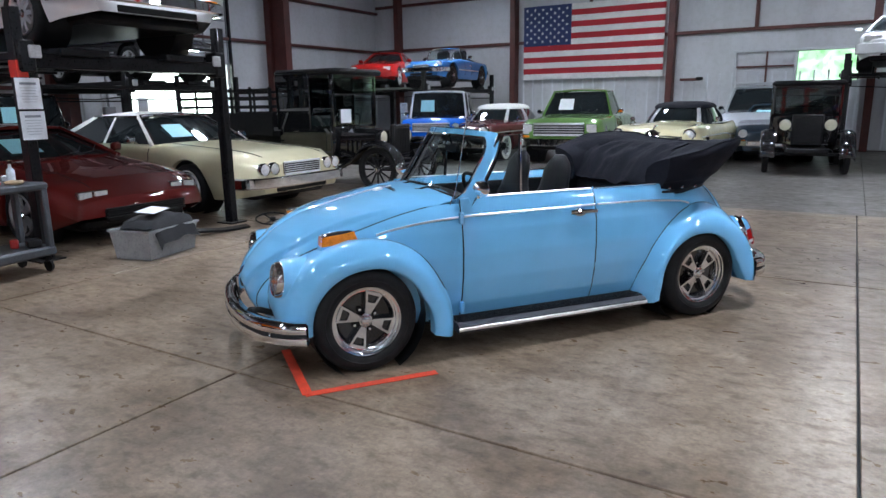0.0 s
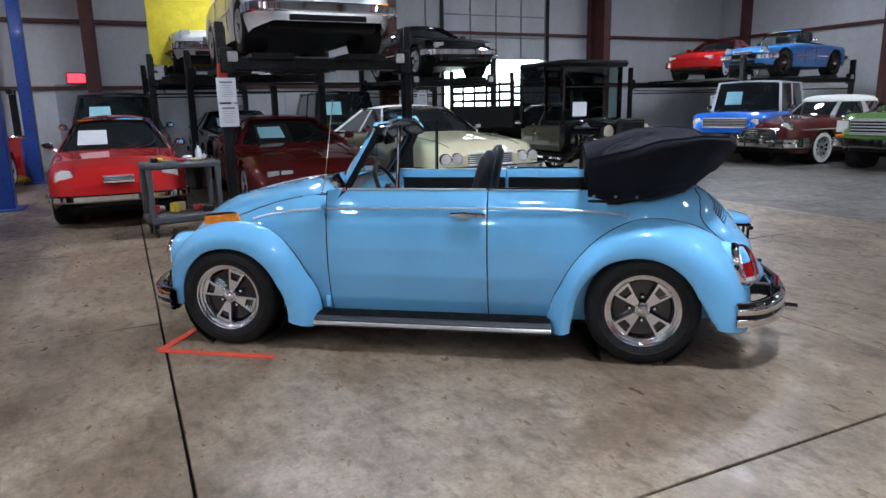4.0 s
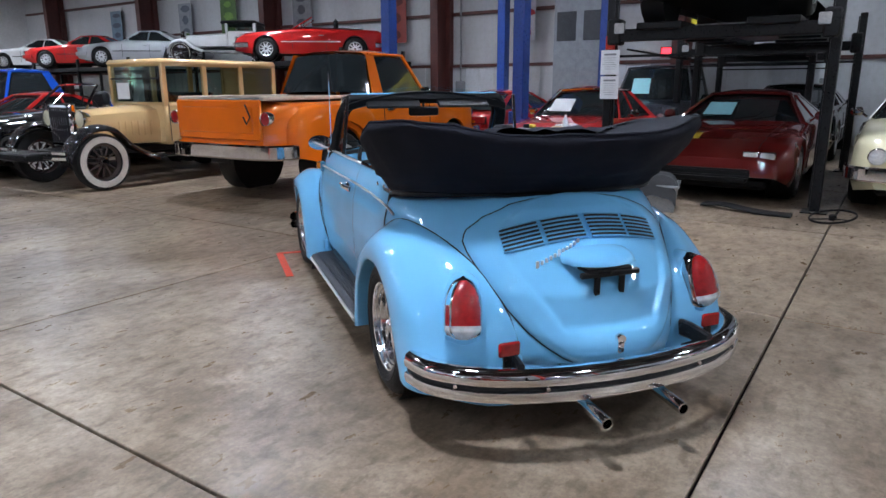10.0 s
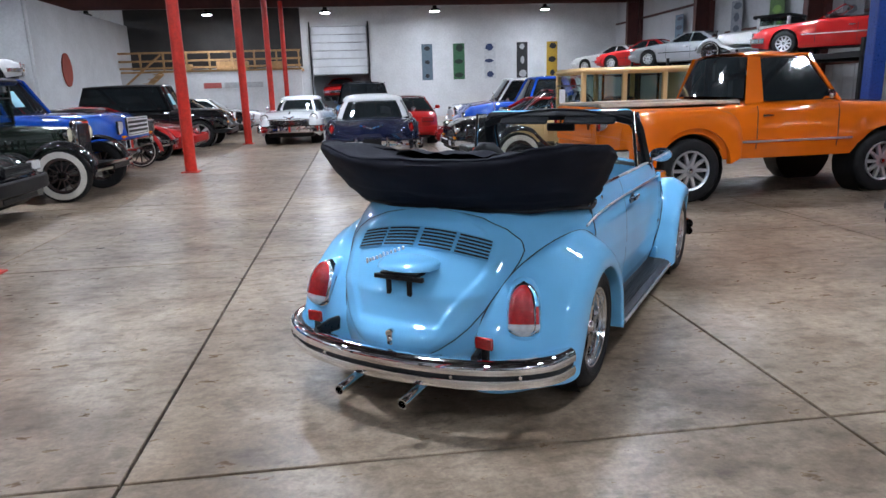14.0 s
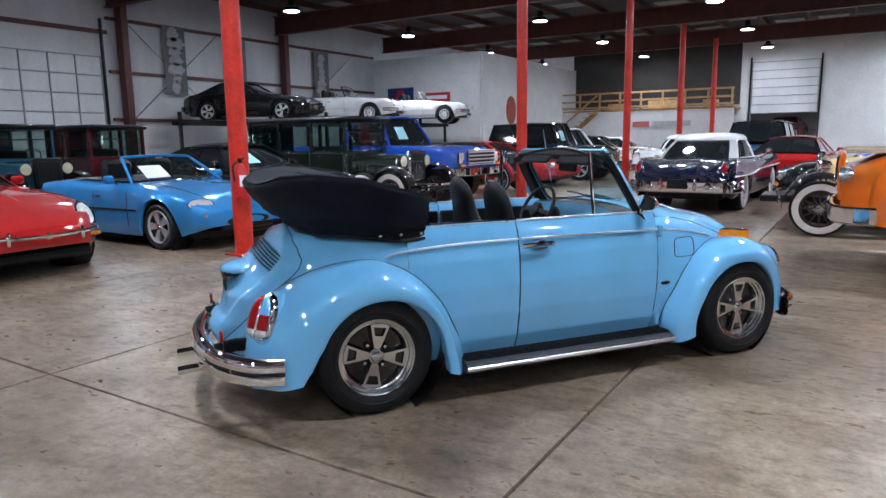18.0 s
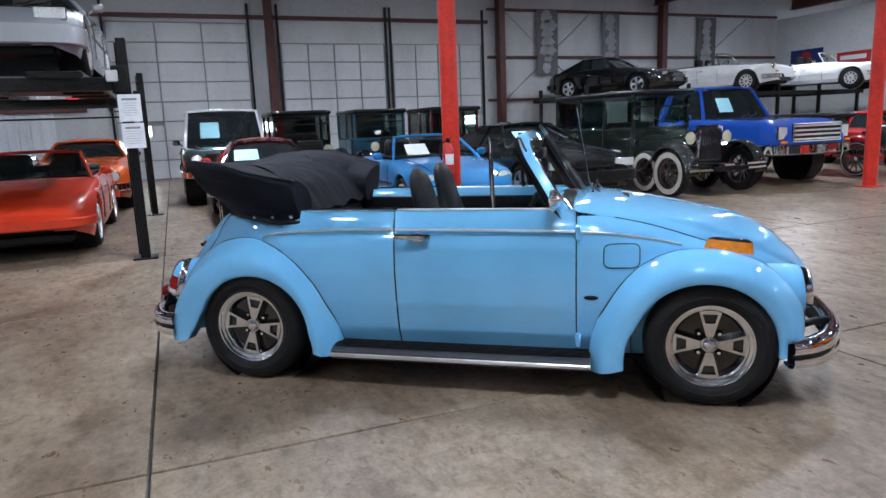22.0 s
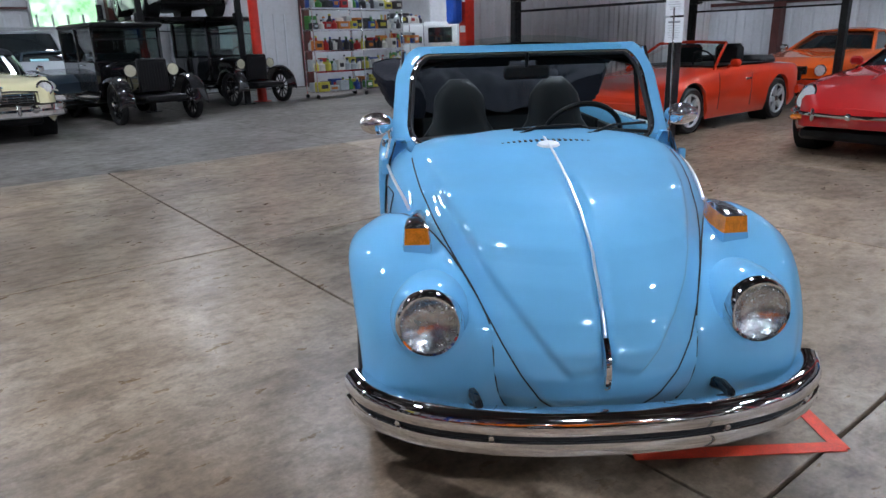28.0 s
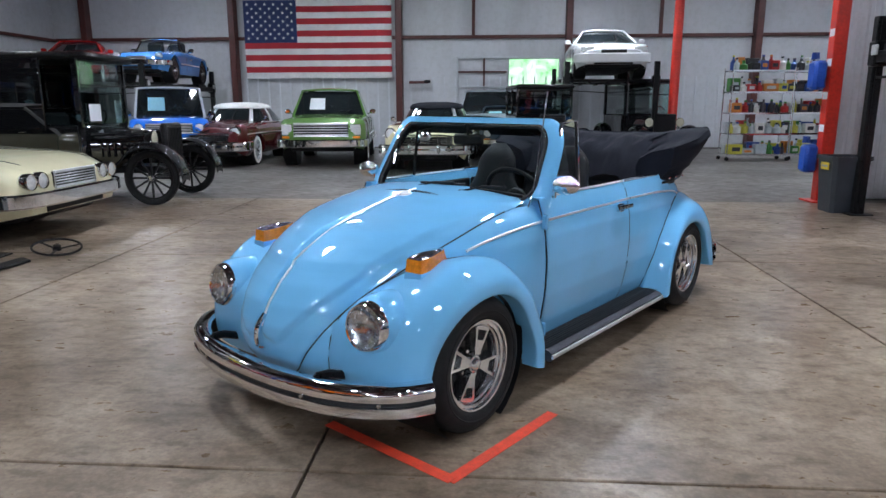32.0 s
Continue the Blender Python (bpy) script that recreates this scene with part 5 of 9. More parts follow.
# dark hollows above the wheels and the floor pan
for s in (-1, 1):
    for u, r in ((1.19, 0.325), (-1.18, 0.33)):
        part("wheel_well", Geo().lathe([(0.10, s * 0.44), (r + 0.02, s * 0.44), (r + 0.045, s * 0.50), (r + 0.02, s * 0.70)], (u, 0, 0.30), "y", 28, None, radians(14), radians(166)), BLACKP, bug)
part("floor_pan", Geo().box((-0.02, 0, 0.205), (1.62, 1.16, 0.05), 0.02).box((0.0, 0, 0.175), (1.5, 0.16, 0.05), 0.02), BLACKP, bug, "black underside with centre tunnel")
part("front_axle", Geo().tube([(1.20, -0.56, 0.30), (1.20, 0.56, 0.30)], 0.03, 10).tube([(1.20, -0.56, 0.22), (1.20, 0.56, 0.22)], 0.03, 10).box((1.22, 0, 0.30), (0.5, 0.62, 0.14), 0.04), BLACKM, bug)
part("engine_case", Geo().box((-1.42, 0, 0.27), (0.62, 0.50, 0.16), 0.05).box((-1.62, 0, 0.235), (0.16, 0.86, 0.12), 0.05).tube([(-1.2, -0.56, 0.30), (-1.2, 0.56, 0.30)], 0.035, 10), BLACKM, bug)

# ---- windscreen ----
def screen(a, t):
    """a: -1..1 across, t: 0 sill .. 1 top."""
    w = 0.585 + (0.545 - 0.585) * t
    u = 0.655 - 0.300 * t - 0.10 * a * a * (1 - 0.55 * t)
    z = 0.935 + 0.395 * t - (0.065 - 0.005 * t) * a * a + 0.018 * t * (1 - a * a)
    return Vector((u, w * a, z))


def loop(ga, gt, square=0.0, n=12):
    """Rounded outline round the glass: ga, gt scale it across and upwards; square fills the lower corners."""
    pts, r = [], 0.14
    for k in range(4 * n):
        q, f = divmod(k, n)
        a0 = (-90, 0, 90, 180)[q] + 90 * f / n
        cx, ct = ((1, 0), (1, 1), (-1, 1), (-1, 0))[q]
        aa = cx * (1 - r) + r * math.cos(radians(a0))
        tt = (1 - 2.0 * r if ct else 2.0 * r) + 2.0 * r * math.sin(radians(a0))
        if ct == 0:
            aa += square * (cx - aa)
            tt -= square * tt
        pts.append(screen(aa * ga, 0.5 + (tt - 0.5) * gt))
    return pts


fwd = Vector((0.75, 0, 0.65))
opening = loop(0.945, 0.90)
ob_pts = loop(1.045, 1.13, 0.8)
frame_rows = [[tuple(p - fwd * 0.012) for p in opening], [tuple(p + fwd * 0.006) for p in opening], [tuple(q + fwd * 0.012) for q in ob_pts], [tuple(q - fwd * 0.012 + (q - Vector((0.5, 0, 1.09))) * 0.03) for q in ob_pts], [tuple(q - fwd * 0.040) for q in ob_pts], [tuple(p - fwd * 0.034) for p in opening], [tuple(p - fwd * 0.012) for p in opening]]
ws = part("windscreen_frame", Geo().grid(frame_rows[:4], wrap=True), BLUE, bug, sharp=60)
part("inner_frame", Geo().grid(frame_rows[3:], wrap=True), VINYL, ws, "black padded back of the frame")
part("inner_trim", Geo().grid([[tuple(p - fwd * 0.014 + (p - Vector((0.5, 0, 1.09))) * 0.0) for p in opening], [tuple(p - fwd * 0.044) for p in opening], [tuple(q - fwd * 0.050) for q in ob_pts], [tuple(q - fwd * 0.045 + (q - Vector((0.5, 0, 1.09))) * 0.010) for q in ob_pts]], wrap=True), VINYL, ws, "black padded inside of the frame")
part("chrome_surround", Geo().tube([tuple(p + fwd * 0.008) for p in opening], 0.0070, 6, True), CHROME, ws)
part("rubber_seal", Geo().tube([tuple(p + fwd * 0.002 - (p - Vector((0.5, 0, 1.09))) * 0.02) for p in opening], 0.010, 6, True), SEAM, ws)
rows = [[tuple(screen(-0.99 + 1.98 * j / 20, -0.02 + 1.04 * k / 10)) for j in range(21)] for k in range(11)]
gl = part("windscreen_glass", Geo().grid(rows), GLASS, ws)
gl.visible_shadow = False
part("header_lining", Geo().grid([[tuple(screen(-1 + 2 * j / 16, tt) - fwd * o) for j in range(17)] for tt, o in ((1.02, 0.045), (1.06, 0.075), (0.98, 0.085), (0.90, 0.05))]), VINYL, ws)
for s in (-1, 1):
    part("sun_visor", Geo().box((0.29, s * 0.24, 1.215), (0.02, 0.36, 0.10), 0.009, Matrix.Translation((0.32, 0, 1.26)) @ Matrix.Rotation(radians(50), 4, "Y") @ Matrix.Translation((-0.32, 0, -1.26))), VINYL, bug)
    # quarter-light frames and glass
    q = [(0.47, s * 0.592, 0.94), (0.300, s * 0.555, 1.290), (0.150, s * 0.556, 1.300), (0.165, s * 0.592, 0.94)]
    vw = part("vent_window_frame", Geo().tube(q, 0.011, 6, True), CHROME, bug, "chrome-framed quarter window")
    vg = part("pane", Geo().add(q, [(0, 1, 2, 3)]), GLASS, vw)
    vg.visible_shadow = False
    part("post", Geo().strip([q[3], q[2]], 0.022, 0.016, (1, 0, 0)), BLACKP, vw)
    part("wiper_arm", Geo().tube([(0.70, s * 0.16 + 0.05, 0.955), (0.66, s * 0.16 + 0.16, 0.985), (0.655, s * 0.16 + 0.30, 0.99)], 0.006, 6), BLACKP, bug)
    part("wiper_pivot", Geo().lathe([(0, 0.03), (0.012, 0.028), (0.016, 0)], (0.70, s * 0.16 + 0.05, 0.935), "z", 10), BLACKP, bug)
    part("wiper_blade", Geo().strip([tuple(screen((s * 0.16 + 0.06) / 0.57 + 0.0, 0.07) + fwd * 0.02), tuple(screen((s * 0.16 + 0.36) / 0.60, 0.10) + fwd * 0.02)], 0.014, 0.012, (0, 0, 1)), BLACKP, bug)
    mr = part("door_mirror", Geo().grid([[(0.475 + x * 1.0, s * (0.685 + 0.075 * math.cos(t) * w), 1.00 + 0.048 * math.sin(t) * w) for t in (math.tau * k / 20 for k in range(20))] for x, w in ((0.045, 0.05), (0.040, 0.55), (0.022, 0.88), (0.0, 1.0), (-0.012, 1.0), (-0.012, 0.92))], wrap=True), CHROME, bug, "chrome door mirror")
    part("stem", Geo().tube([(0.47, s * 0.625, 0.935), (0.478, s * 0.63, 0.975), (0.475, s * 0.66, 0.99)], 0.011, 8), CHROME, mr)
    part("mirror_glass", Geo().add([(0.464, s * (0.685 + 0.069 * math.cos(t)), 1.00 + 0.043 * math.sin(t)) for t in (math.tau * k / 20 for k in range(20))], [tuple(range(20))]), varied("mirror_silver", (0.9, 0.9, 0.9), 0.02, 1.0), mr)
part("antenna", Geo().tube([(0.63, 0.575, 0.90), (0.60, 0.585, 0.98), (0.52, 0.60, 1.45)], 0.0035, 6), ALLOY, bug)
part("rear_view_mirror", Geo().box((0.36, 0, 1.195), (0.025, 0.21, 0.06), 0.012).tube([(0.36, 0, 1.21), (0.38, 0, 1.285)], 0.008, 6), BLACKP, bug)

# ---- interior ----
part("cabin_floor", Geo().box((-0.30, 0, 0.285), (1.85, 1.06, 0.02)), VINYL, bug)
part("scuttle", Geo().box((0.52, 0, 0.62), (0.03, 1.08, 0.60)), VINYL, bug)
part("rear_bulkhead", Geo().box((-1.15, 0, 0.62), (0.06, 1.12, 0.58), 0.02), VINYL, bug)
rows = [[(0.60 - 0.05 * abs(v) ** 2 / 0.3 + du, v, z - 0.10 * v * v) for v in [-0.58 + 1.16 * k / 20 for k in range(21)]] for du, z in ((0.0, 0.955), (-0.08, 0.957), (-0.13, 0.945), (-0.15, 0.90), (-0.15, 0.72), (-0.12, 0.66))]
part("dashboard", Geo().grid(rows[2:]), BLUE, bug, "body-colour steel dashboard")
part("dash_pad", Geo().grid(rows[:3]), VINYL, bug, "black padded dash top")
part("speedometer", Geo().lathe([(0.0, 0.01), (0.055, 0.01), (0.062, 0.0), (0.062, -0.03)], (0, 0, 0), "x", 22, Matrix.Translation((0.43, 0.28, 0.84)) @ Matrix.Rotation(math.pi, 4, "Z")), BLACKP, bug)
part("glovebox_lid", Geo().box((0.443, -0.30, 0.82), (0.012, 0.30, 0.13), 0.006), BLUE, bug)
part("radio", Geo().box((0.442, 0, 0.80), (0.016, 0.19, 0.06), 0.006), BLACKP, bug)
m = Matrix.Translation((0.285, 0.28, 0.885)) @ Matrix.Rotation(radians(-62), 4, "Y")
sw = part("steering_wheel", Geo().tube([tuple(m @ Vector((0.185 * math.cos(t), 0.185 * math.sin(t), 0))) for t in (math.tau * k / 36 for k in range(36))], 0.013, 8, True), BLACKP, bug, "thin-rimmed black steering wheel")
part("hub", Geo().lathe([(0, 0.03), (0.05, 0.026), (0.06, 0), (0.03, -0.05)], axis="z", n=20, m=m), BLACKP, sw)
for a in (0.0, math.pi):
    part("spoke", Geo().strip([tuple(m @ Vector((0, 0.05 * math.cos(a), 0.01))), tuple(m @ Vector((-0.01, 0.18 * math.cos(a), 0)))], 0.03, 0.01, tuple(m.to_3x3() @ Vector((1, 0, 0)))), BLACKP, sw)
part("column", Geo().tube([tuple(m @ Vector((0, 0, -0.04))), (0.50, 0.28, 0.70)], 0.024, 10), BLACKP, sw)
for s in (-1, 1):
    # high-back front seats: cushion, back with integrated rest
    cv = s * 0.265
    st = part("front_seat", Geo().box((-0.02, cv, 0.50), (0.50, 0.46, 0.16), 0.05), VINYL, bug, "black vinyl high-back front seat")
    rows = []
    for k in range(15):
        f = k / 14
        w = (0.235, 0.24, 0.24, 0.235, 0.22, 0.185, 0.155, 0.145, 0.135, 0.10)[min(9, int(f * 9.99))]
        th = 0.075 - 0.03 * f
        u, z = -0.18 - 0.12 * f - 0.02 * f * f, 0.50 + 0.635 * f
        if k == 14:
            w, th = 0.05, 0.02
        rows.append([(u + th * math.cos(t) - 0.01, cv + w * (abs(math.sin(t)) ** 0.7) * (1 if math.sin(t) >= 0 else -1), z) for t in (math.tau * j / 20 for j in range(20))])
    part("backrest", Geo().grid(rows, wrap=True).add(rows[-1], [tuple(range(20))]), VINYL, st, sharp=70)
    part("side_rail", Geo().box((-0.03, cv, 0.40), (0.40, 0.40, 0.06), 0.02), BLACKM, st)
    part("door_card", Geo().box((0.10, s * 0.536, 0.66), (0.90, 0.02, 0.46), 0.008), VINYL, bug)
    part("rear_side_trim", Geo().box((-0.72, s * 0.536, 0.66), (0.70, 0.02, 0.46), 0.008), VINYL, bug)
rs = part("rear_bench", Geo().box((-0.75, 0, 0.47), (0.42, 1.0, 0.16), 0.05), VINYL, bug, "black vinyl rear bench")
part("backrest", Geo().box((-1.0, 0, 0.68), (0.14, 1.02, 0.44), 0.05, Matrix.Translation((-1.0, 0, 0.68)) @ Matrix.Rotation(radians(-12), 4, "Y") @ Matrix.Translation((1.0, 0, -0.68))), VINYL, rs)
part("gear_lever", Geo().tube([(0.05, 0, 0.32), (0.02, 0, 0.60)], 0.008, 6).lathe([(0, 0.03), (0.02, 0.015), (0, -0.01)], (0.02, 0, 0.60), "z", 10), BLACKP, bug)

# ---- folded top under its cover ----
random.seed(11)


def boot_path(f):
    """Centre line of the bundle, f 0..1 round from the car's left arm to its right arm."""
    t = -1 + 2 * f
    a = abs(t)
    s = 1 if t < 0 else -1
    tab = [(0.0, (-1.46, 0.0)), (0.30, (-1.445, 0.26)), (0.52, (-1.37, 0.46)), (0.68, (-1.235, 0.575)), (0.84, (-1.07, 0.612)), (1.0, (-0.90, 0.600))]
    for (p, A), (q, B) in zip(tab, tab[1:]):
        if a <= q:
            k = (a - p) / (q - p)
            k = k * k * (3 - 2 * k) * 0.5 + k * 0.5
            return Vector((A[0] + (B[0] - A[0]) * k, s * (A[1] + (B[1] - A[1]) * k)))
    return Vector(tab[-1][1])


rows = []
N = 60
for i in range(N + 1):
    f = i / N
    c = boot_path(f)
    d = (boot_path(min(1, f + 0.01)) - boot_path(max(0, f - 0.01))).normalized()
    n = Vector((d.y, -d.x))
    if n.dot(c - Vector((-0.8, 0))) < 0:
        n = -n
    a = abs(2 * f - 1)
    back = 1 - min(1, max(0, (a - 0.35) / 0.65))
    zlow = 0.925 - 0.035 * min(1, max(0, (a - 0.6) / 0.3))
    ztop = 1.145 + 0.055 * math.exp(-((a - 0.60) / 0.22) ** 2) - 0.055 * max(0, (a - 0.72) / 0.28)
    out = 0.13 + 0.135 * back ** 0.8 + 0.03 * math.exp(-((a - 0.55) / 0.18) ** 2)
    inn = 0.16 + 0.10 * back
    if a > 0.8:
        out *= 1 - 0.25 * (a - 0.8) / 0.2
    wr = lambda k: 0.012 * noise.noise(Vector((c.x * 4, c.y * 4, k * 0.9))) + 0.006 * noise.noise(Vector((c.x * 11, c.y * 11, k * 2.1)))
    sec = [(-inn * 0.9, zlow - 0.02), (-inn, zlow + 0.08), (-inn * 0.85, ztop - 0.06), (-inn * 0.3, ztop - 0.005), (out * 0.35, ztop + 0.012), (out * 0.85, ztop + 0.022), (out, ztop + 0.004), (out * 0.88, ztop - 0.055), (out * 0.62, (ztop + zlow) / 2 - 0.02), (out * 0.36, zlow + 0.045), (out * 0.20, zlow + 0.004), (0.02, zlow - 0.02)]
    sp = spline(sec, 34)
    rows.append([(c.x + n.x * (o + wr(j)), c.y + n.y * (o + wr(j)), z + wr(j + 40) * 0.8) for j, (o, z) in enumerate(sp)])
bt = part("folded_top_cover", Geo().grid(rows).add(rows[0], [tuple(range(34))]).add(rows[-1], [tuple(range(33, -1, -1))]), CANVAS, bug, "dark navy canvas cover over the folded top", 60)
part("piping", Geo().tube([tuple(Vector(r[16]) + Vector((0, 0, 0.004))) for r in rows], 0.006, 6), CANVAS, bt)
part("beading", Geo().tube([tuple(Vector(r[31]) + Vector((0, 0, 0.0))) for r in rows], 0.012, 6), VINYL, bt)
rows2 = []
for i in range(61):
    y = -0.60 + 1.2 * i / 60
    rows2.append([(u, y, z + 0.035 * noise.noise(Vector((u * 4, y * 7, 3))) + 0.020 * noise.noise(Vector((u * 9, y * 16, 8)))) for u, z in spline([(-0.93, 0.90), (-0.98, 0.98), (-1.06, 1.08), (-1.2, 1.155), (-1.4, 1.165)], 24)])
part("inner_lining", Geo().grid(rows2), CANVAS, bt, sharp=70)
for s in (-1, 1):
    for uu in (-0.93, -1.04, -1.15):
        part("snap", Geo().lathe([(0, 0.006), (0.008, 0.005), (0.010, 0)], (0, 0, 0), "y", 10, Matrix.Translation((uu, s * 0.662, 0.935 - 0.02)) @ Matrix.Diagonal((1, s, 1, 1))), CHROME, bt)
    part("rear_belt_rail", Geo().tube([(-0.36, s * 0.60, 0.945), (-0.86, s * 0.60, 0.945)], 0.010, 6), CHROME, bug)
    part("door_top_trim", Geo().strip([(0.46, s * 0.598, 0.943), (-0.345, s * 0.598, 0.943)], 0.020, 0.010, (0, 1, 0)), BRIGHT, bug)

# tape marks on the floor
_t = thing("floor_tape", "orange-red tape corner mark stuck on the concrete", "floor tape")
part("strip", Geo().strip([(-0.245, -1.80, 0.003), (0.20, -1.205, 0.003)], 0.055, 0.003, (0.8, -0.6, 0)), TAPE, _t)
part("strip", Geo().strip([(-0.23, -1.795, 0.0045), (-0.80, -1.37, 0.0045)], 0.055, 0.003, (0.6, 0.8, 0)), TAPE, _t)

# ---------- the other vehicles ----------
WHEELS = {}


def wheel_meshes(R, w, rim, ww):
    key = (R, w, rim, ww)
    if key in WHEELS:
        return WHEELS[key]
    thin = rim in ("wood", "wire")
    rr = R * (0.64 if ww == 2 and thin else 0.80 if thin else 0.62 if rim != "modern" else 0.70)
    h = w / 2
    out = [("wheel", Geo().lathe([(rr, h * 0.55), (rr + 0.02, h * 0.9), (R * 0.9, h), (R * 0.985, h * 0.8), (R, h * 0.45), (R, -h * 0.45), (R * 0.985, -h * 0.8), (R * 0.9, -h), (rr, -h * 0.8)], axis="y", n=32).mesh("wheel", RUBBER, 50))]
    if ww:
        a, b = (rr + 0.012, R * 0.90) if ww == 2 else (rr + 0.025, rr + 0.045)
        out.append(("whitewall", Geo().lathe([(a, h * 0.97), (a + 0.005, h + 0.006), (b - 0.008, h + 0.006), (b, h * 0.99)], axis="y", n=32).mesh("whitewall", WHITEW)))
    if rim == "wood":
        out.append(("rim", Geo().lathe([(rr - 0.03, h * 0.4), (rr, h * 0.6), (rr + 0.01, 0), (rr, -h * 0.6), (rr - 0.03, -h * 0.4), (rr - 0.03, h * 0.4)], axis="y", n=32).mesh("rim", BLACKM)))
        g = Geo()
        for k in range(12):
            a = math.tau * k / 12
            g.tube([(0.05 * math.cos(a), 0, 0.05 * math.sin(a)), ((rr - 0.02) * math.cos(a), 0, (rr - 0.02) * math.sin(a))], 0.016, 6)
        out.append(("spokes", g.mesh("spokes", BLACKM)))
        out.append(("hub", Geo().lathe([(0, h + 0.03), (0.035, h + 0.025), (0.05, h * 0.5), (0.05, -h)], axis="y", n=16).mesh("hub", ALLOY)))
    elif rim == "wire":
        out.append(("rim", Geo().lathe([(rr - 0.03, h * 0.4), (rr, h * 0.7), (rr + 0.01, 0), (rr, -h * 0.7)], axis="y", n=32).mesh("rim", flat("dark_wheel_paint", (0.05, 0.03, 0.028), 0.4))))
        g = Geo()
        for k in range(12):
            a = math.tau * k / 12
            g.tube([(0.06 * math.cos(a), h * 0.5, 0.06 * math.sin(a)), ((rr - 0.02) * math.cos(a), 0, (rr - 0.02) * math.sin(a))], 0.012, 5)
        out.append(("spokes", g.mesh("spokes", flat("dark_wheel_paint", (0.05, 0.03, 0.028), 0.4))))
        out.append(("hub_cap", Geo().lathe([(0, h + 0.02), (0.05, h + 0.015), (0.075, h * 0.6), (0.08, 0)], axis="y", n=18).mesh("hub_cap", CHROME)))
    else:
        out.append(("rim", Geo().lathe([(0.0, h * 0.35), (rr * 0.55, h * 0.30), (rr * 0.8, h * 0.45), (rr * 0.92, h * 0.78), (rr, h * 0.95), (rr + 0.008, h * 0.6)], axis="y", n=32).mesh("rim", BLACKM)))
        g = Geo()
        n = 5 if rim in ("modern", "slot") else 10
        for k in range(n):
            mm = Matrix.Rotation(-math.tau * k / n, 4, "Y")
            g.prism([(0.04, -0.026), (rr * 0.9, -0.052 if n == 5 else -0.018), (rr * 0.93, 0), (rr * 0.9, 0.052 if n == 5 else 0.018), (0.04, 0.022)], h * 0.45, h * 0.80, mm)
        out.append(("spokes", g.mesh("spokes", SILVERM)))
        out.append(("lip", Geo().lathe([(rr * 0.90, h * 0.70), (rr * 0.93, h * 0.92), (rr, h * 1.0), (rr + 0.006, h * 0.8)], axis="y", n=32).mesh("lip", SILVERM)))
        out.append(("hub_cap", Geo().lathe([(0, h * 0.98), (0.03, h * 0.95), (0.05, h * 0.7), (0.05, h * 0.3)], axis="y", n=18).mesh("hub_cap", CHROME)))
    WHEELS[key] = out
    return out


def add_wheel(t, x, y, R, w, rim="modern", ww=0, steer=0.0):
    ms = wheel_meshes(R, w, rim, ww)
    side = 1 if y > 0 else -1
    ob = part("wheel", ms[0][1], None, t)
    ob.matrix_local = pose(x, y, R, 0, 0, (0 if side > 0 else 180) + steer)
    for nm, me in ms[1:]:
        part(nm, me, None, ob)


def soft(tab, x, r=0.07):
    return (lerp_table(tab, x - r) + 2 * lerp_table(tab, x) + lerp_table(tab, x + r)) / 4


def lamp_unit(t, nm, p, size, mat, facing, label=""):
    x, y, z = p
    if isinstance(size, tuple) and len(size) == 3:
        mm = Matrix.Translation((x - 0.03, y, z)) @ Matrix.Rotation(radians(math.copysign(size[2], y)), 4, "Z") @ Matrix.Rotation(radians(-25), 4, "Y") @ Matrix.Diagonal((1, size[0] * 5, size[1] * 5, 1))
        ob = part(nm, Geo().lathe([(0.08, -0.08), (0.105, -0.02), (0.108, 0.004), (0.098, 0.012)], axis="x", n=24, m=mm), BLACKP, t, label)
        part("lens", Geo().lathe([(0.0, 0.034), (0.05, 0.028), (0.10, 0.006)], axis="x", n=22, m=mm), mat, ob)
    elif isinstance(size, tuple):
        ob = part(nm, Geo().box((x, y, z), (0.05, size[0] + 0.02, size[1] + 0.02), 0.008), CHROME if nm == "headlamp" else BLACKP, t, label)
        part("lens", Geo().box((x + facing * 0.02, y, z), (0.03, size[0], size[1]), 0.010), mat, ob)
    else:
        mm = Matrix.Translation((x, y, z)) @ Matrix.Rotation(0 if facing > 0 else math.pi, 4, "Z")
        ob = part(nm, Geo().lathe([(size * 0.8, -0.10), (size * 1.15, -0.06), (size * 1.2, 0.0), (size * 1.08, 0.02), (size, 0.012)], axis="x", n=22, m=mm), CHROME, t, label)
        part("lens", Geo().lathe([(0, 0.022), (size * 0.6, 0.018), (size * 1.02, 0.006)], axis="x", n=20, m=mm), mat, ob)


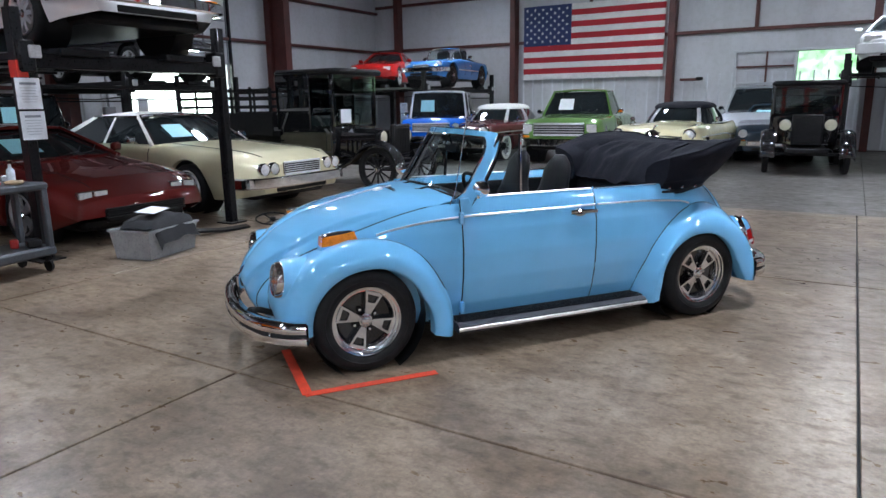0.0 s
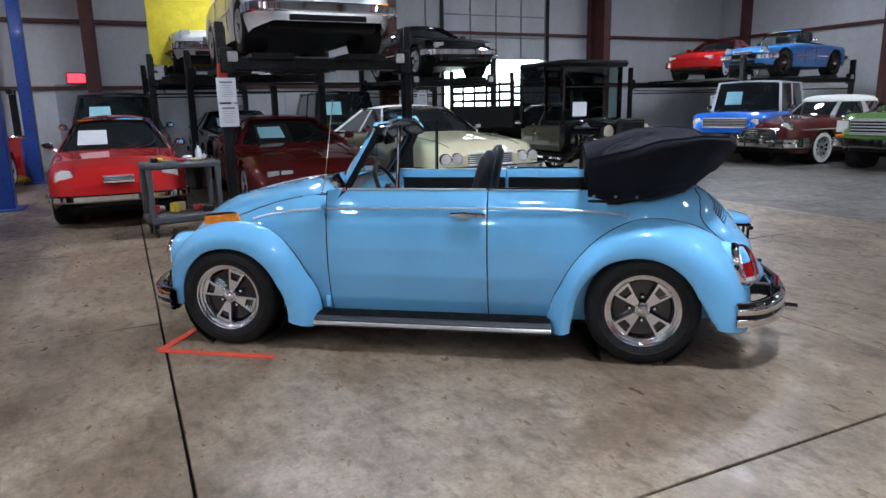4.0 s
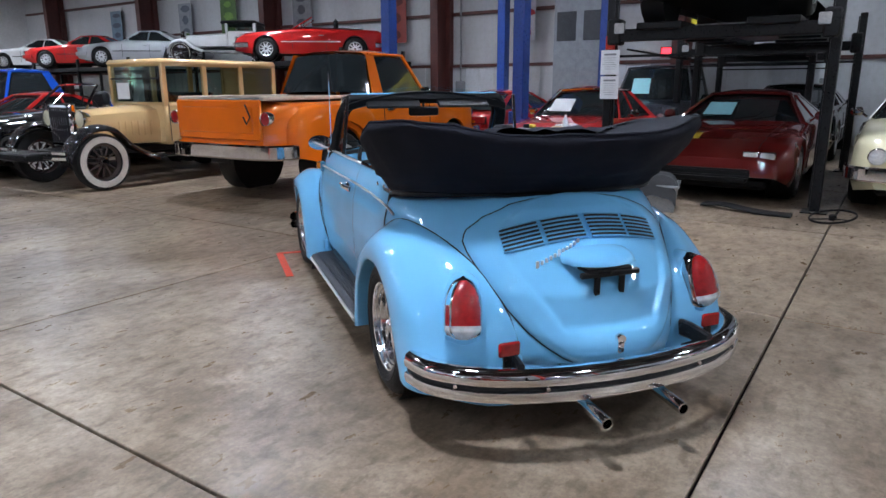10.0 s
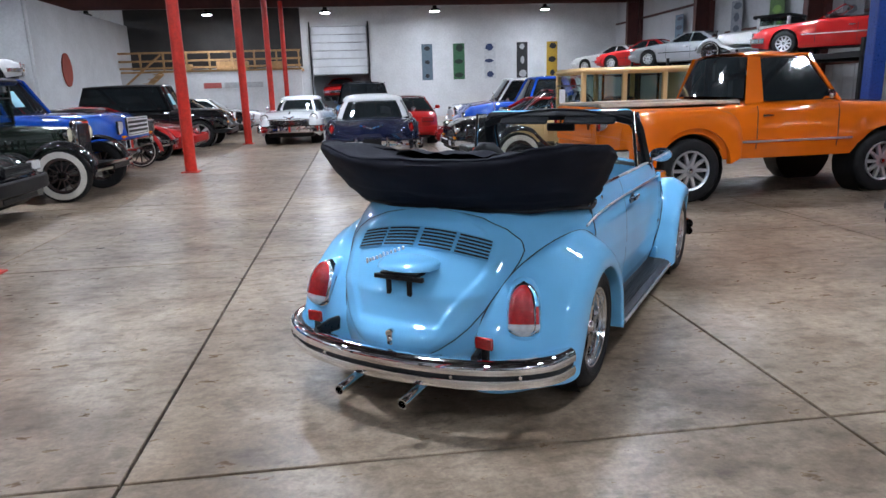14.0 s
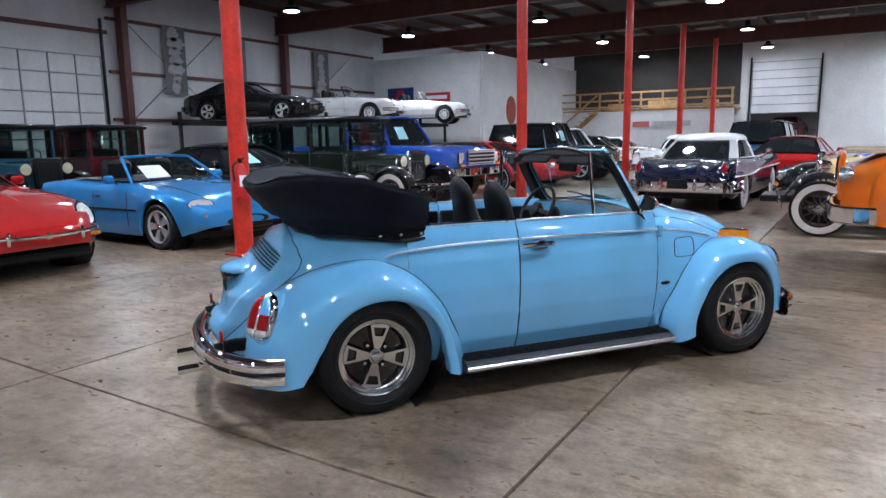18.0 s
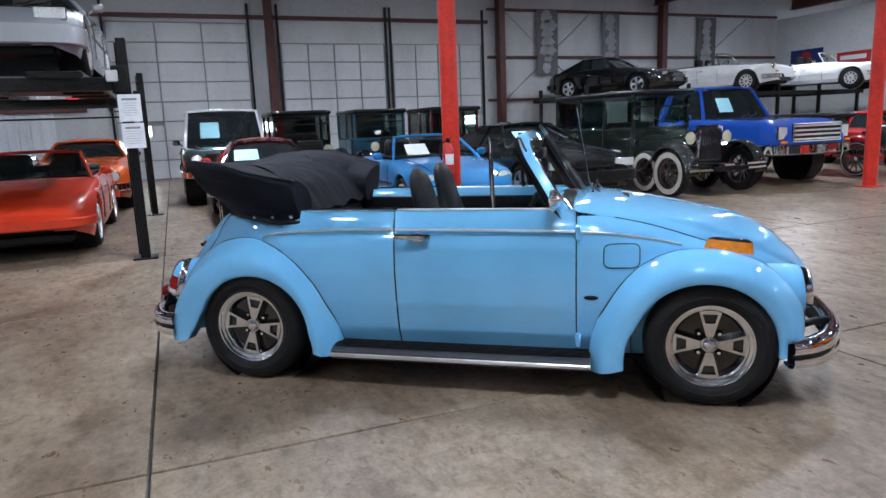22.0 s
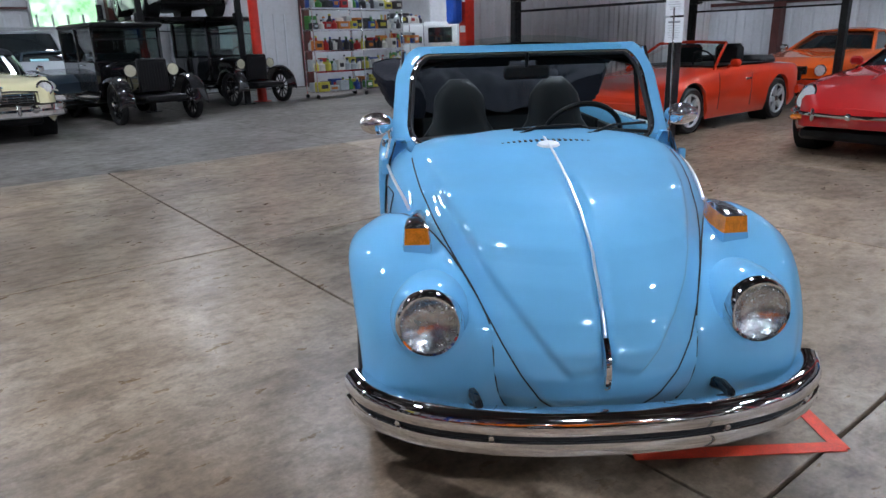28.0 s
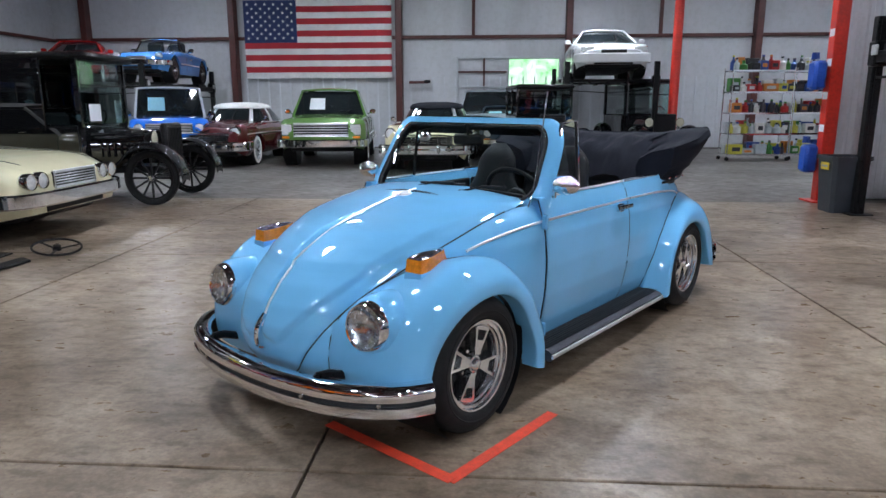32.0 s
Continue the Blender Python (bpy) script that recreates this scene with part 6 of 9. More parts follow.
def car(label, col, m, L, W, top, axf, axr, R=0.33, sill=0.2, cab=None, style="hard", roofm=None, lamps=(), tails=(), grille=None, bump="chrome", ww=0, rim="modern", tw=0.2, card=0, bar=None, category="car", name="parked_car", lower=None, doors=(), group="parked vehicles", trim=None, oval=None):
    t = thing(name, label, category, m, group)
    half = L / 2
    ra = R + 0.055
    n = 70
    rows = []
    belt_mid = None

    def side_w(x):
        if oval and x > 0:
            d = max(0.0, (x - (half - oval[1])) / oval[1])
            return W / 2 * (oval[0] + (1 - oval[0]) * max(0.0, 1 - d ** 2.6) ** 0.5)
        d = max(0.0, (abs(x) - (half - 0.50)) / 0.50)
        return W / 2 * (1 - 0.05 * (abs(x) / half) ** 3 - 0.21 * d ** 2.4)

    def low(x):
        d = max(0.0, (abs(x) - (half - 0.5)) / 0.5)
        b = sill + (0.16 if oval else 0.09) * d
        for ax in (axf, axr):
            if abs(x - ax) < ra:
                b = max(b, R + math.sqrt(ra * ra - (x - ax) ** 2))
        return b

    for k in range(n + 1):
        x = -half * math.cos(math.pi * (0.18 * k / n + 0.82 * (k / n)) ** 1.0)
        x = -half + L * (k / n) if 4 < k < n - 4 else x
        tz, w, b = soft(top, x), side_w(x), low(x)
        zz = [b, max(b, sill + 0.13), max(b + 0.01, 0.62 * tz), max(b + 0.02, tz - 0.13), max(b + 0.03, tz - 0.055), max(b + 0.035, tz - 0.018), tz, tz + 0.012, tz + 0.015]
        ww_ = [0.94, 0.985, 1.0, 0.985, 0.955, 0.90, 0.72, 0.36, 0.0]
        sec = [(x, w * q, z) for q, z in zip(ww_, zz)]
        rows.append(sec + [(a, -bb, c) for a, bb, c in sec[-2::-1]])
    g = Geo().grid(rows)
    for r in (rows[0], rows[-1]):
        g.add(r, [tuple(range(len(r)))])
    part("body", g, col, t, sharp=40)
    if lower is not None:
        for s in (-1, 1):
            part("rocker_panel", Geo().grid([[(x, s * (side_w(x) + 0.004), z) for x in [axr + ra + (axf - axr - 2 * ra) * k / 10 for k in range(11)]] for z in (sill + 0.02, sill + 0.13)]), lower, t)
    part("underbody", Geo().box((0, 0, sill + 0.06), (L * 0.92, W * 0.72, 0.14), 0.04), BLACKP, t)
    for ax in (axf, axr):
        for s in (-1, 1):
            add_wheel(t, ax, s * (W / 2 - tw / 2 - 0.015), R, tw, rim, ww)
            part("wheel_well", Geo().lathe([(0.02, s * (W / 2 - tw - 0.12)), (ra + 0.01, s * (W / 2 - tw - 0.12)), (ra, s * (W / 2 - 0.06))], (ax, 0, R), "y", 20), BLACKP, t)
    if cab:
        xa, xb, xc, xd, zb, zr, wr = cab
        wb = W / 2 * 0.90
        rm = roofm or col
        Y = lambda z: wb + (wr - wb) * (z - zb) / (zr - zb)
        bow = lambda q: 0.07 * (1 - q * q)
        wsn = [-1 + 2 * k / 10 for k in range(11)]
        gl = part("windscreen", Geo().grid([[(xa + (xb - xa) * f + bow(q) * (1 - 0.4 * f), q * (wb + (wr - wb) * f) * 0.96, zb - 0.02 + (zr - 0.03 - zb) * f + 0.02 * (1 - q * q)) for q in wsn] for f in (0, 0.33, 0.66, 1.0)]), DGLASS if style != "conv" else GLASS, t)
        frame = [(xa, s_ * wb * 0.97, zb - 0.02) for s_ in (1,)] + [(xa + (xb - xa) * f, (wb + (wr - wb) * f) * 0.97, zb + (zr - zb) * f) for f in (0.5, 0.97)]
        top_e = [(xb + bow(q) * 0.6, q * wr * 0.96, zr - 0.01 + 0.02 * (1 - q * q)) for q in [1 - 2 * k / 10 for k in range(11)]]
        fr = part("windscreen_frame", Geo().tube(frame + top_e + [(a, -b, c) for a, b, c in frame[::-1]], 0.022, 6), CHROME if trim == "chrome" else (col if style == "conv" else rm), t)
        if card:
            cm = CARDB if card == 1 else PAPER
            f = 0.5
            part("window_card", Geo().add([(xa + (xb - xa) * ff + bow(0.45) * 0.8 + 0.02, y, zb - 0.02 + (zr - zb) * ff + 0.012) for ff, y in ((0.22, -0.48), (0.22, -0.10), (0.68, -0.10), (0.68, -0.46))], [(0, 1, 2, 3)]), cm, t, "printed sheet inside the windscreen")
        if style in ("hard", "soft", "pickup"):
            rows = []
            for k in range(13):
                f = k / 12
                x = xb + (xc - xb) * f
                rows.append([(x + bow(q) * 0.6 * (1 - f) - bow(q) * 0.4 * f, q * wr * 1.03, zr + 0.045 * math.sin(math.pi * min(1, max(0, f))) * 0.6 + 0.035 * (1 - q * q) - 0.035 * abs(q) ** 6) for q in wsn])
            part("roof", Geo().grid(rows).grid([[(a, b, c - 0.03) for a, b, c in r] for r in rows], flip=True), rm, t)
            part("rear_window", Geo().grid([[(xd + (xc - xd) * f - bow(q) * (1 - 0.4 * f), q * (wb + (wr - wb) * f) * 0.94, zb + (zr - 0.03 - zb) * f + 0.02 * (1 - q * q)) for q in wsn] for f in (0.08, 0.5, 1.0)]), DGLASS, t)
            cp = 0.14 if style != "soft" else 0.45
            xm = (xb + xc) / 2 if style != "pickup" else None
            for s in (-1, 1):
                P = lambda x, z, o=0.0: (x, s * (Y(z) * 0.985 + o), z)
                zt = zr - 0.035
                part("side_window", Geo().add([P(xa - 0.06, zb), P(xb - 0.05, zt), P(xc + 0.02, zt), P(xd + 0.12, zb)], [(0, 1, 2, 3)]), DGLASS, t)
                part("roof_pillar", Geo().strip([P(xa, zb - 0.03, 0.004), P(xb, zr - 0.01, 0.004)], 0.055, 0.03, (1, 0, 0)), rm, t)
                part("rear_pillar", Geo().add([P(xd, zb - 0.03, 0.006), P(xd + cp + 0.12, zb - 0.03, 0.006), P(xc + cp, zr, 0.006), P(xc - 0.03, zr, 0.006)], [(0, 1, 2, 3)]), rm, t)
                if xm is not None:
                    part("door_pillar", Geo().strip([P(xm + 0.02, zb, 0.006), P(xm, zr - 0.01, 0.006)], 0.045, 0.02, (1, 0, 0)), rm, t)
                part("roof_rail", Geo().strip([P(xb, zr - 0.015, 0.012), P(xc, zr - 0.015, 0.012)], 0.03, 0.03, (0, 0, 1)), CHROME if trim == "chrome" else rm, t)
        else:
            part("cockpit", Geo().grid([[(x, q * wb * 0.93, soft(top, x) + 0.019 - 0.10 * (1 - q * q) * 0) for q in wsn] for x in [xa - 0.10 + (xd - xa + 0.10) * k / 10 for k in range(11)]]), VINYL, t, "dark open cockpit")
            for s in (-1, 1):
                st = part("seat", Geo().box(((xb + xd) / 2 + 0.05, s * wb * 0.45, zb + 0.10), (0.14, 0.46, 0.44), 0.06), VINYL, t)
            part("steering_wheel", Geo().tube([((xa - 0.38) + 0.08 * math.cos(a), wb * 0.45 + 0.18 * math.sin(a), zb + 0.08 + 0.16 * math.cos(a)) for a in (math.tau * k / 20 for k in range(20))], 0.013, 6, True), BLACKP, t)
            if roofm:
                part("folded_hood", Geo().box((xd - 0.05, 0, zb + 0.05), (0.42, wb * 1.8, 0.16), 0.06), roofm, t)
        mx = xa - 0.28
        for s in (-1, 1):
            part("door_mirror", Geo().box((mx, s * (W / 2 + 0.06), zb + 0.07), (0.09, 0.15, 0.11), 0.03).tube([(mx, s * (W / 2 - 0.06), zb), (mx, s * (W / 2 + 0.02), zb + 0.06)], 0.016, 6), CHROME if bump == "chrome" else col, t)
        for xx in doors or (xa - 0.02, (xb + xc) / 2 - 0.05):
            for s in (-1, 1):
                part("door_gap", Geo().tube([(xx, s * (side_w(xx) * q + 0.002), z) for q, z in ((0.985, sill + 0.12), (1.0, 0.62 * zb), (0.985, zb - 0.13), (0.955, zb - 0.055))], 0.006, 5), SEAM, t)
        for s in (-1, 1):
            xx = (doors or (0, (xb + xc) / 2 - 0.05))[-1] + 0.13
            part("door_handle", Geo().box((xx, s * (side_w(xx) + 0.008), zb - 0.17), (0.15, 0.025, 0.028), 0.008), CHROME, t)
    if cab and lamps:
        for s in (-1, 1):
            yb = W * 0.33
            part("bonnet_gap", Geo().tube([(x, s * yb * (1 - 0.10 * k / 12), soft(top, x) + 0.011) for k, x in ((k, xa + 0.10 + (half - 0.16 - xa - 0.10) * k / 12) for k in range(13))], 0.0045, 5), SEAM, t)
            part("wiper", Geo().tube([(xa + 0.10, s * 0.10 + 0.10, zb + 0.02), (xa + 0.06, s * 0.10 + 0.34, zb + 0.06), (xa - 0.02, s * 0.10 + 0.42, zb + 0.12)], 0.008, 5), BLACKP, t)
            lx, ly, lz, ls = lamps[0]
            if lz > 0.55 and not oval:
                part("turn_signal", Geo().box((half + 0.005, s * min(ly + 0.02, W * 0.40), lz - 0.165), (0.05, 0.16, 0.05), 0.012), AMBER, t)
            part("side_moulding", Geo().strip([(x, s * (side_w(x) + 0.003), 0.60 * zb) for x in [axr + ra + 0.06 + (axf - axr - 2 * ra - 0.12) * k / 6 for k in range(7)]], 0.026, 0.012, (0, 0, 1)), BRIGHT if bump == "chrome" else BLACKP, t)
        part("lower_intake", Geo().box((half - 0.02, 0, sill + 0.13), (0.06, W * 0.52, 0.09), 0.02), BLACKP, t)
        part("plate_holder", Geo().box((-half - 0.012, 0, 0.55), (0.03, 0.34, 0.16), 0.01), BLACKM, t)
        part("rear_view_mirror", Geo().box((xb + 0.02, 0, zr - 0.09), (0.03, 0.22, 0.06), 0.012), BLACKP, t)
    for i, (x, y, z, sz) in enumerate(lamps):
        hgt = sz[1] / 2 if isinstance(sz, tuple) else sz
        x = half + 0.01
        while x > half - 0.6 and (soft(top, x) < z + 0.35 * hgt or (oval and side_w(x) < y + (sz[0] / 2 if isinstance(sz, tuple) else sz) * 0.8)):
            x -= 0.02
        for s in (-1, 1):
            lamp_unit(t, "headlamp", (x, s * y, z), sz, CLEARL, 1)
    for x, y, z, sz in tails:
        x = -half - 0.01
        for s in (-1, 1):
            lamp_unit(t, "tail_lamp", (x, s * y, z), sz, REDL, -1)
    if grille:
        zc, gw, gh, bars, gm, gx = grille
        gx = half
        gr = part("grille", Geo().box((gx, 0, zc), (0.05, gw, gh), 0.015), BLACKP, t)
        for k in range(bars):
            part("grille_bar", Geo().box((gx + 0.028, 0, zc - gh / 2 + gh * (k + 0.5) / bars), (0.012, gw * 0.97, gh / bars * 0.4), 0.003), gm, gr)
        part("grille_surround", Geo().tube([(gx + 0.026, y, z) for y, z in ((-gw / 2, zc - gh / 2), (gw / 2, zc - gh / 2), (gw / 2, zc + gh / 2), (-gw / 2, zc + gh / 2))], 0.012, 6, True), gm, gr)
    if bump:
        for e, sg in ((half, 1), (-half, -1)):
            z, hh = (bar or (0.46, 0.13))
            pts = [(sg * (half - 0.40), W / 2 * 1.0, z), (sg * (half - 0.10), W / 2 * 0.95, z), (sg * (half + 0.05), W / 2 * 0.70, z), (sg * (half + 0.075), 0, z), (sg * (half + 0.05), -W / 2 * 0.70, z), (sg * (half - 0.10), -W / 2 * 0.95, z), (sg * (half - 0.40), -W / 2 * 1.0, z)]
            part("front_bumper" if sg > 0 else "rear_bumper", Geo().strip(spline(pts, 25), hh, 0.06, (0, 0, 1)), CHROME if bump == "chrome" else col if bump == "body" else BLACKP, t)
    return t


GREENP, MAROON, CREAM, YELLOWC, ORANGE = paint("light_metallic_green", (0.115, 0.225, 0.060), 0.2), paint("deep_maroon", (0.085, 0.010, 0.012)), paint("pale_cream", (0.72, 0.66, 0.44)), paint("butter_yellow", (0.74, 0.68, 0.42)), paint("bright_orange", (0.78, 0.150, 0.004))
REDC, DRED, BLACKC, WHITEC, BRONB, MIATA, NAVY, SILVER, DGREEN, MGBLUE, HOTBLUE, TAN, REDRX = paint("bright_red", (0.42, 0.012, 0.012)), paint("dark_candy_red", (0.14, 0.012, 0.010), 0.2), paint("gloss_black", (0.004, 0.004, 0.005)), paint("gloss_white", (0.78, 0.79, 0.80)), paint("vivid_blue", (0.010, 0.16, 0.72)), paint("metallic_sky_blue", (0.025, 0.235, 0.55), 0.35), paint("midnight_navy", (0.004, 0.007, 0.028)), paint("silver_grey", (0.42, 0.44, 0.47), 0.5), paint("dark_bottle_green", (0.012, 0.020, 0.014)), paint("mid_blue", (0.035, 0.16, 0.42)), paint("cobalt_blue", (0.008, 0.070, 0.40)), paint("buff_tan", (0.62, 0.42, 0.20)), paint("orange_red", (0.62, 0.040, 0.012))
WTOP = varied("white_canvas_top", (0.72, 0.71, 0.68), 0.7, 0, 0, 4, 0.06, 0.2)


def at(x, y, h, z=0.0):
    return pose(x, y, z, 0, 0, h)


COUPE = lambda L, hz, dz, nz: [(-L / 2, dz - 0.16), (-L / 2 + 0.15, dz - 0.02), (-L / 2 + 0.7, dz), (-0.3, dz + 0.03), (0.5, hz + 0.03), (L / 2 - 0.9, hz - 0.05), (L / 2 - 0.18, nz), (L / 2, nz - 0.16)]

# west side, nose to the east
car("cream hardtop coupe with white roof and chrome bumpers", CREAM, at(-7.40, 2.95, 0), 5.55, 2.0, [(-2.78, 0.68), (-2.5, 0.84), (-1.4, 0.92), (0.0, 0.96), (0.8, 0.95), (2.2, 0.86), (2.62, 0.80), (2.78, 0.66)], 1.52, -1.58, 0.35, 0.22, (0.72, 0.05, -1.05, -2.05, 0.95, 1.36, 0.62), roofm=WTOP,
    lamps=((2.72, 0.72, 0.64, 0.075), (2.72, 0.54, 0.64, 0.075)), tails=((-2.78, 0.6, 0.6, (0.3, 0.1)),), grille=(0.63, 0.72, 0.17, 6, BRIGHT, 2.76), ww=1, rim="disc", card=1, bar=(0.46, 0.15), trim="chrome")
car("dark candy red sports coupe parked under a lift", DRED, at(-7.15, 0.52, 0), 4.75, 1.84, [(-2.38, 0.70), (-2.1, 0.92), (-1.5, 0.93), (0.0, 0.92), (0.6, 0.90), (1.6, 0.78), (2.2, 0.66), (2.38, 0.50)], 1.42, -1.26, 0.33, 0.17, (0.70, -0.10, -0.95, -2.0, 0.89, 1.24, 0.52), lamps=((2.30, 0.66, 0.56, (0.15, 0.09)), (2.30, 0.48, 0.56, (0.15, 0.09))), tails=((-2.38, 0.6, 0.66, (0.4, 0.12)),), grille=(0.36, 1.0, 0.10, 2, BLACKP, 2.37), bump=None, card=1, oval=(0.80, 0.6))
car("bright red rounded sports coupe with chrome bumper", REDC, at(-7.25, -1.95, 0), 4.1, 1.62, [(-2.05, 0.62), (-1.8, 0.80), (-1.2, 0.88), (0.0, 0.88), (0.6, 0.88), (1.4, 0.80), (1.85, 0.70), (2.05, 0.50)], 1.26, -1.14, 0.31, 0.18, (0.55, 0.05, -0.55, -1.25, 0.87, 1.29, 0.48), lamps=((1.86, 0.60, 0.62, 0.095),), tails=((-2.0, 0.6, 0.6, (0.16, 0.1)),), grille=(0.60, 0.34, 0.07, 4, BRIGHT, 2.0), card=2, rim="disc", bar=(0.38, 0.09), trim="chrome", oval=(0.74, 0.75))
car("dark pickup with yellow front fenders and a sheet in its window", flat("dark_slate_paint", (0.02, 0.022, 0.03), 0.3), at(-11.2, -1.9, 0), 4.3, 1.8, [(-2.15, 0.9), (-1.5, 1.0), (0.0, 1.05), (0.6, 1.06), (1.6, 1.02), (2.0, 0.96), (2.15, 0.7)], 1.35, -1.2, 0.36, 0.3, (0.55, 0.35, -0.7, -0.8, 1.05, 1.72, 0.62), style="pickup", lamps=((2.10, 0.62, 0.75, 0.09),), grille=(0.75, 0.8, 0.26, 6, BRIGHT, 2.14), card=1, category="pickup truck", lower=YELLOW)
car("black open-top off-roader behind the cream coupe", BLACKC, at(-12.5, 3.1, 0), 3.9, 1.7, [(-1.95, 0.9), (-1.6, 1.05), (0.4, 1.08), (1.5, 1.05), (1.9, 1.0), (1.95, 0.7)], 1.2, -1.2, 0.37, 0.4, (0.5, 0.35, -1.2, -1.6, 1.08, 1.74, 0.66), lamps=((1.94, 0.5, 0.86, 0.09),), grille=(0.86, 0.5, 0.25, 1, BLACKP, 1.95), card=1, bump="black", category="off-roader")
car("black muscle coupe behind the dark red coupe", BLACKC, at(-12.2, 0.55, 0), 4.7, 1.85, COUPE(4.7, 0.98, 0.98, 0.85), 1.4, -1.3, 0.34, 0.22, (0.6, -0.1, -0.9, -1.8, 0.97, 1.34, 0.56), lamps=((2.32, 0.62, 0.66, 0.08),), card=1)
car("red wedge sports car by the blue lift posts", REDC, at(-9.9, -4.75, 176), 4.4, 1.76, [(-2.2, 0.72), (-2.0, 0.88), (-1.2, 0.93), (0.0, 0.90), (0.6, 0.86), (1.6, 0.74), (2.0, 0.62), (2.2, 0.45)], 1.3, -1.15, 0.32, 0.17, (0.60, -0.15, -0.95, -2.0, 0.87, 1.22, 0.5), tails=((-2.21, 0.55, 0.72, (0.42, 0.12)),), bump="body", bar=(0.46, 0.22))

# orange step-side truck
_ot = car("bright orange lifted pickup truck with chrome rear bumper", ORANGE, at(-4.12, -4.42, 182.5), 4.85, 1.92, [(-2.42, 0.98), (-2.30, 1.18), (-0.60, 1.18), (-0.55, 1.22), (0.7, 1.24), (0.8, 1.20), (2.1, 1.14), (2.34, 1.06), (2.42, 0.72)], 1.45, -1.28, 0.40, 0.52, (0.78, 0.42, -0.40, -0.56, 1.22, 1.80, 0.66), style="pickup", lamps=((2.36, 0.68, 0.92, 0.09),), tails=((-2.30, 0.78, 1.0, 0.07),), grille=(0.92, 1.0, 0.26, 5, BRIGHT, 2.42), tw=0.26, bar=(0.62, 0.17), category="pickup truck", doors=(0.72, -0.42), rim="disc")
part("tailgate", Geo().box((-2.43, 0, 0.98), (0.05, 1.42, 0.46), 0.015).box((-2.45, 0, 0.98), (0.03, 1.20, 0.30), 0.01), ORANGE, _ot)
part("bed_floor", Geo().box((-1.48, 0, 1.205), (1.70, 1.30, 0.012)), BLACKP, _ot)
for s in (-1, 1):
    part("bed_rail", Geo().box((-1.48, s * 0.70, 1.225), (1.86, 0.07, 0.05), 0.012), flat("pale_rail_cap", (0.55, 0.45, 0.35)), _ot)
    rows = []
    for k in range(37):
        a = math.pi * k / 36
        c, q = math.cos(a), math.sin(a)
        ox, oz = -1.40 + 0.80 * math.copysign(abs(c) ** 0.45, c), 0.56 + 0.60 * q ** 0.45
        ix, iz = -1.28 + 0.50 * c, 0.47 + 0.46 * q
        mix = lambda f: (ox + (ix - ox) * f, oz + (iz - oz) * f)
        rows.append([(mix(f)[0], s * v, mix(f)[1]) for f, v in ((0, 0.70), (0, 0.86), (0.05, 0.93), (0.16, 0.985), (0.45, 1.0), (0.92, 1.0), (1.0, 0.995), (1.0, 0.90))])
    part("step_fender", Geo().grid(rows), ORANGE, _ot, sharp=60)
part("chrome_band", Geo().box((-0.585, 0, 1.20), (0.02, 1.62, 0.09), 0.005), CHROME, _ot)
part("tailgate_strap", Geo().tube([(-2.47, -0.50, 1.16), (-2.48, -0.58, 1.02), (-2.48, -0.52, 0.94), (-2.47, -0.46, 1.02)], 0.010, 6), BLACKP, _ot)

# east row, nose to the west
car("orange-red convertible sports car with dark folded hood", REDRX, at(7.25, 3.52, 180), 4.3, 1.70, [(-2.15, 0.66), (-1.9, 0.84), (-1.2, 0.87), (0.0, 0.87), (0.55, 0.86), (1.4, 0.76), (1.9, 0.68), (2.08, 0.60), (2.15, 0.50)], 1.25, -1.18, 0.315, 0.17, (0.62, 0.02, -0.5, -1.05, 0.85, 1.20, 0.58), style="conv", roofm=VINYL, lamps=(), tails=((-2.15, 0.5, 0.6, (0.4, 0.12)),), grille=(0.38, 0.9, 0.08, 2, BLACKP, 2.14), bump="body", bar=(0.42, 0.12), oval=(0.70, 0.7))
_et = car("red long-nosed sports coupe with chrome bumper and oval mouth", REDC, at(7.4, 0.37, 180), 4.4, 1.66, [(-2.2, 0.55), (-2.0, 0.74), (-1.2, 0.86), (-0.3, 0.88), (0.2, 0.89), (1.2, 0.82), (1.7, 0.73), (2.05, 0.62), (2.2, 0.52)], 1.38, -1.12, 0.33, 0.18, (0.18, -0.25, -0.70, -1.75, 0.87, 1.22, 0.44), ww=1, rim="wire", tw=0.17, card=1, bump=None, trim="chrome", oval=(0.44, 1.3))
part("mouth", Geo().lathe([(0.0, 0.0), (0.30, 0.004), (0.315, -0.01), (0.30, -0.05)], axis="x", n=36, m=Matrix.Translation((2.195, 0, 0.445)) @ Matrix.Diagonal((1, 1, 0.24, 1))), BLACKP, _et)
part("front_bumper", Geo().strip(spline([(1.70, 0.80, 0.475), (2.02, 0.66, 0.475), (2.20, 0.40, 0.47), (2.25, 0.15, 0.465), (2.255, 0, 0.465), (2.25, -0.15, 0.465), (2.20, -0.40, 0.47), (2.02, -0.66, 0.475), (1.70, -0.80, 0.475)], 33), 0.038, 0.045, (0, 0, 1)), CHROME, _et)
part("mouth_badge", Geo().lathe([(0, 0.02), (0.03, 0.016), (0.038, 0)], (2.27, 0, 0.465), "x", 16), CHROME, _et)
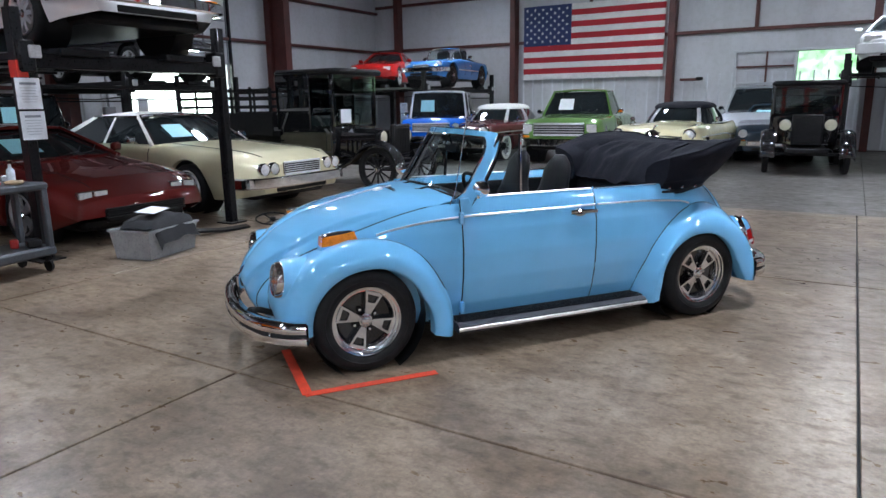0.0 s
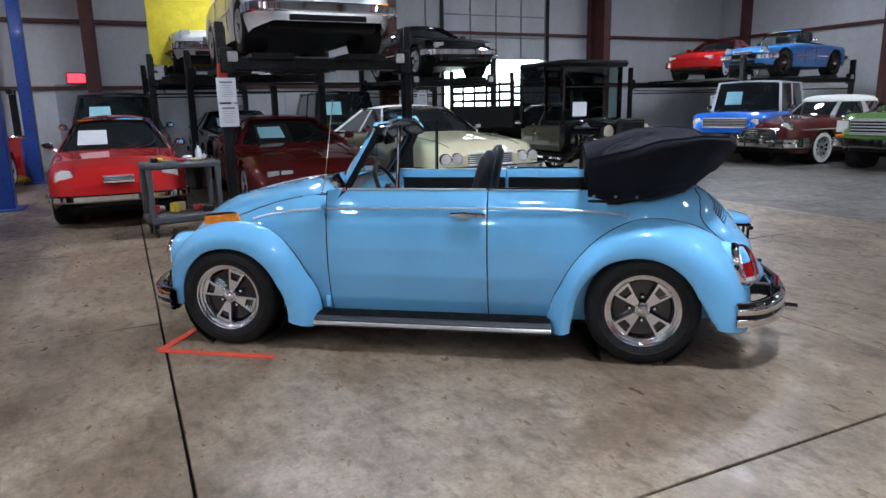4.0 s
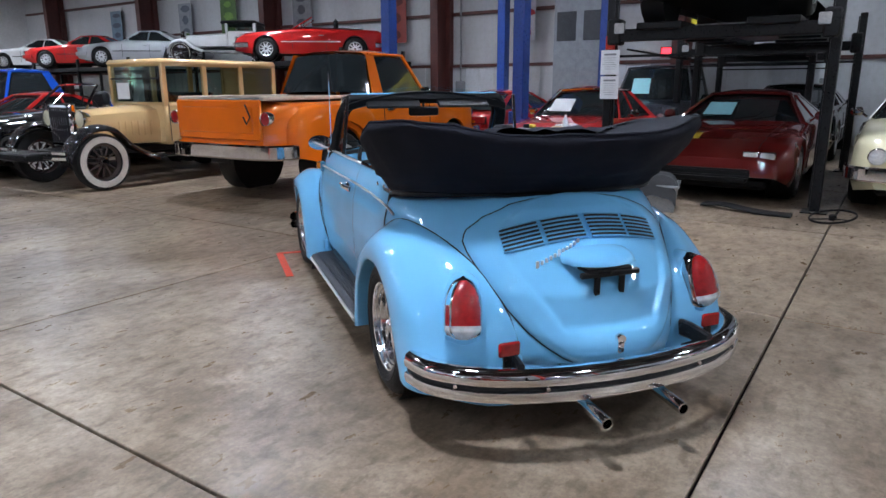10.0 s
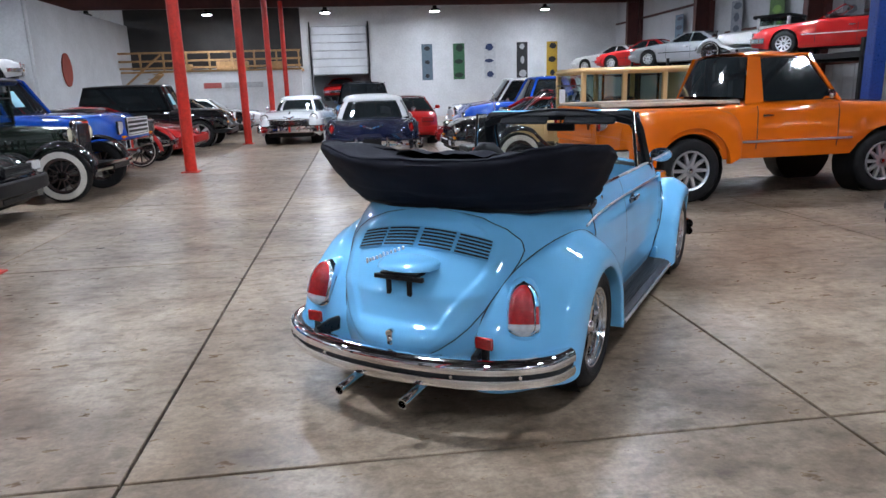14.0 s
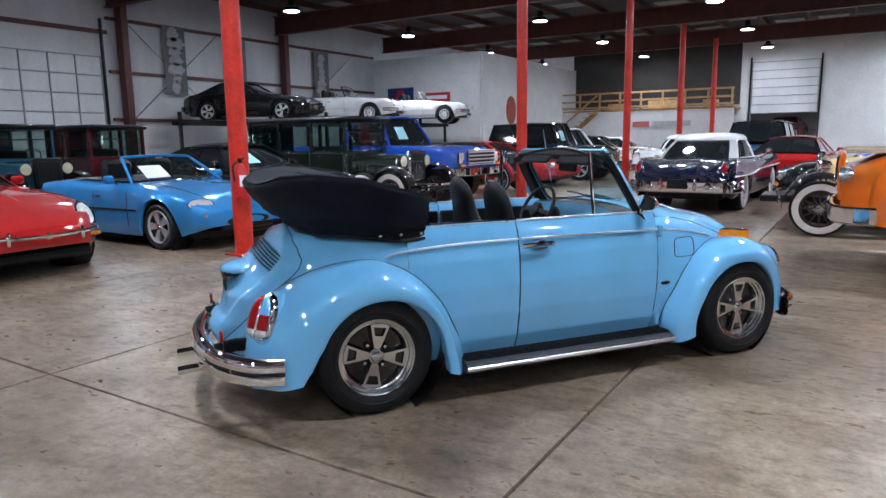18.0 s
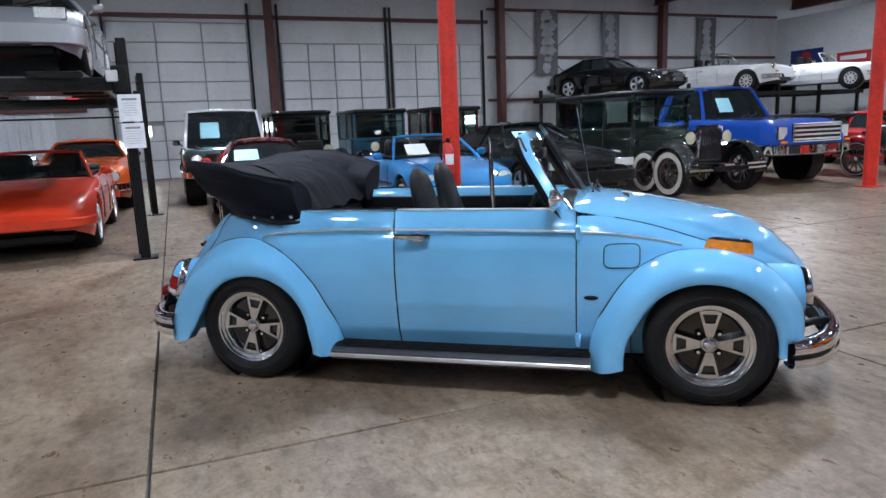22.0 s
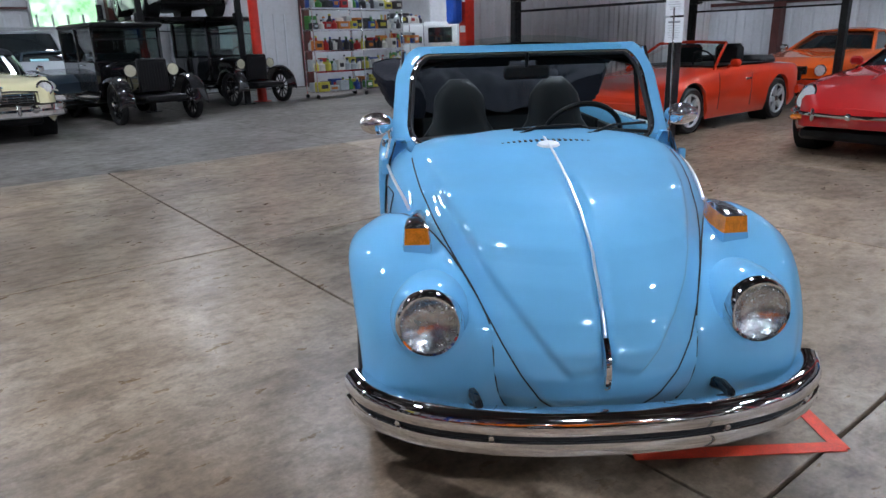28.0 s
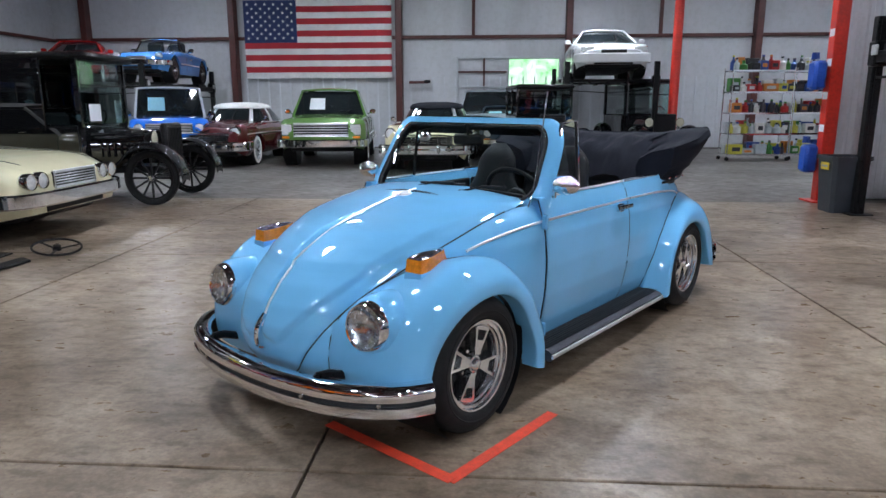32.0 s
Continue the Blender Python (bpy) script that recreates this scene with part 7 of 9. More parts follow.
for s in (-1, 1):
    part("overrider", Geo().box((2.235, s * 0.37, 0.465), (0.05, 0.04, 0.14), 0.018), CHROME, _et)
    part("turn_signal", Geo().box((2.06, s * 0.60, 0.415), (0.05, 0.16, 0.055), 0.02), AMBER, _et)
    _m = Matrix.Translation((1.90, s * 0.605, 0.625)) @ Matrix.Rotation(radians(s * 14), 4, "Z") @ Matrix.Rotation(radians(-32), 4, "Y")
    _hl = part("headlamp", Geo().lathe([(0.085, -0.05), (0.108, -0.02), (0.110, 0.004), (0.098, 0.014), (0.090, 0.006)], axis="x", n=26, m=_m @ Matrix.Diagonal((1, 1, 1.45, 1))), CHROME, _et)
    part("lens", Geo().lathe([(0.0, 0.022), (0.05, 0.016), (0.095, 0.004)], axis="x", n=22, m=_m @ Matrix.Diagonal((1, 1, 1.45, 1))), CLEARL, _hl)
part("bonnet_bulge", Geo().grid([[(x, v * w, z + 0.04 * math.sin(math.pi * k / 12) * (1 - q * q)) for v, q in ((0.16 * j / 6, j / 6) for j in range(-6, 7))] for k, (x, w, z) in enumerate((0.45 + 1.45 * k / 12, 1.0, lerp_table([(0.45, 0.895), (1.2, 0.838), (1.9, 0.672)], 0.45 + 1.45 * k / 12)) for k in range(13))]), REDC, _et)
car("dark green off-roader with white roof", paint("dark_teal_green", (0.012, 0.028, 0.032)), at(11.6, 0.7, 180), 3.9, 1.78, [(-1.95, 0.95), (-1.7, 1.10), (0.4, 1.13), (1.5, 1.10), (1.9, 1.05), (1.95, 0.75)], 1.2, -1.15, 0.40, 0.48, (0.55, 0.38, -1.5, -1.75, 1.13, 1.82, 0.70), roofm=WHITEC, lamps=((1.95, 0.62, 0.88, 0.09),), grille=(0.88, 0.95, 0.22, 5, BLACKP, 1.95), tw=0.26, card=1, category="off-roader", bar=(0.62, 0.13))
_rd = car("metallic sky blue roadster with a sheet in its windscreen", MIATA, at(7.05, -2.22, 180), 3.95, 1.70, [(-1.97, 0.62), (-1.75, 0.83), (-1.0, 0.88), (0.0, 0.86), (0.5, 0.86), (1.2, 0.79), (1.65, 0.70), (1.88, 0.60), (1.97, 0.50)], 1.18, -1.10, 0.305, 0.16, (0.58, 0.05, -0.4, -0.95, 0.84, 1.20, 0.56), style="conv", lamps=((1.80, 0.60, 0.60, (0.32, 0.15, 24)),), bump=None, card=2, oval=(0.62, 0.85))
part("mouth", Geo().lathe([(0.0, 0.0), (0.36, 0.004), (0.37, -0.01), (0.35, -0.06)], axis="x", n=32, m=Matrix.Translation((1.972, 0, 0.36)) @ Matrix.Diagonal((1, 1, 0.20, 1))), BLACKP, _rd)
for s in (-1, 1):
    part("turn_signal", Geo().box((1.90, s * 0.58, 0.46), (0.05, 0.13, 0.05), 0.02), AMBER, _rd)
car("black hatchback coupe with grey lower trim", BLACKC, at(7.78, -4.55, 180), 4.6, 1.76, [(-2.3, 0.75), (-2.1, 0.96), (-1.4, 0.98), (0.0, 0.96), (0.6, 0.96), (1.7, 0.86), (2.15, 0.78), (2.3, 0.55)], 1.36, -1.20, 0.325, 0.18, (0.68, 0.02, -0.85, -2.0, 0.95, 1.32, 0.52), lamps=((2.24, 0.62, 0.66, (0.36, 0.13)),), grille=(0.66, 0.7, 0.10, 2, BLACKP, 2.26), bump="black", bar=(0.46, 0.18), card=1, lower=flat("grey_trim", (0.16, 0.16, 0.17)))
car("blue and white lifted pickup truck with chrome grille", HOTBLUE, at(8.08, -9.35, 180), 5.3, 2.02, [(-2.65, 1.05), (-2.5, 1.25), (-0.5, 1.25), (0.7, 1.28), (0.8, 1.26), (2.3, 1.22), (2.58, 1.14), (2.65, 0.8)], 1.62, -1.5, 0.42, 0.55, (0.75, 0.4, -0.5, -0.7, 1.27, 1.90, 0.70), style="pickup", lamps=((2.6, 0.78, 0.98, (0.2, 0.22)),), grille=(0.98, 1.2, 0.32, 4, BRIGHT, 2.64), tw=0.28, bar=(0.68, 0.18), card=1, category="pickup truck", lower=WHITEC, rim="disc")
car("red sports coupe near the red posts", REDC, at(7.85, -14.75, 178), 4.85, 1.88, [(-2.42, 0.7), (-2.2, 0.94), (-1.3, 0.96), (0.0, 0.92), (0.6, 0.88), (1.6, 0.76), (2.2, 0.62), (2.42, 0.42)], 1.45, -1.2, 0.33, 0.17, (0.75, -0.1, -0.9, -2.0, 0.88, 1.26, 0.52), lamps=((2.25, 0.66, 0.60, (0.26, 0.1)),), bump="body", bar=(0.42, 0.2))
car("black square off-road wagon", BLACKC, at(7.3, -17.7, 180), 4.4, 1.9, [(-2.2, 1.0), (-2.0, 1.12), (0.5, 1.14), (1.8, 1.10), (2.15, 1.04), (2.2, 0.7)], 1.4, -1.3, 0.40, 0.45, (0.6, 0.3, -1.8, -2.05, 1.14, 1.85, 0.72), lamps=((2.18, 0.6, 0.9, 0.09),), card=1, bump="black", category="off-roader")
car("white sport utility wagon", WHITEC, at(7.9, -20.9, 180), 4.6, 1.85, [(-2.3, 0.9), (-2.1, 1.05), (0.5, 1.06), (1.8, 1.0), (2.25, 0.94), (2.3, 0.6)], 1.45, -1.35, 0.37, 0.35, (0.7, 0.25, -1.8, -2.15, 1.05, 1.70, 0.66), lamps=((2.27, 0.65, 0.82, (0.3, 0.16)),), bump="black", category="wagon")
car("bright orange coupe behind the red convertible", paint("flame_orange", (0.66, 0.10, 0.012)), at(12.3, 3.4, 180), 4.5, 1.8, COUPE(4.5, 0.95, 0.95, 0.84), 1.35, -1.25, 0.33, 0.2, (0.6, -0.1, -0.9, -1.7, 0.94, 1.30, 0.56), lamps=((2.22, 0.62, 0.66, 0.085),), grille=(0.66, 0.8, 0.12, 3, BLACKP, 2.24))
# south aisle
def fifties(label, col, roofm, m, flank=None, L=5.0, W=1.90):
    """Rounded fifties sedan: full fenders with small fins, domed roof, heavy chrome."""
    t = thing("parked_car", label, "car", m, "parked vehicles")
    half, R, axf, axr = L / 2, 0.35, 1.46, -1.42
    peak = [(-2.5, 0.76), (-2.42, 0.93), (-2.0, 0.97), (-1.2, 0.95), (-0.6, 0.93), (0.6, 0.97), (1.6, 0.98), (2.2, 0.97), (2.42, 0.93), (2.5, 0.72)]
    mid = [(-2.5, 0.66), (-2.36, 0.82), (-2.0, 0.93), (-1.4, 0.99), (0.6, 1.02), (1.4, 1.0), (2.0, 0.95), (2.35, 0.86), (2.5, 0.66)]
    rows = []
    for k in range(73):
        x = -half + L * k / 72
        d = max(0.0, (abs(x) - (half - 0.35)) / 0.35)
        w = W / 2 * (1 - 0.04 * (abs(x) / half) ** 3 - 0.13 * d ** 2.2)
        lo = 0.25 + 0.12 * d ** 2
        for ax in (axf, axr):
            if abs(x - ax) < 0.40:
                lo = max(lo, R + math.sqrt(0.16 - (x - ax) ** 2) - (0.10 if ax == axr else 0))
        pz, mz = soft(peak, x, 0.05), soft(mid, x, 0.05)
        sec = [(x, w * q, max(z, lo + 0.004 * i)) for i, (q, z) in enumerate(((0.92, lo), (0.985, lo + 0.10), (1.0, 0.56), (0.995, 0.72), (0.965, pz - 0.10), (0.915, pz - 0.015), (0.86, pz), (0.78, pz - 0.025), (0.66, (pz + mz) / 2 - 0.01), (0.45, mz), (0.2, mz + 0.015), (0.0, mz + 0.018)))]
        rows.append(sec + [(a_, -b_, c_) for a_, b_, c_ in sec[-2::-1]])
    part("body", Geo().grid(rows).add(rows[0], [tuple(range(len(rows[0])))]).add(rows[-1], [tuple(range(len(rows[0])))]), col, t, sharp=45)
    part("underbody", Geo().box((0, 0, 0.31), (L * 0.9, W * 0.72, 0.16), 0.04), BLACKP, t)
    for ax in (axf, axr):
        for s in (-1, 1):
            add_wheel(t, ax, s * (W / 2 - 0.14), R, 0.19, "disc", 2)
            part("wheel_well", Geo().lathe([(0.02, s * 0.52), (0.41, s * 0.52), (0.40, s * 0.88)], (ax, 0, R), "y", 20), BLACKP, t)

    def ring(xf, xr, w, z, n=40, e=0.62):
        c, h = (xf + xr) / 2, (xf - xr) / 2
        sg = lambda q: math.copysign(abs(q) ** e, q)
        return [(c + h * sg(math.cos(a)), w * sg(math.sin(a)), z) for a in (math.tau * k / n for k in range(n))]

    rg = [ring(0.80, -1.72, 0.80, 0.96), ring(0.58, -1.42, 0.73, 1.14), ring(0.32, -1.06, 0.63, 1.31)]
    gh = part("window_band", Geo().grid(rg, wrap=True), DGLASS, t, "dark wrap-round window glass")
    part("roof", Geo().grid([ring(0.38, -1.12, 0.645, 1.295), ring(0.36, -1.10, 0.65, 1.335), ring(0.24, -0.98, 0.59, 1.395), ring(0.04, -0.8, 0.45, 1.432), ring(-0.25, -0.55, 0.2, 1.448), ring(-0.40, -0.42, 0.01, 1.450)], wrap=True), roofm, t, sharp=60)
    for s in (-1, 1):
        for nm, k0, k1, mt in (("rear_pillar", 13.2, 15.4, roofm), ("roof_pillar", 3, 4, BRIGHT), ("door_pillar", 9, 9.6, BRIGHT)):
            g = []
            for r, o in zip(rg, (1.006, 1.008, 1.012)):
                row = []
                for j in range(5):
                    q = k0 + (k1 - k0) * j / 4
                    i, f = int(q), q - int(q)
                    p0, p1 = r[i], r[(i + 1) % 40]
                    row.append(((p0[0] + (p1[0] - p0[0]) * f + 0.41) * o - 0.41, s * (p0[1] + (p1[1] - p0[1]) * f) * o, r[0][2]))
                g.append(row)
            part(nm, Geo().grid(g), mt, t)
        part("belt_trim", Geo().strip([(0.78, s * 0.83, 0.985), (-0.3, s * 0.85, 0.965), (-1.5, s * 0.82, 0.975)], 0.018, 0.014, (0, 0, 1)), BRIGHT, t)
        part("side_spear", Geo().strip(spline([(2.2, s * 0.925, 0.74), (1.0, s * 0.952, 0.74), (-0.3, s * 0.955, 0.72), (-1.0, s * 0.953, 0.66), (-2.3, s * 0.915, 0.66)], 21), 0.026, 0.016, (0, 0, 1)), BRIGHT, t)
        if flank is not None:
            part("flank_panel", Geo().grid([[(x, s * v, z0 + (z1 - z0) * f) for x, z0, z1, v in ((-0.4, 0.72, 0.73, 0.953), (-0.9, 0.69, 0.84, 0.952), (-1.5, 0.67, 0.86, 0.942), (-2.25, 0.67, 0.86, 0.912))] for f in (0, 0.5, 1)]), flank, t, "pale rear flank panel")
        tl = part("tail_lamp", Geo().lathe([(0.07, -0.12), (0.082, -0.02), (0.078, 0.03), (0.06, 0.05)], axis="x", n=20, m=Matrix.Translation((-2.44, s * 0.76, 0.80)) @ Matrix.Rotation(math.pi, 4, "Z") @ Matrix.Diagonal((1, 0.8, 1.5, 1))), CHROME, t)
        part("lens", Geo().lathe([(0.0, 0.075), (0.03, 0.07), (0.06, 0.045)], axis="x", n=16, m=Matrix.Translation((-2.44, s * 0.76, 0.80)) @ Matrix.Rotation(math.pi, 4, "Z") @ Matrix.Diagonal((1, 0.8, 1.5, 1))), REDL, tl)
        hl = part("headlamp", Geo().lathe([(0.10, -0.14), (0.125, -0.04), (0.118, 0.02), (0.095, 0.03), (0.09, 0.01)], (2.43, s * 0.72, 0.80), "x", 24), CHROME, t)
        part("lens", Geo().lathe([(0, 0.04), (0.05, 0.034), (0.092, 0.012)], (2.43, s * 0.72, 0.80), "x", 20), CLEARL, hl)
        part("door_mirror", Geo().lathe([(0, 0.03), (0.05, 0.02), (0.06, -0.01), (0.03, -0.04)], (0.72, s * 0.93, 1.06), "x", 14).tube([(0.72, s * 0.86, 0.97), (0.72, s * 0.92, 1.04)], 0.012, 6), CHROME, t)
        for sg in (-1, 1):
            part("bumper_guard", Geo().lathe([(0.0, 0.16), (0.035, 0.145), (0.06, 0.09), (0.07, 0.0)], axis="x", n=18, m=Matrix.Translation((sg * 2.56, s * 0.52, 0.50)) @ Matrix.Rotation(0 if sg > 0 else math.pi, 4, "Z")), CHROME, t)
            part("bumper_guard", Geo().box((sg * 2.62, s * 0.30, 0.52), (0.08, 0.07, 0.24), 0.03), CHROME, t)
    for sg in (-1, 1):
        for z, hh in ((0.53, 0.10), (0.43, 0.11)):
            part("front_bumper" if sg > 0 else "rear_bumper", Geo().strip(spline([(sg * 2.05, 0.965, z), (sg * 2.40, 0.93, z), (sg * 2.56, 0.70, z), (sg * 2.60, 0.3, z), (sg * 2.61, 0, z), (sg * 2.60, -0.3, z), (sg * 2.56, -0.70, z), (sg * 2.40, -0.93, z), (sg * 2.05, -0.965, z)], 29), hh, 0.07, (0, 0, 1)), CHROME, t)
    part("plate_holder", Geo().box((-2.66, 0, 0.53), (0.03, 0.36, 0.17), 0.01), BLACKM, t)
    gr = part("grille", Geo().box((2.49, 0, 0.66), (0.05, 1.16, 0.16), 0.02), BLACKP, t)
    for k in range(4):
        part("grille_bar", Geo().box((2.52, 0, 0.60 + 0.04 * k), (0.012, 1.14, 0.012), 0.003), CHROME, gr)
    for k in range(13):
        part("grille_bar", Geo().box((2.522, -0.54 + 0.09 * k, 0.66), (0.010, 0.010, 0.15), 0.003), CHROME, gr)
    part("grille_surround", Geo().tube([(2.525, y, z) for y, z in ((-0.60, 0.58), (0.60, 0.58), (0.60, 0.75), (0.3, 0.77), (-0.3, 0.77), (-0.60, 0.75))], 0.016, 6, True), CHROME, gr)
    part("hood_ornament", Geo().tube([(2.05, 0, 0.975), (2.25, 0, 0.955), (2.40, 0, 0.90)], 0.02, 8, radii=[0.008, 0.024, 0.012]).strip([(2.46, 0.16, 0.84), (2.475, 0, 0.79), (2.46, -0.16, 0.84)], 0.03, 0.012, (0, 0, 1)), CHROME, t)
    part("boot_emblem", Geo().strip([(-2.36, 0.22, 0.85), (-2.42, 0, 0.79), (-2.36, -0.22, 0.85)], 0.03, 0.014, (0, 0, 1)).box((-2.455, 0, 0.70), (0.03, 0.16, 0.03), 0.01), CHROME, t)
    return t


fifties("midnight navy fifties hardtop with white roof and chrome", NAVY, WHITEC, at(0.80, -11.15, -93), SILVER)
fifties("white fifties sedan facing up the aisle", WHITEC, WHITEC, at(3.0, -18.55, 86))
car("light blue pickup with a dark canopy in the far aisle", paint("powder_blue", (0.12, 0.28, 0.5)), at(0.9, -20.6, -90), 5.2, 1.95, [(-2.6, 0.9), (-2.4, 1.1), (0.6, 1.12), (2.3, 1.08), (2.6, 0.7)], 1.6, -1.5, 0.37, 0.36, (0.8, 0.4, -2.2, -2.5, 1.12, 1.78, 0.70), roofm=BLACKC, tails=((-2.58, 0.85, 0.8, (0.1, 0.25)),), category="pickup truck")
car("small bright red coupe beside the tan sedan", REDC, at(-2.9, -11.6, 4), 4.2, 1.72, COUPE(4.2, 0.86, 0.88, 0.70), 1.25, -1.2, 0.31, 0.17, (0.55, -0.1, -0.7, -1.6, 0.86, 1.22, 0.52), lamps=((1.98, 0.6, 0.56, (0.26, 0.1)),), bump="body", bar=(0.4, 0.18))
car("cobalt blue rounded forties pickup", HOTBLUE, at(-4.0, -14.6, 0), 4.9, 1.9, [(-2.45, 0.8), (-2.2, 1.02), (-0.4, 1.0), (0.4, 1.1), (1.4, 1.12), (2.2, 1.0), (2.45, 0.6)], 1.45, -1.4, 0.36, 0.3, (0.5, 0.2, -0.6, -0.9, 1.08, 1.72, 0.58), style="pickup", lamps=((2.3, 0.66, 0.76, 0.095),), category="pickup truck", rim="disc")
car("white custom van in the far row", WHITEC, at(-4.4, -18.6, 0), 4.8, 1.9, COUPE(4.8, 1.05, 1.05, 0.95), 1.45, -1.4, 0.35, 0.3, (0.9, 0.4, -1.9, -2.2, 1.05, 1.75, 0.68), lamps=((2.35, 0.65, 0.8, 0.09),), category="van")
car("black convertible between the tan sedan and the red coupe", BLACKC, at(-3.0, -9.4, 2), 4.7, 1.8, COUPE(4.7, 0.98, 0.96, 0.88), 1.4, -1.3, 0.34, 0.22, (0.62, 0.2, -0.5, -1.1, 0.97, 1.40, 0.58), style="conv", lamps=((2.28, 0.64, 0.72, 0.09),), ww=1, rim="disc", trim="chrome")

car("black sedan in the far row by the posts", BLACKC, at(7.8, -23.9, 180), 4.8, 1.86, COUPE(4.8, 0.96, 0.98, 0.86), 1.45, -1.35, 0.33, 0.22, (0.7, 0.1, -1.0, -1.8, 0.97, 1.40, 0.56), lamps=((2.3, 0.66, 0.68, (0.3, 0.13)),), grille=(0.66, 0.7, 0.14, 4, BRIGHT, 2.38))
car("white coupe in the far row by the posts", WHITEC, at(7.6, -26.8, 180), 4.7, 1.84, COUPE(4.7, 0.92, 0.94, 0.80), 1.4, -1.3, 0.33, 0.2, (0.66, 0.05, -0.9, -1.8, 0.92, 1.34, 0.56), lamps=((2.25, 0.66, 0.64, (0.3, 0.12)),), bump="body", bar=(0.42, 0.18))
car("red coupe parked beyond the navy hardtop", REDC, at(-0.35, -16.4, -95), 4.5, 1.8, COUPE(4.5, 0.92, 0.92, 0.78), 1.35, -1.3, 0.32, 0.2, (0.6, 0.0, -0.8, -1.6, 0.91, 1.30, 0.54), tails=((-2.25, 0.6, 0.7, (0.3, 0.1)),), bump="body", bar=(0.44, 0.18))

# north row, nose to the south
car("vivid blue off-roader with white hardtop", BRONB, at(-7.85, 12.1, -66), 3.9, 1.75, [(-1.95, 0.95), (-1.75, 1.08), (0.4, 1.12), (1.5, 1.10), (1.9, 1.06), (1.95, 0.72)], 1.2, -1.15, 0.37, 0.42, (0.52, 0.36, -1.5, -1.75, 1.12, 1.78, 0.70), roofm=WHITEC, lamps=((1.95, 0.62, 0.88, 0.09),), grille=(0.88, 0.95, 0.2, 6, BRIGHT, 1.95), tw=0.24, card=1, category="off-roader", bar=(0.60, 0.14))
fifties("deep maroon forties convertible with white canvas top", MAROON, WTOP, at(-6.50, 13.0, -88))
car("light green metallic pickup with chrome grille", GREENP, at(-4.12, 13.3, -83), 5.1, 2.0, [(-2.55, 0.95), (-2.4, 1.12), (-0.5, 1.12), (0.7, 1.16), (0.8, 1.14), (2.2, 1.08), (2.48, 1.02), (2.55, 0.7)], 1.55, -1.45, 0.37, 0.36, (0.75, 0.42, -0.45, -0.62, 1.15, 1.74, 0.68), style="pickup", lamps=((2.5, 0.76, 0.84, (0.22, 0.22)),), grille=(0.84, 1.2, 0.28, 5, BRIGHT, 2.54), tw=0.22, bar=(0.54, 0.17), card=2, category="pickup truck", rim="disc")
_st = fifties("butter yellow bullet-nose convertible with black top", YELLOWC, CANVAS, at(-1.36, 12.25, -91), None, 5.0, 1.80)
part("bullet_nose", Geo().lathe([(0.0, 0.14), (0.05, 0.125), (0.085, 0.09), (0.11, 0.08), (0.15, 0.03), (0.16, -0.03)], (2.50, 0, 0.74), "x", 26), CHROME, _st, "chrome bullet nose ornament")
car("dark blue-grey pony coupe behind the yellow convertible", paint("slate_blue", (0.03, 0.05, 0.075), 0.3), at(0.35, 15.4, -85), 4.6, 1.78, COUPE(4.6, 0.95, 0.95, 0.86), 1.35, -1.3, 0.33, 0.2, (0.6, 0.0, -0.9, -1.6, 0.95, 1.32, 0.55), lamps=((2.27, 0.66, 0.68, 0.085),), card=1)
car("pale silver pickup before the bright window", SILVER, at(-0.1, 16.2, -88), 3.4, 1.9, [(-1.7, 1.0), (-1.5, 1.15), (0.5, 1.18), (1.5, 1.12), (1.7, 0.8)], 1.1, -1.1, 0.36, 0.36, (0.4, 0.15, -0.6, -0.8, 1.17, 1.78, 0.68), style="pickup", category="pickup truck")
# raised cars
car("white muscle coupe raised on a four-post lift", WHITEC, at(-6.55, 0.52, 0, 2.09), 4.7, 1.86, [(-2.35, 0.76), (-2.1, 0.94), (-1.2, 0.98), (0.0, 0.98), (0.6, 0.98), (1.8, 0.90), (2.25, 0.84), (2.35, 0.62)], 1.42, -1.30, 0.33, 0.22, (0.66, 0.05, -0.8, -1.6, 0.97, 1.33, 0.55), lamps=((2.28, 0.66, 0.68, 0.085),), grille=(0.66, 0.9, 0.15, 4, BRIGHT, 2.33), rim="disc", bar=(0.46, 0.12))
car("silver coupe raised on a four-post lift", SILVER, at(7.15, 3.45, 180, 2.09), 4.9, 1.88, [(-2.45, 0.72), (-2.2, 0.95), (-1.2, 0.96), (0.0, 0.92), (0.6, 0.90), (1.6, 0.78), (2.25, 0.66), (2.45, 0.42)], 1.48, -1.25, 0.33, 0.17, (0.75, -0.1, -0.9, -2.0, 0.90, 1.28, 0.54), lamps=((2.24, 0.66, 0.62, (0.3, 0.12)),), bump="body", bar=(0.38, 0.22), grille=(0.36, 0.6, 0.1, 2, BLACKP, 2.44))
car("black fastback coupe raised on a lift by the open door", BLACKC, at(-11.3, 4.95, 0, 2.03), 4.2, 1.7, COUPE(4.2, 0.86, 0.84, 0.72), 1.25, -1.2, 0.31, 0.18, (0.5, -0.1, -0.6, -1.6, 0.85, 1.18, 0.48), lamps=((1.98, 0.6, 0.6, (0.2, 0.1)),))
car("silver vintage roadster raised behind the white coupe", SILVER, at(-11.4, -0.1, 0, 2.09), 3.9, 1.5, COUPE(3.9, 0.82, 0.80, 0.74), 1.2, -1.15, 0.31, 0.2, (0.35, 0.15, -0.5, -0.9, 0.82, 1.22, 0.5), style="conv", lamps=((1.88, 0.52, 0.66, 0.085),), rim="wire", tw=0.16, trim="chrome")
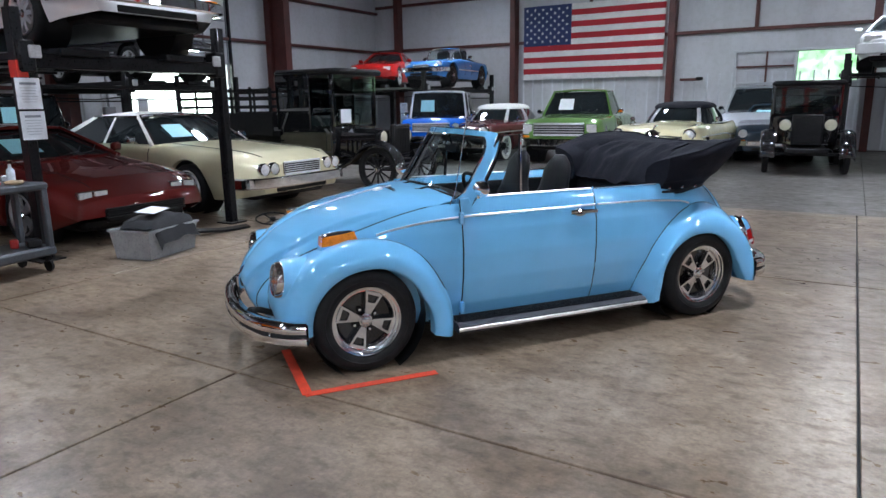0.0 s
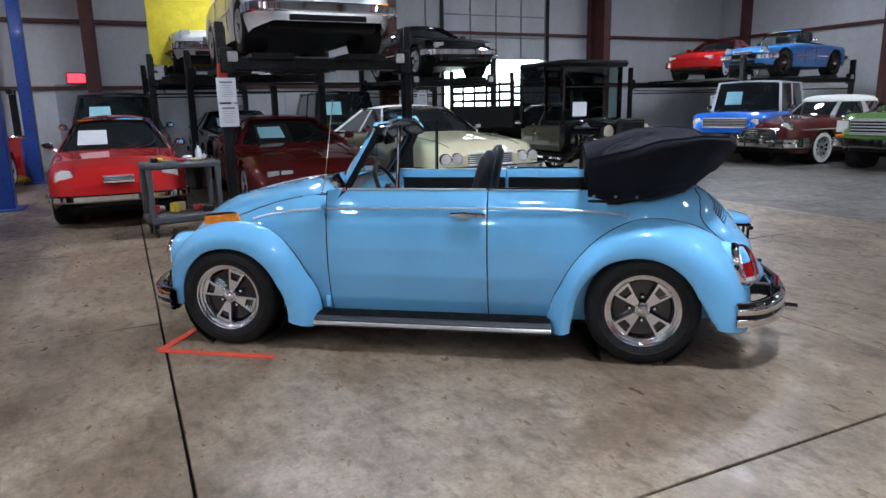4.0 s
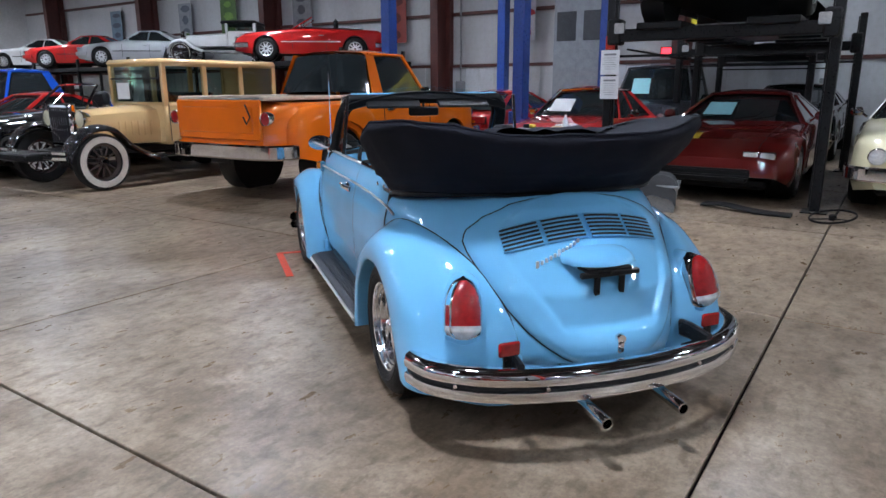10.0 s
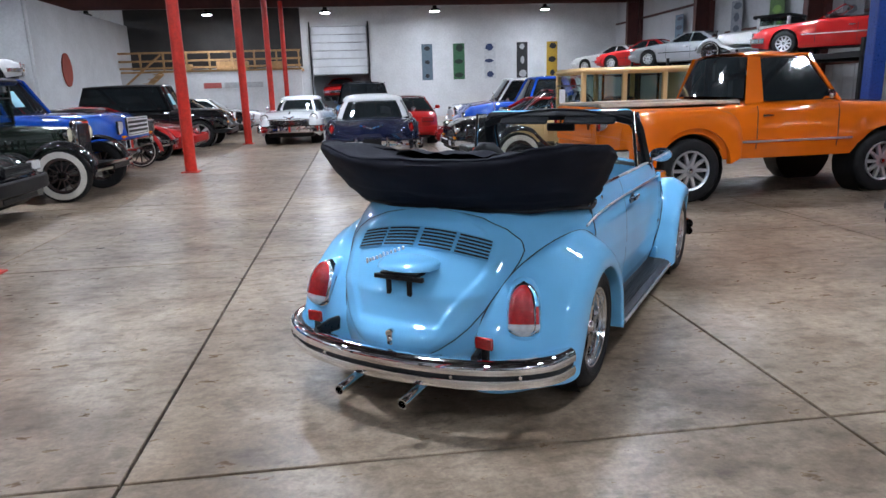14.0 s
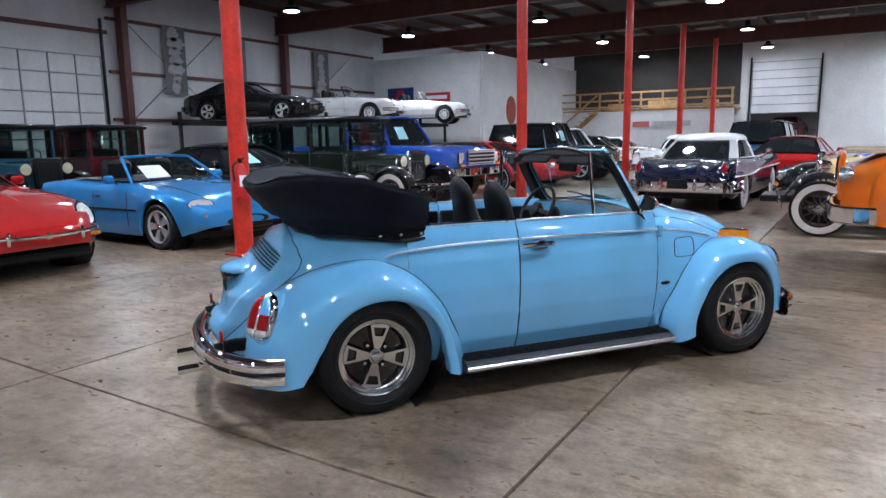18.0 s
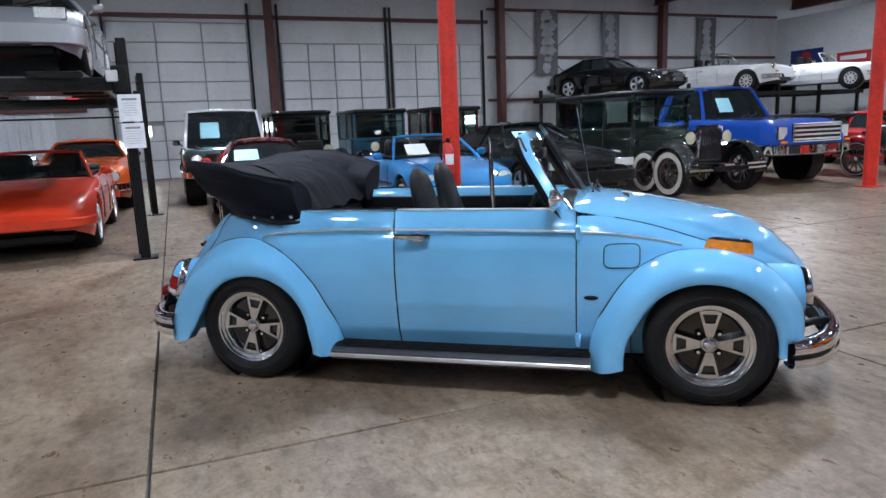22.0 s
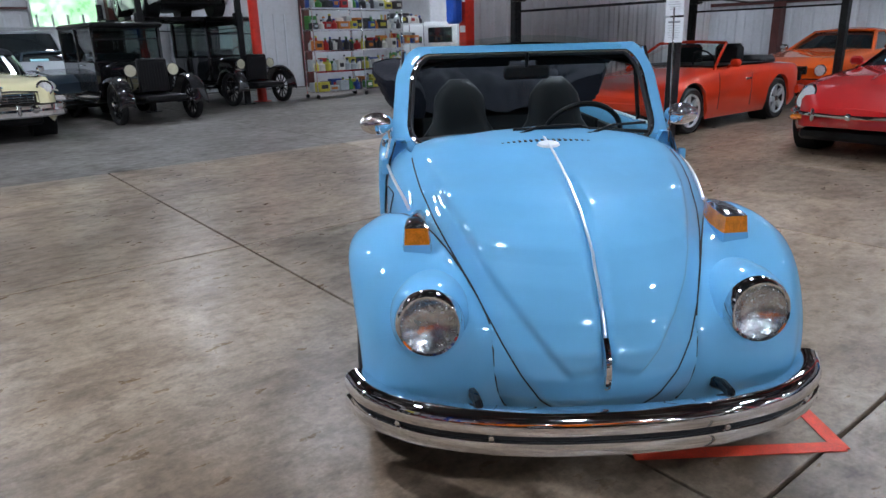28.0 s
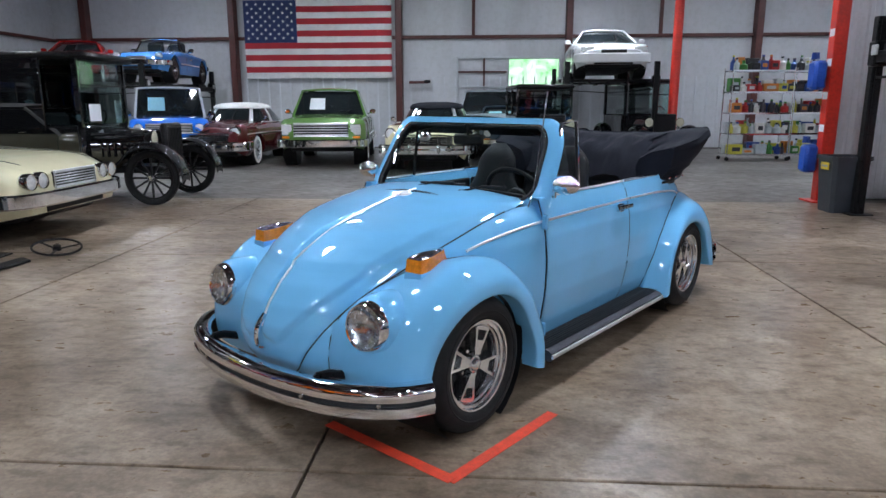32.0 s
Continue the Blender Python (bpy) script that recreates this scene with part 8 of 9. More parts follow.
car("mid blue open roadster raised on a lift", MGBLUE, at(-9.3, 15.0, -84, 2.0), 3.9, 1.48, COUPE(3.9, 0.80, 0.78, 0.70), 1.2, -1.15, 0.31, 0.2, (0.35, 0.2, -0.45, -0.85, 0.80, 1.16, 0.5), style="conv", lamps=((1.86, 0.52, 0.62, 0.085),), grille=(0.5, 0.5, 0.2, 5, BRIGHT, 1.92), rim="wire", tw=0.16, trim="chrome")
car("bright red small coupe raised on a lift", REDC, at(-11.9, 15.2, -70, 2.0), 3.9, 1.6, COUPE(3.9, 0.84, 0.84, 0.72), 1.2, -1.15, 0.31, 0.18, (0.45, -0.1, -0.6, -1.4, 0.83, 1.18, 0.48), lamps=((1.85, 0.55, 0.58, (0.22, 0.1)),), bump="body", bar=(0.4, 0.18))
car("white pony car raised on a lift at the back", WHITEC, at(2.95, 14.9, -92, 2.05), 4.4, 1.8, COUPE(4.4, 0.88, 0.9, 0.74), 1.3, -1.25, 0.32, 0.18, (0.6, -0.05, -0.8, -1.6, 0.88, 1.26, 0.54), lamps=((2.06, 0.62, 0.62, (0.3, 0.12)),), grille=(0.56, 0.6, 0.08, 1, BLACKP, 2.18), bump="body", bar=(0.42, 0.22))
for _lab, _c, _y, _st_, _h in (("red open roadster on a wall rack", REDC, -12.9, "conv", 12), ("silver coupe on a wall rack", SILVER, -21.6, "hard", 8), ("red sports car on a wall rack", REDC, -25.6, "hard", 8), ("white sports car on a wall rack", WHITEC, -29.2, "hard", 8)):
    car(_lab, _c, at(-12.1, _y, -60 + _h, 2.12), 4.5, 1.8, COUPE(4.5, 0.88, 0.88, 0.74), 1.35, -1.25, 0.32, 0.18, (0.6, 0.0, -0.7, -1.5, 0.87, 1.24, 0.54), style=_st_, lamps=((2.1, 0.62, 0.6, (0.24, 0.1)),), bump="chrome" if _st_ == "conv" else "body", bar=(0.42, 0.14), rim="disc")
car("black coupe on a rack along the wall", BLACKC, at(16.4, -12.8, 202, 2.10), 4.6, 1.8, COUPE(4.6, 0.90, 0.92, 0.76), 1.4, -1.3, 0.33, 0.18, (0.6, -0.1, -0.9, -1.8, 0.9, 1.30, 0.54), lamps=((2.15, 0.62, 0.62, (0.26, 0.1)),), bump="body", bar=(0.42, 0.18))
car("white open fifties convertible on a rack along the wall", WHITEC, at(16.2, -17.2, 200, 2.10), 4.9, 1.9, COUPE(4.9, 0.95, 0.95, 0.9), 1.5, -1.45, 0.35, 0.24, (0.5, 0.25, -0.7, -1.4, 0.95, 1.38, 0.6), style="conv", lamps=((2.4, 0.7, 0.78, 0.09),), rim="disc", trim="chrome")
car("white open convertible on a rack beside the office wall", WHITEC, at(14.8, -20.6, 200, 2.10), 4.6, 1.8, COUPE(4.6, 0.9, 0.9, 0.82), 1.4, -1.35, 0.33, 0.2, (0.5, 0.2, -0.6, -1.3, 0.9, 1.28, 0.56), style="conv", lamps=((2.2, 0.66, 0.64, (0.3, 0.12)),), rim="disc", lower=SILVER)
car("red and black utility car with chrome bumper and open bed", REDC, at(9.4, 10.2, 62), 4.9, 1.9, [(-2.45, 0.7), (-2.3, 0.88), (-0.6, 0.90), (0.5, 0.96), (1.9, 0.9), (2.45, 0.6)], 1.5, -1.4, 0.34, 0.3, (0.6, 0.2, -0.5, -0.8, 0.94, 1.38, 0.58), style="pickup", tails=((-2.46, 0.70, 0.70, (0.36, 0.18)),), rim="disc", lower=BLACKP, category="pickup truck")
car("red sports car in the room beyond the end door", REDC, at(1.9, -37.0, 80, 1.1), 3.4, 1.7, COUPE(3.4, 0.86, 0.86, 0.74), 1.0, -1.0, 0.31, 0.18, (0.4, -0.1, -0.5, -1.1, 0.86, 1.2, 0.52))


# ---- pre-war cars ----
def vintage(label, col, m, L=4.0, W=1.62, H=1.85, R=0.38, axf=1.25, axr=-1.25, hood=1.05, cab=(0.35, -1.55), fend=None, roofm=None, ww=0, rim="wood", lampx=None, wins=2, truck=False, bumper_on=True, category="vintage car", card=0, tw=0.11, visor=True):
    t = thing("vintage_car", label, category, m, "vintage vehicles")
    fend, roofm = fend or BLACKC, roofm or VINYL
    c0, c1 = cab
    hw = 0.66 if W > 1.5 else 0.6
    part("chassis", Geo().box((0, 0, 0.47), (L * 0.94, 0.74, 0.10), 0.02).box((axf, 0, R), (0.07, W - 0.2, 0.06), 0.01).box((axr, 0, R), (0.09, W - 0.2, 0.08), 0.01), BLACKM, t)
    # engine hood
    rows = []
    for k in range(9):
        f = k / 8
        x, w, tz = axf + 0.02 + (c0 - axf - 0.02) * f, 0.27 + (hw - 0.16 - 0.27) * f ** 1.2, hood - 0.06 + 0.07 * f
        rows.append([(x, s * w * q, z) for s, q, z in ((1, 1.0, 0.56), (1, 1.02, tz - 0.22), (1, 0.92, tz - 0.06), (1, 0.55, tz), (1, 0, tz + 0.02), (-1, 0.55, tz), (-1, 0.92, tz - 0.06), (-1, 1.02, tz - 0.22), (-1, 1.0, 0.56))])
    part("hood", Geo().grid(rows), col, t, sharp=50)
    for s in (-1, 1):
        for k in range(6):
            part("hood_louvre", Geo().box((c0 + 0.14 + k * 0.085, s * (hw - 0.165 - 0.022 * k), hood - 0.30), (0.03, 0.02, 0.20), 0.006), col, t)
    rad = part("radiator", Geo().box((axf + 0.03, 0, 0.56 + (hood - 0.5) / 2), (0.10, 0.56, hood - 0.48), 0.03), CHROME if ww else BLACKM, t)
    part("core", Geo().box((axf + 0.075, 0, 0.56 + (hood - 0.5) / 2), (0.03, 0.46, hood - 0.60), 0.01), BLACKP, rad)
    for k in range(8):
        part("core_bar", Geo().box((axf + 0.093, -0.19 + k * 0.054, 0.56 + (hood - 0.5) / 2), (0.008, 0.006, hood - 0.62)), CHROME if ww else BLACKM, rad)
    # cabin: lower tub, posts, roof, glass
    zb = hood + 0.06
    part("body_tub", Geo().box(((c0 + c1) / 2, 0, (0.52 + zb) / 2), (c0 - c1, 2 * hw, zb - 0.52), 0.05), col, t)
    part("roof", Geo().box(((c0 + c1) / 2 + (0.06 if visor else 0), 0, H - 0.05), (c0 - c1 + (0.18 if visor else 0.04), 2 * hw + 0.05, 0.11), 0.045), roofm, t)
    xs = [c0 - 0.04 + (c1 + 0.04 - c0 + 0.04) * k / wins for k in range(wins + 1)]
    for s in (-1, 1):
        for x in xs:
            part("window_post", Geo().box((x, s * (hw - 0.03), (zb + H) / 2 - 0.05), (0.085, 0.06, H - zb), 0.012), col, t)
        for a, b in zip(xs, xs[1:]):
            part("side_glass", Geo().box(((a + b) / 2, s * (hw - 0.035), (zb + H) / 2 - 0.05), (abs(a - b), 0.012, H - zb - 0.08)), GLASS, t)
            part("door_gap", Geo().box((a - 0.03, s * (hw + 0.002), (0.56 + zb) / 2), (0.010, 0.006, zb - 0.60)), SEAM, t)
        part("door_handle", Geo().box(((xs[0] + xs[1]) / 2 - 0.2, s * (hw + 0.02), zb - 0.10), (0.12, 0.025, 0.02), 0.006), ALLOY, t)
    part("windscreen", Geo().box((c0 - 0.02, 0, (zb + H) / 2 - 0.05), (0.012, 2 * hw - 0.14, H - zb - 0.10)), GLASS, t)
    part("windscreen_bar", Geo().box((c0 - 0.01, 0, zb + (H - zb) * 0.55), (0.02, 2 * hw - 0.12, 0.025)), BLACKM, t)
    part("rear_panel", Geo().box((c1 + 0.03, 0, (zb + H) / 2), (0.05, 2 * hw - 0.06, H - zb), 0.02), col, t)
    part("rear_glass", Geo().box((c1 + 0.002, 0, (zb + H) / 2), (0.012, 0.6, 0.22)), DGLASS, t)
    part("seat", Geo().box((c0 - 0.95, 0, 1.0), (0.16, 2 * hw - 0.2, 0.55), 0.05).box((c0 - 0.70, 0, 0.78), (0.5, 2 * hw - 0.2, 0.16), 0.05), VINYL, t)
    if card:
        part("window_card", Geo().box((c0 + 0.004, -0.30, zb + 0.16), (0.006, 0.30, 0.24)), PAPER, t)
    part("steering_wheel", Geo().tube([(c0 - 0.30 + 0.08 * math.cos(a), 0.32 + 0.19 * math.sin(a), zb + 0.02 + 0.17 * math.cos(a)) for a in (math.tau * k / 20 for k in range(20))], 0.013, 6, True), BLACKP, t)
    # fenders and running boards
    fy, fw = W / 2 - 0.14, 0.27
    rf = R + 0.09
    for s in (-1, 1):
        arc = [(axf + rf * math.cos(a), R + rf * math.sin(a)) for a in (radians(-5 + 130 * k / 12) for k in range(13))]
        arc += [(axf - rf * 0.95, R + 0.20), (axf - rf * 1.35, 0.47), (axf - rf * 1.75, 0.40)]
        rows = []
        for x, z in spline(arc, 36):
            rows.append([(x, s * (fy + o), z + d) for o, d in ((-fw / 2, -0.005), (-fw / 4, 0.022), (0, 0.03), (fw / 4, 0.022), (fw / 2, -0.02), (fw / 2 + 0.004, -0.05))])
        part("front_fender", Geo().grid(rows).grid([[(a, b, c - 0.012) for a, b, c in r] for r in rows], flip=True), fend, t, sharp=60)
        arc = [(axr + rf * math.cos(a), R + rf * math.sin(a)) for a in (radians(10 + 165 * k / 12) for k in range(13))]
        arc = [(axr + rf * 1.25, 0.40)] + arc
        rows = []
        for x, z in spline(arc, 30):
            rows.append([(x, s * (fy + o), z + d) for o, d in ((-fw / 2, -0.005), (-fw / 4, 0.022), (0, 0.03), (fw / 4, 0.022), (fw / 2, -0.02), (fw / 2 + 0.004, -0.05))])
        part("rear_fender", Geo().grid(rows).grid([[(a, b, c - 0.012) for a, b, c in r] for r in rows], flip=True), fend, t, sharp=60)
        part("running_board", Geo().box(((axf - rf * 1.7 + axr + rf * 1.2) / 2, s * fy, 0.39), ((axf - rf * 1.7) - (axr + rf * 1.2) + 0.06, fw, 0.035), 0.01), fend, t)
        for ax in (axf, axr):
            add_wheel(t, ax, s * (W / 2 - 0.12), R, tw, rim, ww)
        lx = (lampx or axf + 0.02)
        hl = part("headlamp", Geo().lathe([(0.02, -0.14), (0.07, -0.11), (0.105, -0.02), (0.115, 0.0), (0.108, 0.015)], (lx, s * 0.40, hood - 0.14), "x", 20), CHROME if ww else BLACKM, t)
        part("lens", Geo().lathe([(0, 0.02), (0.06, 0.016), (0.107, 0.005)], (lx, s * 0.40, hood - 0.14), "x", 18), flat("old_lamp_lens", (0.55, 0.52, 0.38), 0.15), hl)
        part("lamp_stay", Geo().tube([(lx - 0.05, s * 0.40, hood - 0.25), (lx - 0.10, s * 0.36, 0.62)], 0.014, 6), BLACKM, t)
    part("tie_bar", Geo().tube([(axf + 0.02, -0.40, hood - 0.27), (axf + 0.02, 0.40, hood - 0.27)], 0.014, 6), CHROME if ww else BLACKM, t)
    if bumper_on:
        for z in (0.46, 0.53):
            part("bumper_bar", Geo().strip(spline([(axf + 0.50, -W / 2 + 0.06, z), (axf + 0.58, -0.3, z), (axf + 0.58, 0.3, z), (axf + 0.50, W / 2 - 0.06, z)], 13), 0.045, 0.02, (0, 0, 1)), CHROME, t)
        for s in (-1, 1):
            part("bumper_iron", Geo().strip([(axf + 0.54, s * 0.36, 0.49), (axf - 0.1, s * 0.34, 0.46)], 0.05, 0.02, (0, 0, 1)), BLACKM, t)
    return t


_mt = vintage("black vintage flatbed truck with wooden stake sides", BLACKC, at(-6.30, 5.64, 2), 3.2, 1.60, 2.10, 0.385, 1.47, -1.45, 1.06, (0.55, -0.75), BLACKC, BLACKM, 0, "wood", 1.42, 1, bumper_on=False, category="vintage truck", card=2, tw=0.09)
for s in (-1, 1):
    _sp = part("cab_side", Geo().box((-0.36, s * 0.655, 1.54), (0.80, 0.04, 1.0), 0.02), BLACKC, _mt)
    for k in range(3):
        part("small_window", Geo().box((-0.12 - 0.25 * k, s * 0.668, 1.60), (0.13, 0.03, 0.36), 0.02), DGLASS, _sp)
part("cab_back", Geo().box((-0.72, 0, 1.54), (0.05, 1.28, 1.0), 0.02), BLACKC, _mt)
part("bed", Geo().box((-2.0, 0, 0.98), (2.5, 1.6, 0.09), 0.02).box((-2.0, 0, 0.78), (2.3, 0.7, 0.3), 0.03).box((-2.0, 0.78, 1.18), (2.5, 0.04, 0.36), 0.01).box((-2.0, -0.78, 1.18), (2.5, 0.04, 0.36), 0.01), BLACKM, _mt)
for s in (-1, 1):
    for z in (1.46, 1.62, 1.76):
        part("stake_rail", Geo().box((-2.0, s * 0.78, z), (2.5, 0.03, 0.06), 0.006), BLACKM, _mt)
    for k in range(6):
        part("stake", Geo().box((-3.2 + k * 0.48, s * 0.78, 1.5), (0.05, 0.035, 0.64), 0.006), BLACKM, _mt)
    part("rear_post", Geo().box((-3.22, s * 0.78, 1.65), (0.08, 0.08, 0.9), 0.008), BLACKM, _mt)
vintage("black vintage sedan with brass-rimmed lamps", BLACKC, at(1.17, 12.45, -84), 4.1, 1.66, 1.84, 0.38, 1.38, -1.2, 1.10, (0.42, -1.55), roofm=BLACKM, rim="wood", ww=0, wins=2, bumper_on=False, tw=0.12)
vintage("black vintage roadster truck with brown wheels", BLACKC, at(4.05, 14.45, -80), 4.0, 1.62, 2.02, 0.38, 1.3, -1.3, 1.08, (0.42, -1.3), roofm=BLACKM, wins=1, bumper_on=False)
vintage("buff tan thirties sedan with black fenders and whitewalls", TAN, at(-2.82, -7.28, 2), 4.7, 1.74, 1.76, 0.38, 1.42, -1.45, 1.08, (0.30, -1.95), roofm=TAN, ww=2, rim="wire", wins=3, tw=0.16, card=2, visor=False)
_lim = vintage("dark green twenties limousine with whitewall tyres", DGREEN, at(7.35, -6.95, 180), 5.0, 1.78, 1.86, 0.40, 1.75, -1.55, 1.12, (0.55, -2.2), roofm=VINYL, ww=2, rim="wire", wins=3, tw=0.16)
for s in (-1, 1):
    add_wheel(_lim, 0.98, s * 0.66, 0.38, 0.15, "wire", 2)
for _o in _lim.children:
    if _o.name.startswith("wheel") and abs(_o.matrix_local.translation.x - 0.98) < 0.01:
        _o.matrix_local = pose(0.98, _o.matrix_local.translation.y, 0.80, 0, 0, 0 if _o.matrix_local.translation.y > 0 else 180)
for _lab, _c, _x, _y, _rm in (("black thirties pickup in the second row", BLACKC, 12.6, -1.1, BLACKM), ("dark blue vintage coupe in the second row", paint("petrol_blue", (0.02, 0.07, 0.11)), 13.0, -3.1, BLACKM), ("dark maroon vintage tourer with black top", MAROON, 12.7, -5.0, VINYL)):
    vintage(_lab, _c, at(_x, _y, 180), 4.0, 1.62, 1.80, 0.37, 1.25, -1.25, 1.06, (0.4, -1.4), roofm=_rm, wins=2, bumper_on=False)
vintage("red vintage racer beside the blue truck", REDC, at(7.3, -11.9, 180), 3.8, 1.55, 1.30, 0.36, 1.3, -1.2, 0.98, (0.1, -1.2), REDC, BLACKM, 1, "wire", None, 1)
vintage("white neoclassic roadster on a wall rack", WHITEC, at(-12.2, -17.0, -55, 2.12), 4.2, 1.6, 1.36, 0.34, 1.4, -1.2, 0.98, (-0.1, -1.1), WHITEC, VINYL, 1, "wire", None, 1)

# ---------- lifts, racks and workshop things ----------
def four_post_lift(x0, x1, y0, y1, plat=2.02, top=2.42, sign=None, label="black four-post car lift with a raised platform", decks=True):
    t = thing("car_lift", label, "car lift", pose(0, 0, 0), "four-post lifts")
    for x in (x0, x1):
        for y in (y0, y1):
            inward = 1 if y == y0 else -1
            p = part("post", Geo().box((x, y, top / 2), (0.13, 0.10, top), 0.008), BLACKM, t)
            part("base_plate", Geo().box((x, y, 0.008), (0.28, 0.26, 0.016), 0.003), BLACKM, p)
            part("latch_rail", Geo().box((x, y + inward * 0.062, top / 2), (0.05, 0.016, top * 0.96)), BLACKM, p)
            part("carriage", Geo().box((x, y + inward * 0.05, plat - 0.02), (0.20, 0.16, 0.30), 0.02), BLACKM, t)
            part("pulley_cover", Geo().box((x + (0.10 if x > (x0 + x1) / 2 else -0.10), y + inward * 0.12, plat + 0.02), (0.03, 0.12, 0.12), 0.01), flat("pale_decal", (0.5, 0.5, 0.5)), t)
    for x in (x0, x1):
        part("cross_beam", Geo().box((x, (y0 + y1) / 2, plat - 0.06), (0.16, y1 - y0 - 0.1, 0.14), 0.01), BLACKM, t)
        part("tie_bar", Geo().box((x, (y0 + y1) / 2, plat - 0.30), (0.04, y1 - y0 - 0.1, 0.03)), BLACKM, t)
    for f in (0.25, 0.75):
        yy = y0 + (y1 - y0) * f
        part("runway", Geo().box(((x0 + x1) / 2, yy, plat + 0.03), (abs(x1 - x0) + 0.3, 0.52, 0.08), 0.01), BLACKM, t)
        for k in range(5):
            part("runway_rib", Geo().box((x0 + (x1 - x0) * (k + 0.5) / 5, yy, plat - 0.02), (0.04, 0.50, 0.04)), BLACKM, t)
    part("drip_tray", Geo().box(((x0 + x1) / 2, (y0 + y1) / 2, plat + 0.055), (abs(x1 - x0) * 0.8, (y1 - y0) * 0.34, 0.02), 0.004), flat("pale_drip_tray", (0.32, 0.33, 0.35)), t)
    for s in (-1, 1):
        part("hose", Geo().tube([(x1, y0 + 0.1, plat - 0.2), ((x0 + x1) / 2, y0 + 0.35, plat - 0.28), (x0, y0 + 0.2, plat - 0.22)], 0.012, 6), BLACKP, t)
    return t


def card_pair(x, y, z, heading, back=True):
    t = thing("paper_notice", "two printed white sheets hung on a lift post", "notice", pose(x, y, z, 0, 0, heading), "paper notices")
    for k, (dz, h) in enumerate(((0.0, 0.29), (-0.30, 0.27))):
        s = part("sheet", Geo().box((0.0, 0.006 * k, dz), (0.006, 0.23, h), 0.0), PAPER, t)
        part("printed_heading", Geo().box((0.005, 0.006 * k, dz + h * 0.32), (0.003, 0.15, 0.022)), PRINT, s)
        for j in range(6):
            part("printed_line", Geo().box((0.005, 0.006 * k, dz + h * 0.18 - j * 0.026), (0.003, 0.16 - 0.02 * (j % 3), 0.006)), flat("print_pale", (0.45, 0.46, 0.5)), s)


four_post_lift(-4.75, -9.0, -0.68, 1.72, 2.0)
four_post_lift(4.62, 9.1, 2.12, 4.72, 2.0)
four_post_lift(-9.95, -13.4, -1.25, 1.0, 2.0)
four_post_lift(-9.95, -13.2, 3.95, 6.05, 1.93)
four_post_lift(-8.9, -13.2, 12.9, 17.3, 1.92)
four_post_lift(1.85, 4.05, 13.3, 16.7, 1.95)
card_pair(-4.67, -0.66, 1.63, 0)
card_pair(4.54, 2.10, 1.68, 180)
card_pair(-9.86, 4.2, 1.52, 0)
card_pair(-9.3, 12.4, 1.35, -30)
part("red_band", Geo().box((0, 0, 0), (0.135, 0.105, 0.16), 0.004), STEELP, tagged(thing("post_wrap", "red tape wrap on the lift post", "tape", pose(-4.75, -0.68, 1.86))))

# wall racks
for _n, _x, _y0, _y1, _l in (("rack", -12.2, -31.0, -10.6, "black steel storage rack along the wall"), ("rack", 15.9, -22.4, -10.4, "black steel storage rack along the wall")):
    _t = thing("car_rack", _l, "rack", group="wall racks")
    for k in range(7):
        yy = _y0 + (_y1 - _y0) * k / 6
        for dx in (-1.4, 1.4):
            part("upright", Geo().box((_x + dx, yy, 1.2), (0.10, 0.10, 2.4), 0.006), BLACKM, _t)
        part("cross_beam", Geo().box((_x, yy, 2.0), (2.9, 0.12, 0.12), 0.006), BLACKM, _t)
    for dx in (-0.75, 0.75):
        part("runway", Geo().box((_x + dx, (_y0 + _y1) / 2, 2.08), (0.9, _y1 - _y0 + 0.6, 0.05), 0.006), BLACKM, _t)
    for dx in (-1.4, 1.4):
        part("edge_beam", Geo().box((_x + dx, (_y0 + _y1) / 2, 2.02), (0.06, _y1 - _y0 + 0.6, 0.14), 0.006), BLACKM, _t)

# blue two-post lifts
for _x, _y0, _y1 in ((-7.8, -6.55, -3.5), (-12.0, -6.2, -3.5)):
    _t = thing("two_post_lift", "tall blue two-post car lift", "car lift", group="blue lifts")
    for _y in (_y0, _y1):
        s = 1 if _y == _y0 else -1
        p = part("column", Geo().box((_x, _y, 2.35), (0.26, 0.22, 4.7), 0.012), BLUEP, _t)
        part("base_plate", Geo().box((_x, _y, 0.012), (0.6, 0.45, 0.024), 0.004), BLUEP, p)
        part("carriage", Geo().box((_x, _y + s * 0.14, 0.5), (0.22, 0.10, 0.8), 0.015), BLUEP, _t)
        for a in (-1, 1):
            part("swing_arm", Geo().strip([(_x + a * 0.1, _y + s * 0.18, 0.10), (_x + a * 0.75, _y + s * 0.75, 0.10)], 0.12, 0.09, (s * 0.6, -a * 0.6, 0)), YELLOW, _t)
    part("overhead_beam", Geo().box((_x, (_y0 + _y1) / 2, 4.62), (0.18, _y1 - _y0, 0.16), 0.01), BLUEP, _t)
_t = thing("wheel_ramp", "yellow and black striped drive-on ramp", "ramp", pose(-7.05, -3.75, 0, 0, 0, 10))
part("ramp", Geo().prism([(-0.55, 0.0), (0.55, 0.0), (0.45, 0.05), (-0.45, 0.10)], -0.2, 0.2), YELLOW, _t)
for k in range(4):
    part("stripe", Geo().box((-0.36 + k * 0.22, 0, 0.083 - k * 0.012), (0.09, 0.40, 0.012), 0, Matrix.Identity(4)), BLACKP, _t)

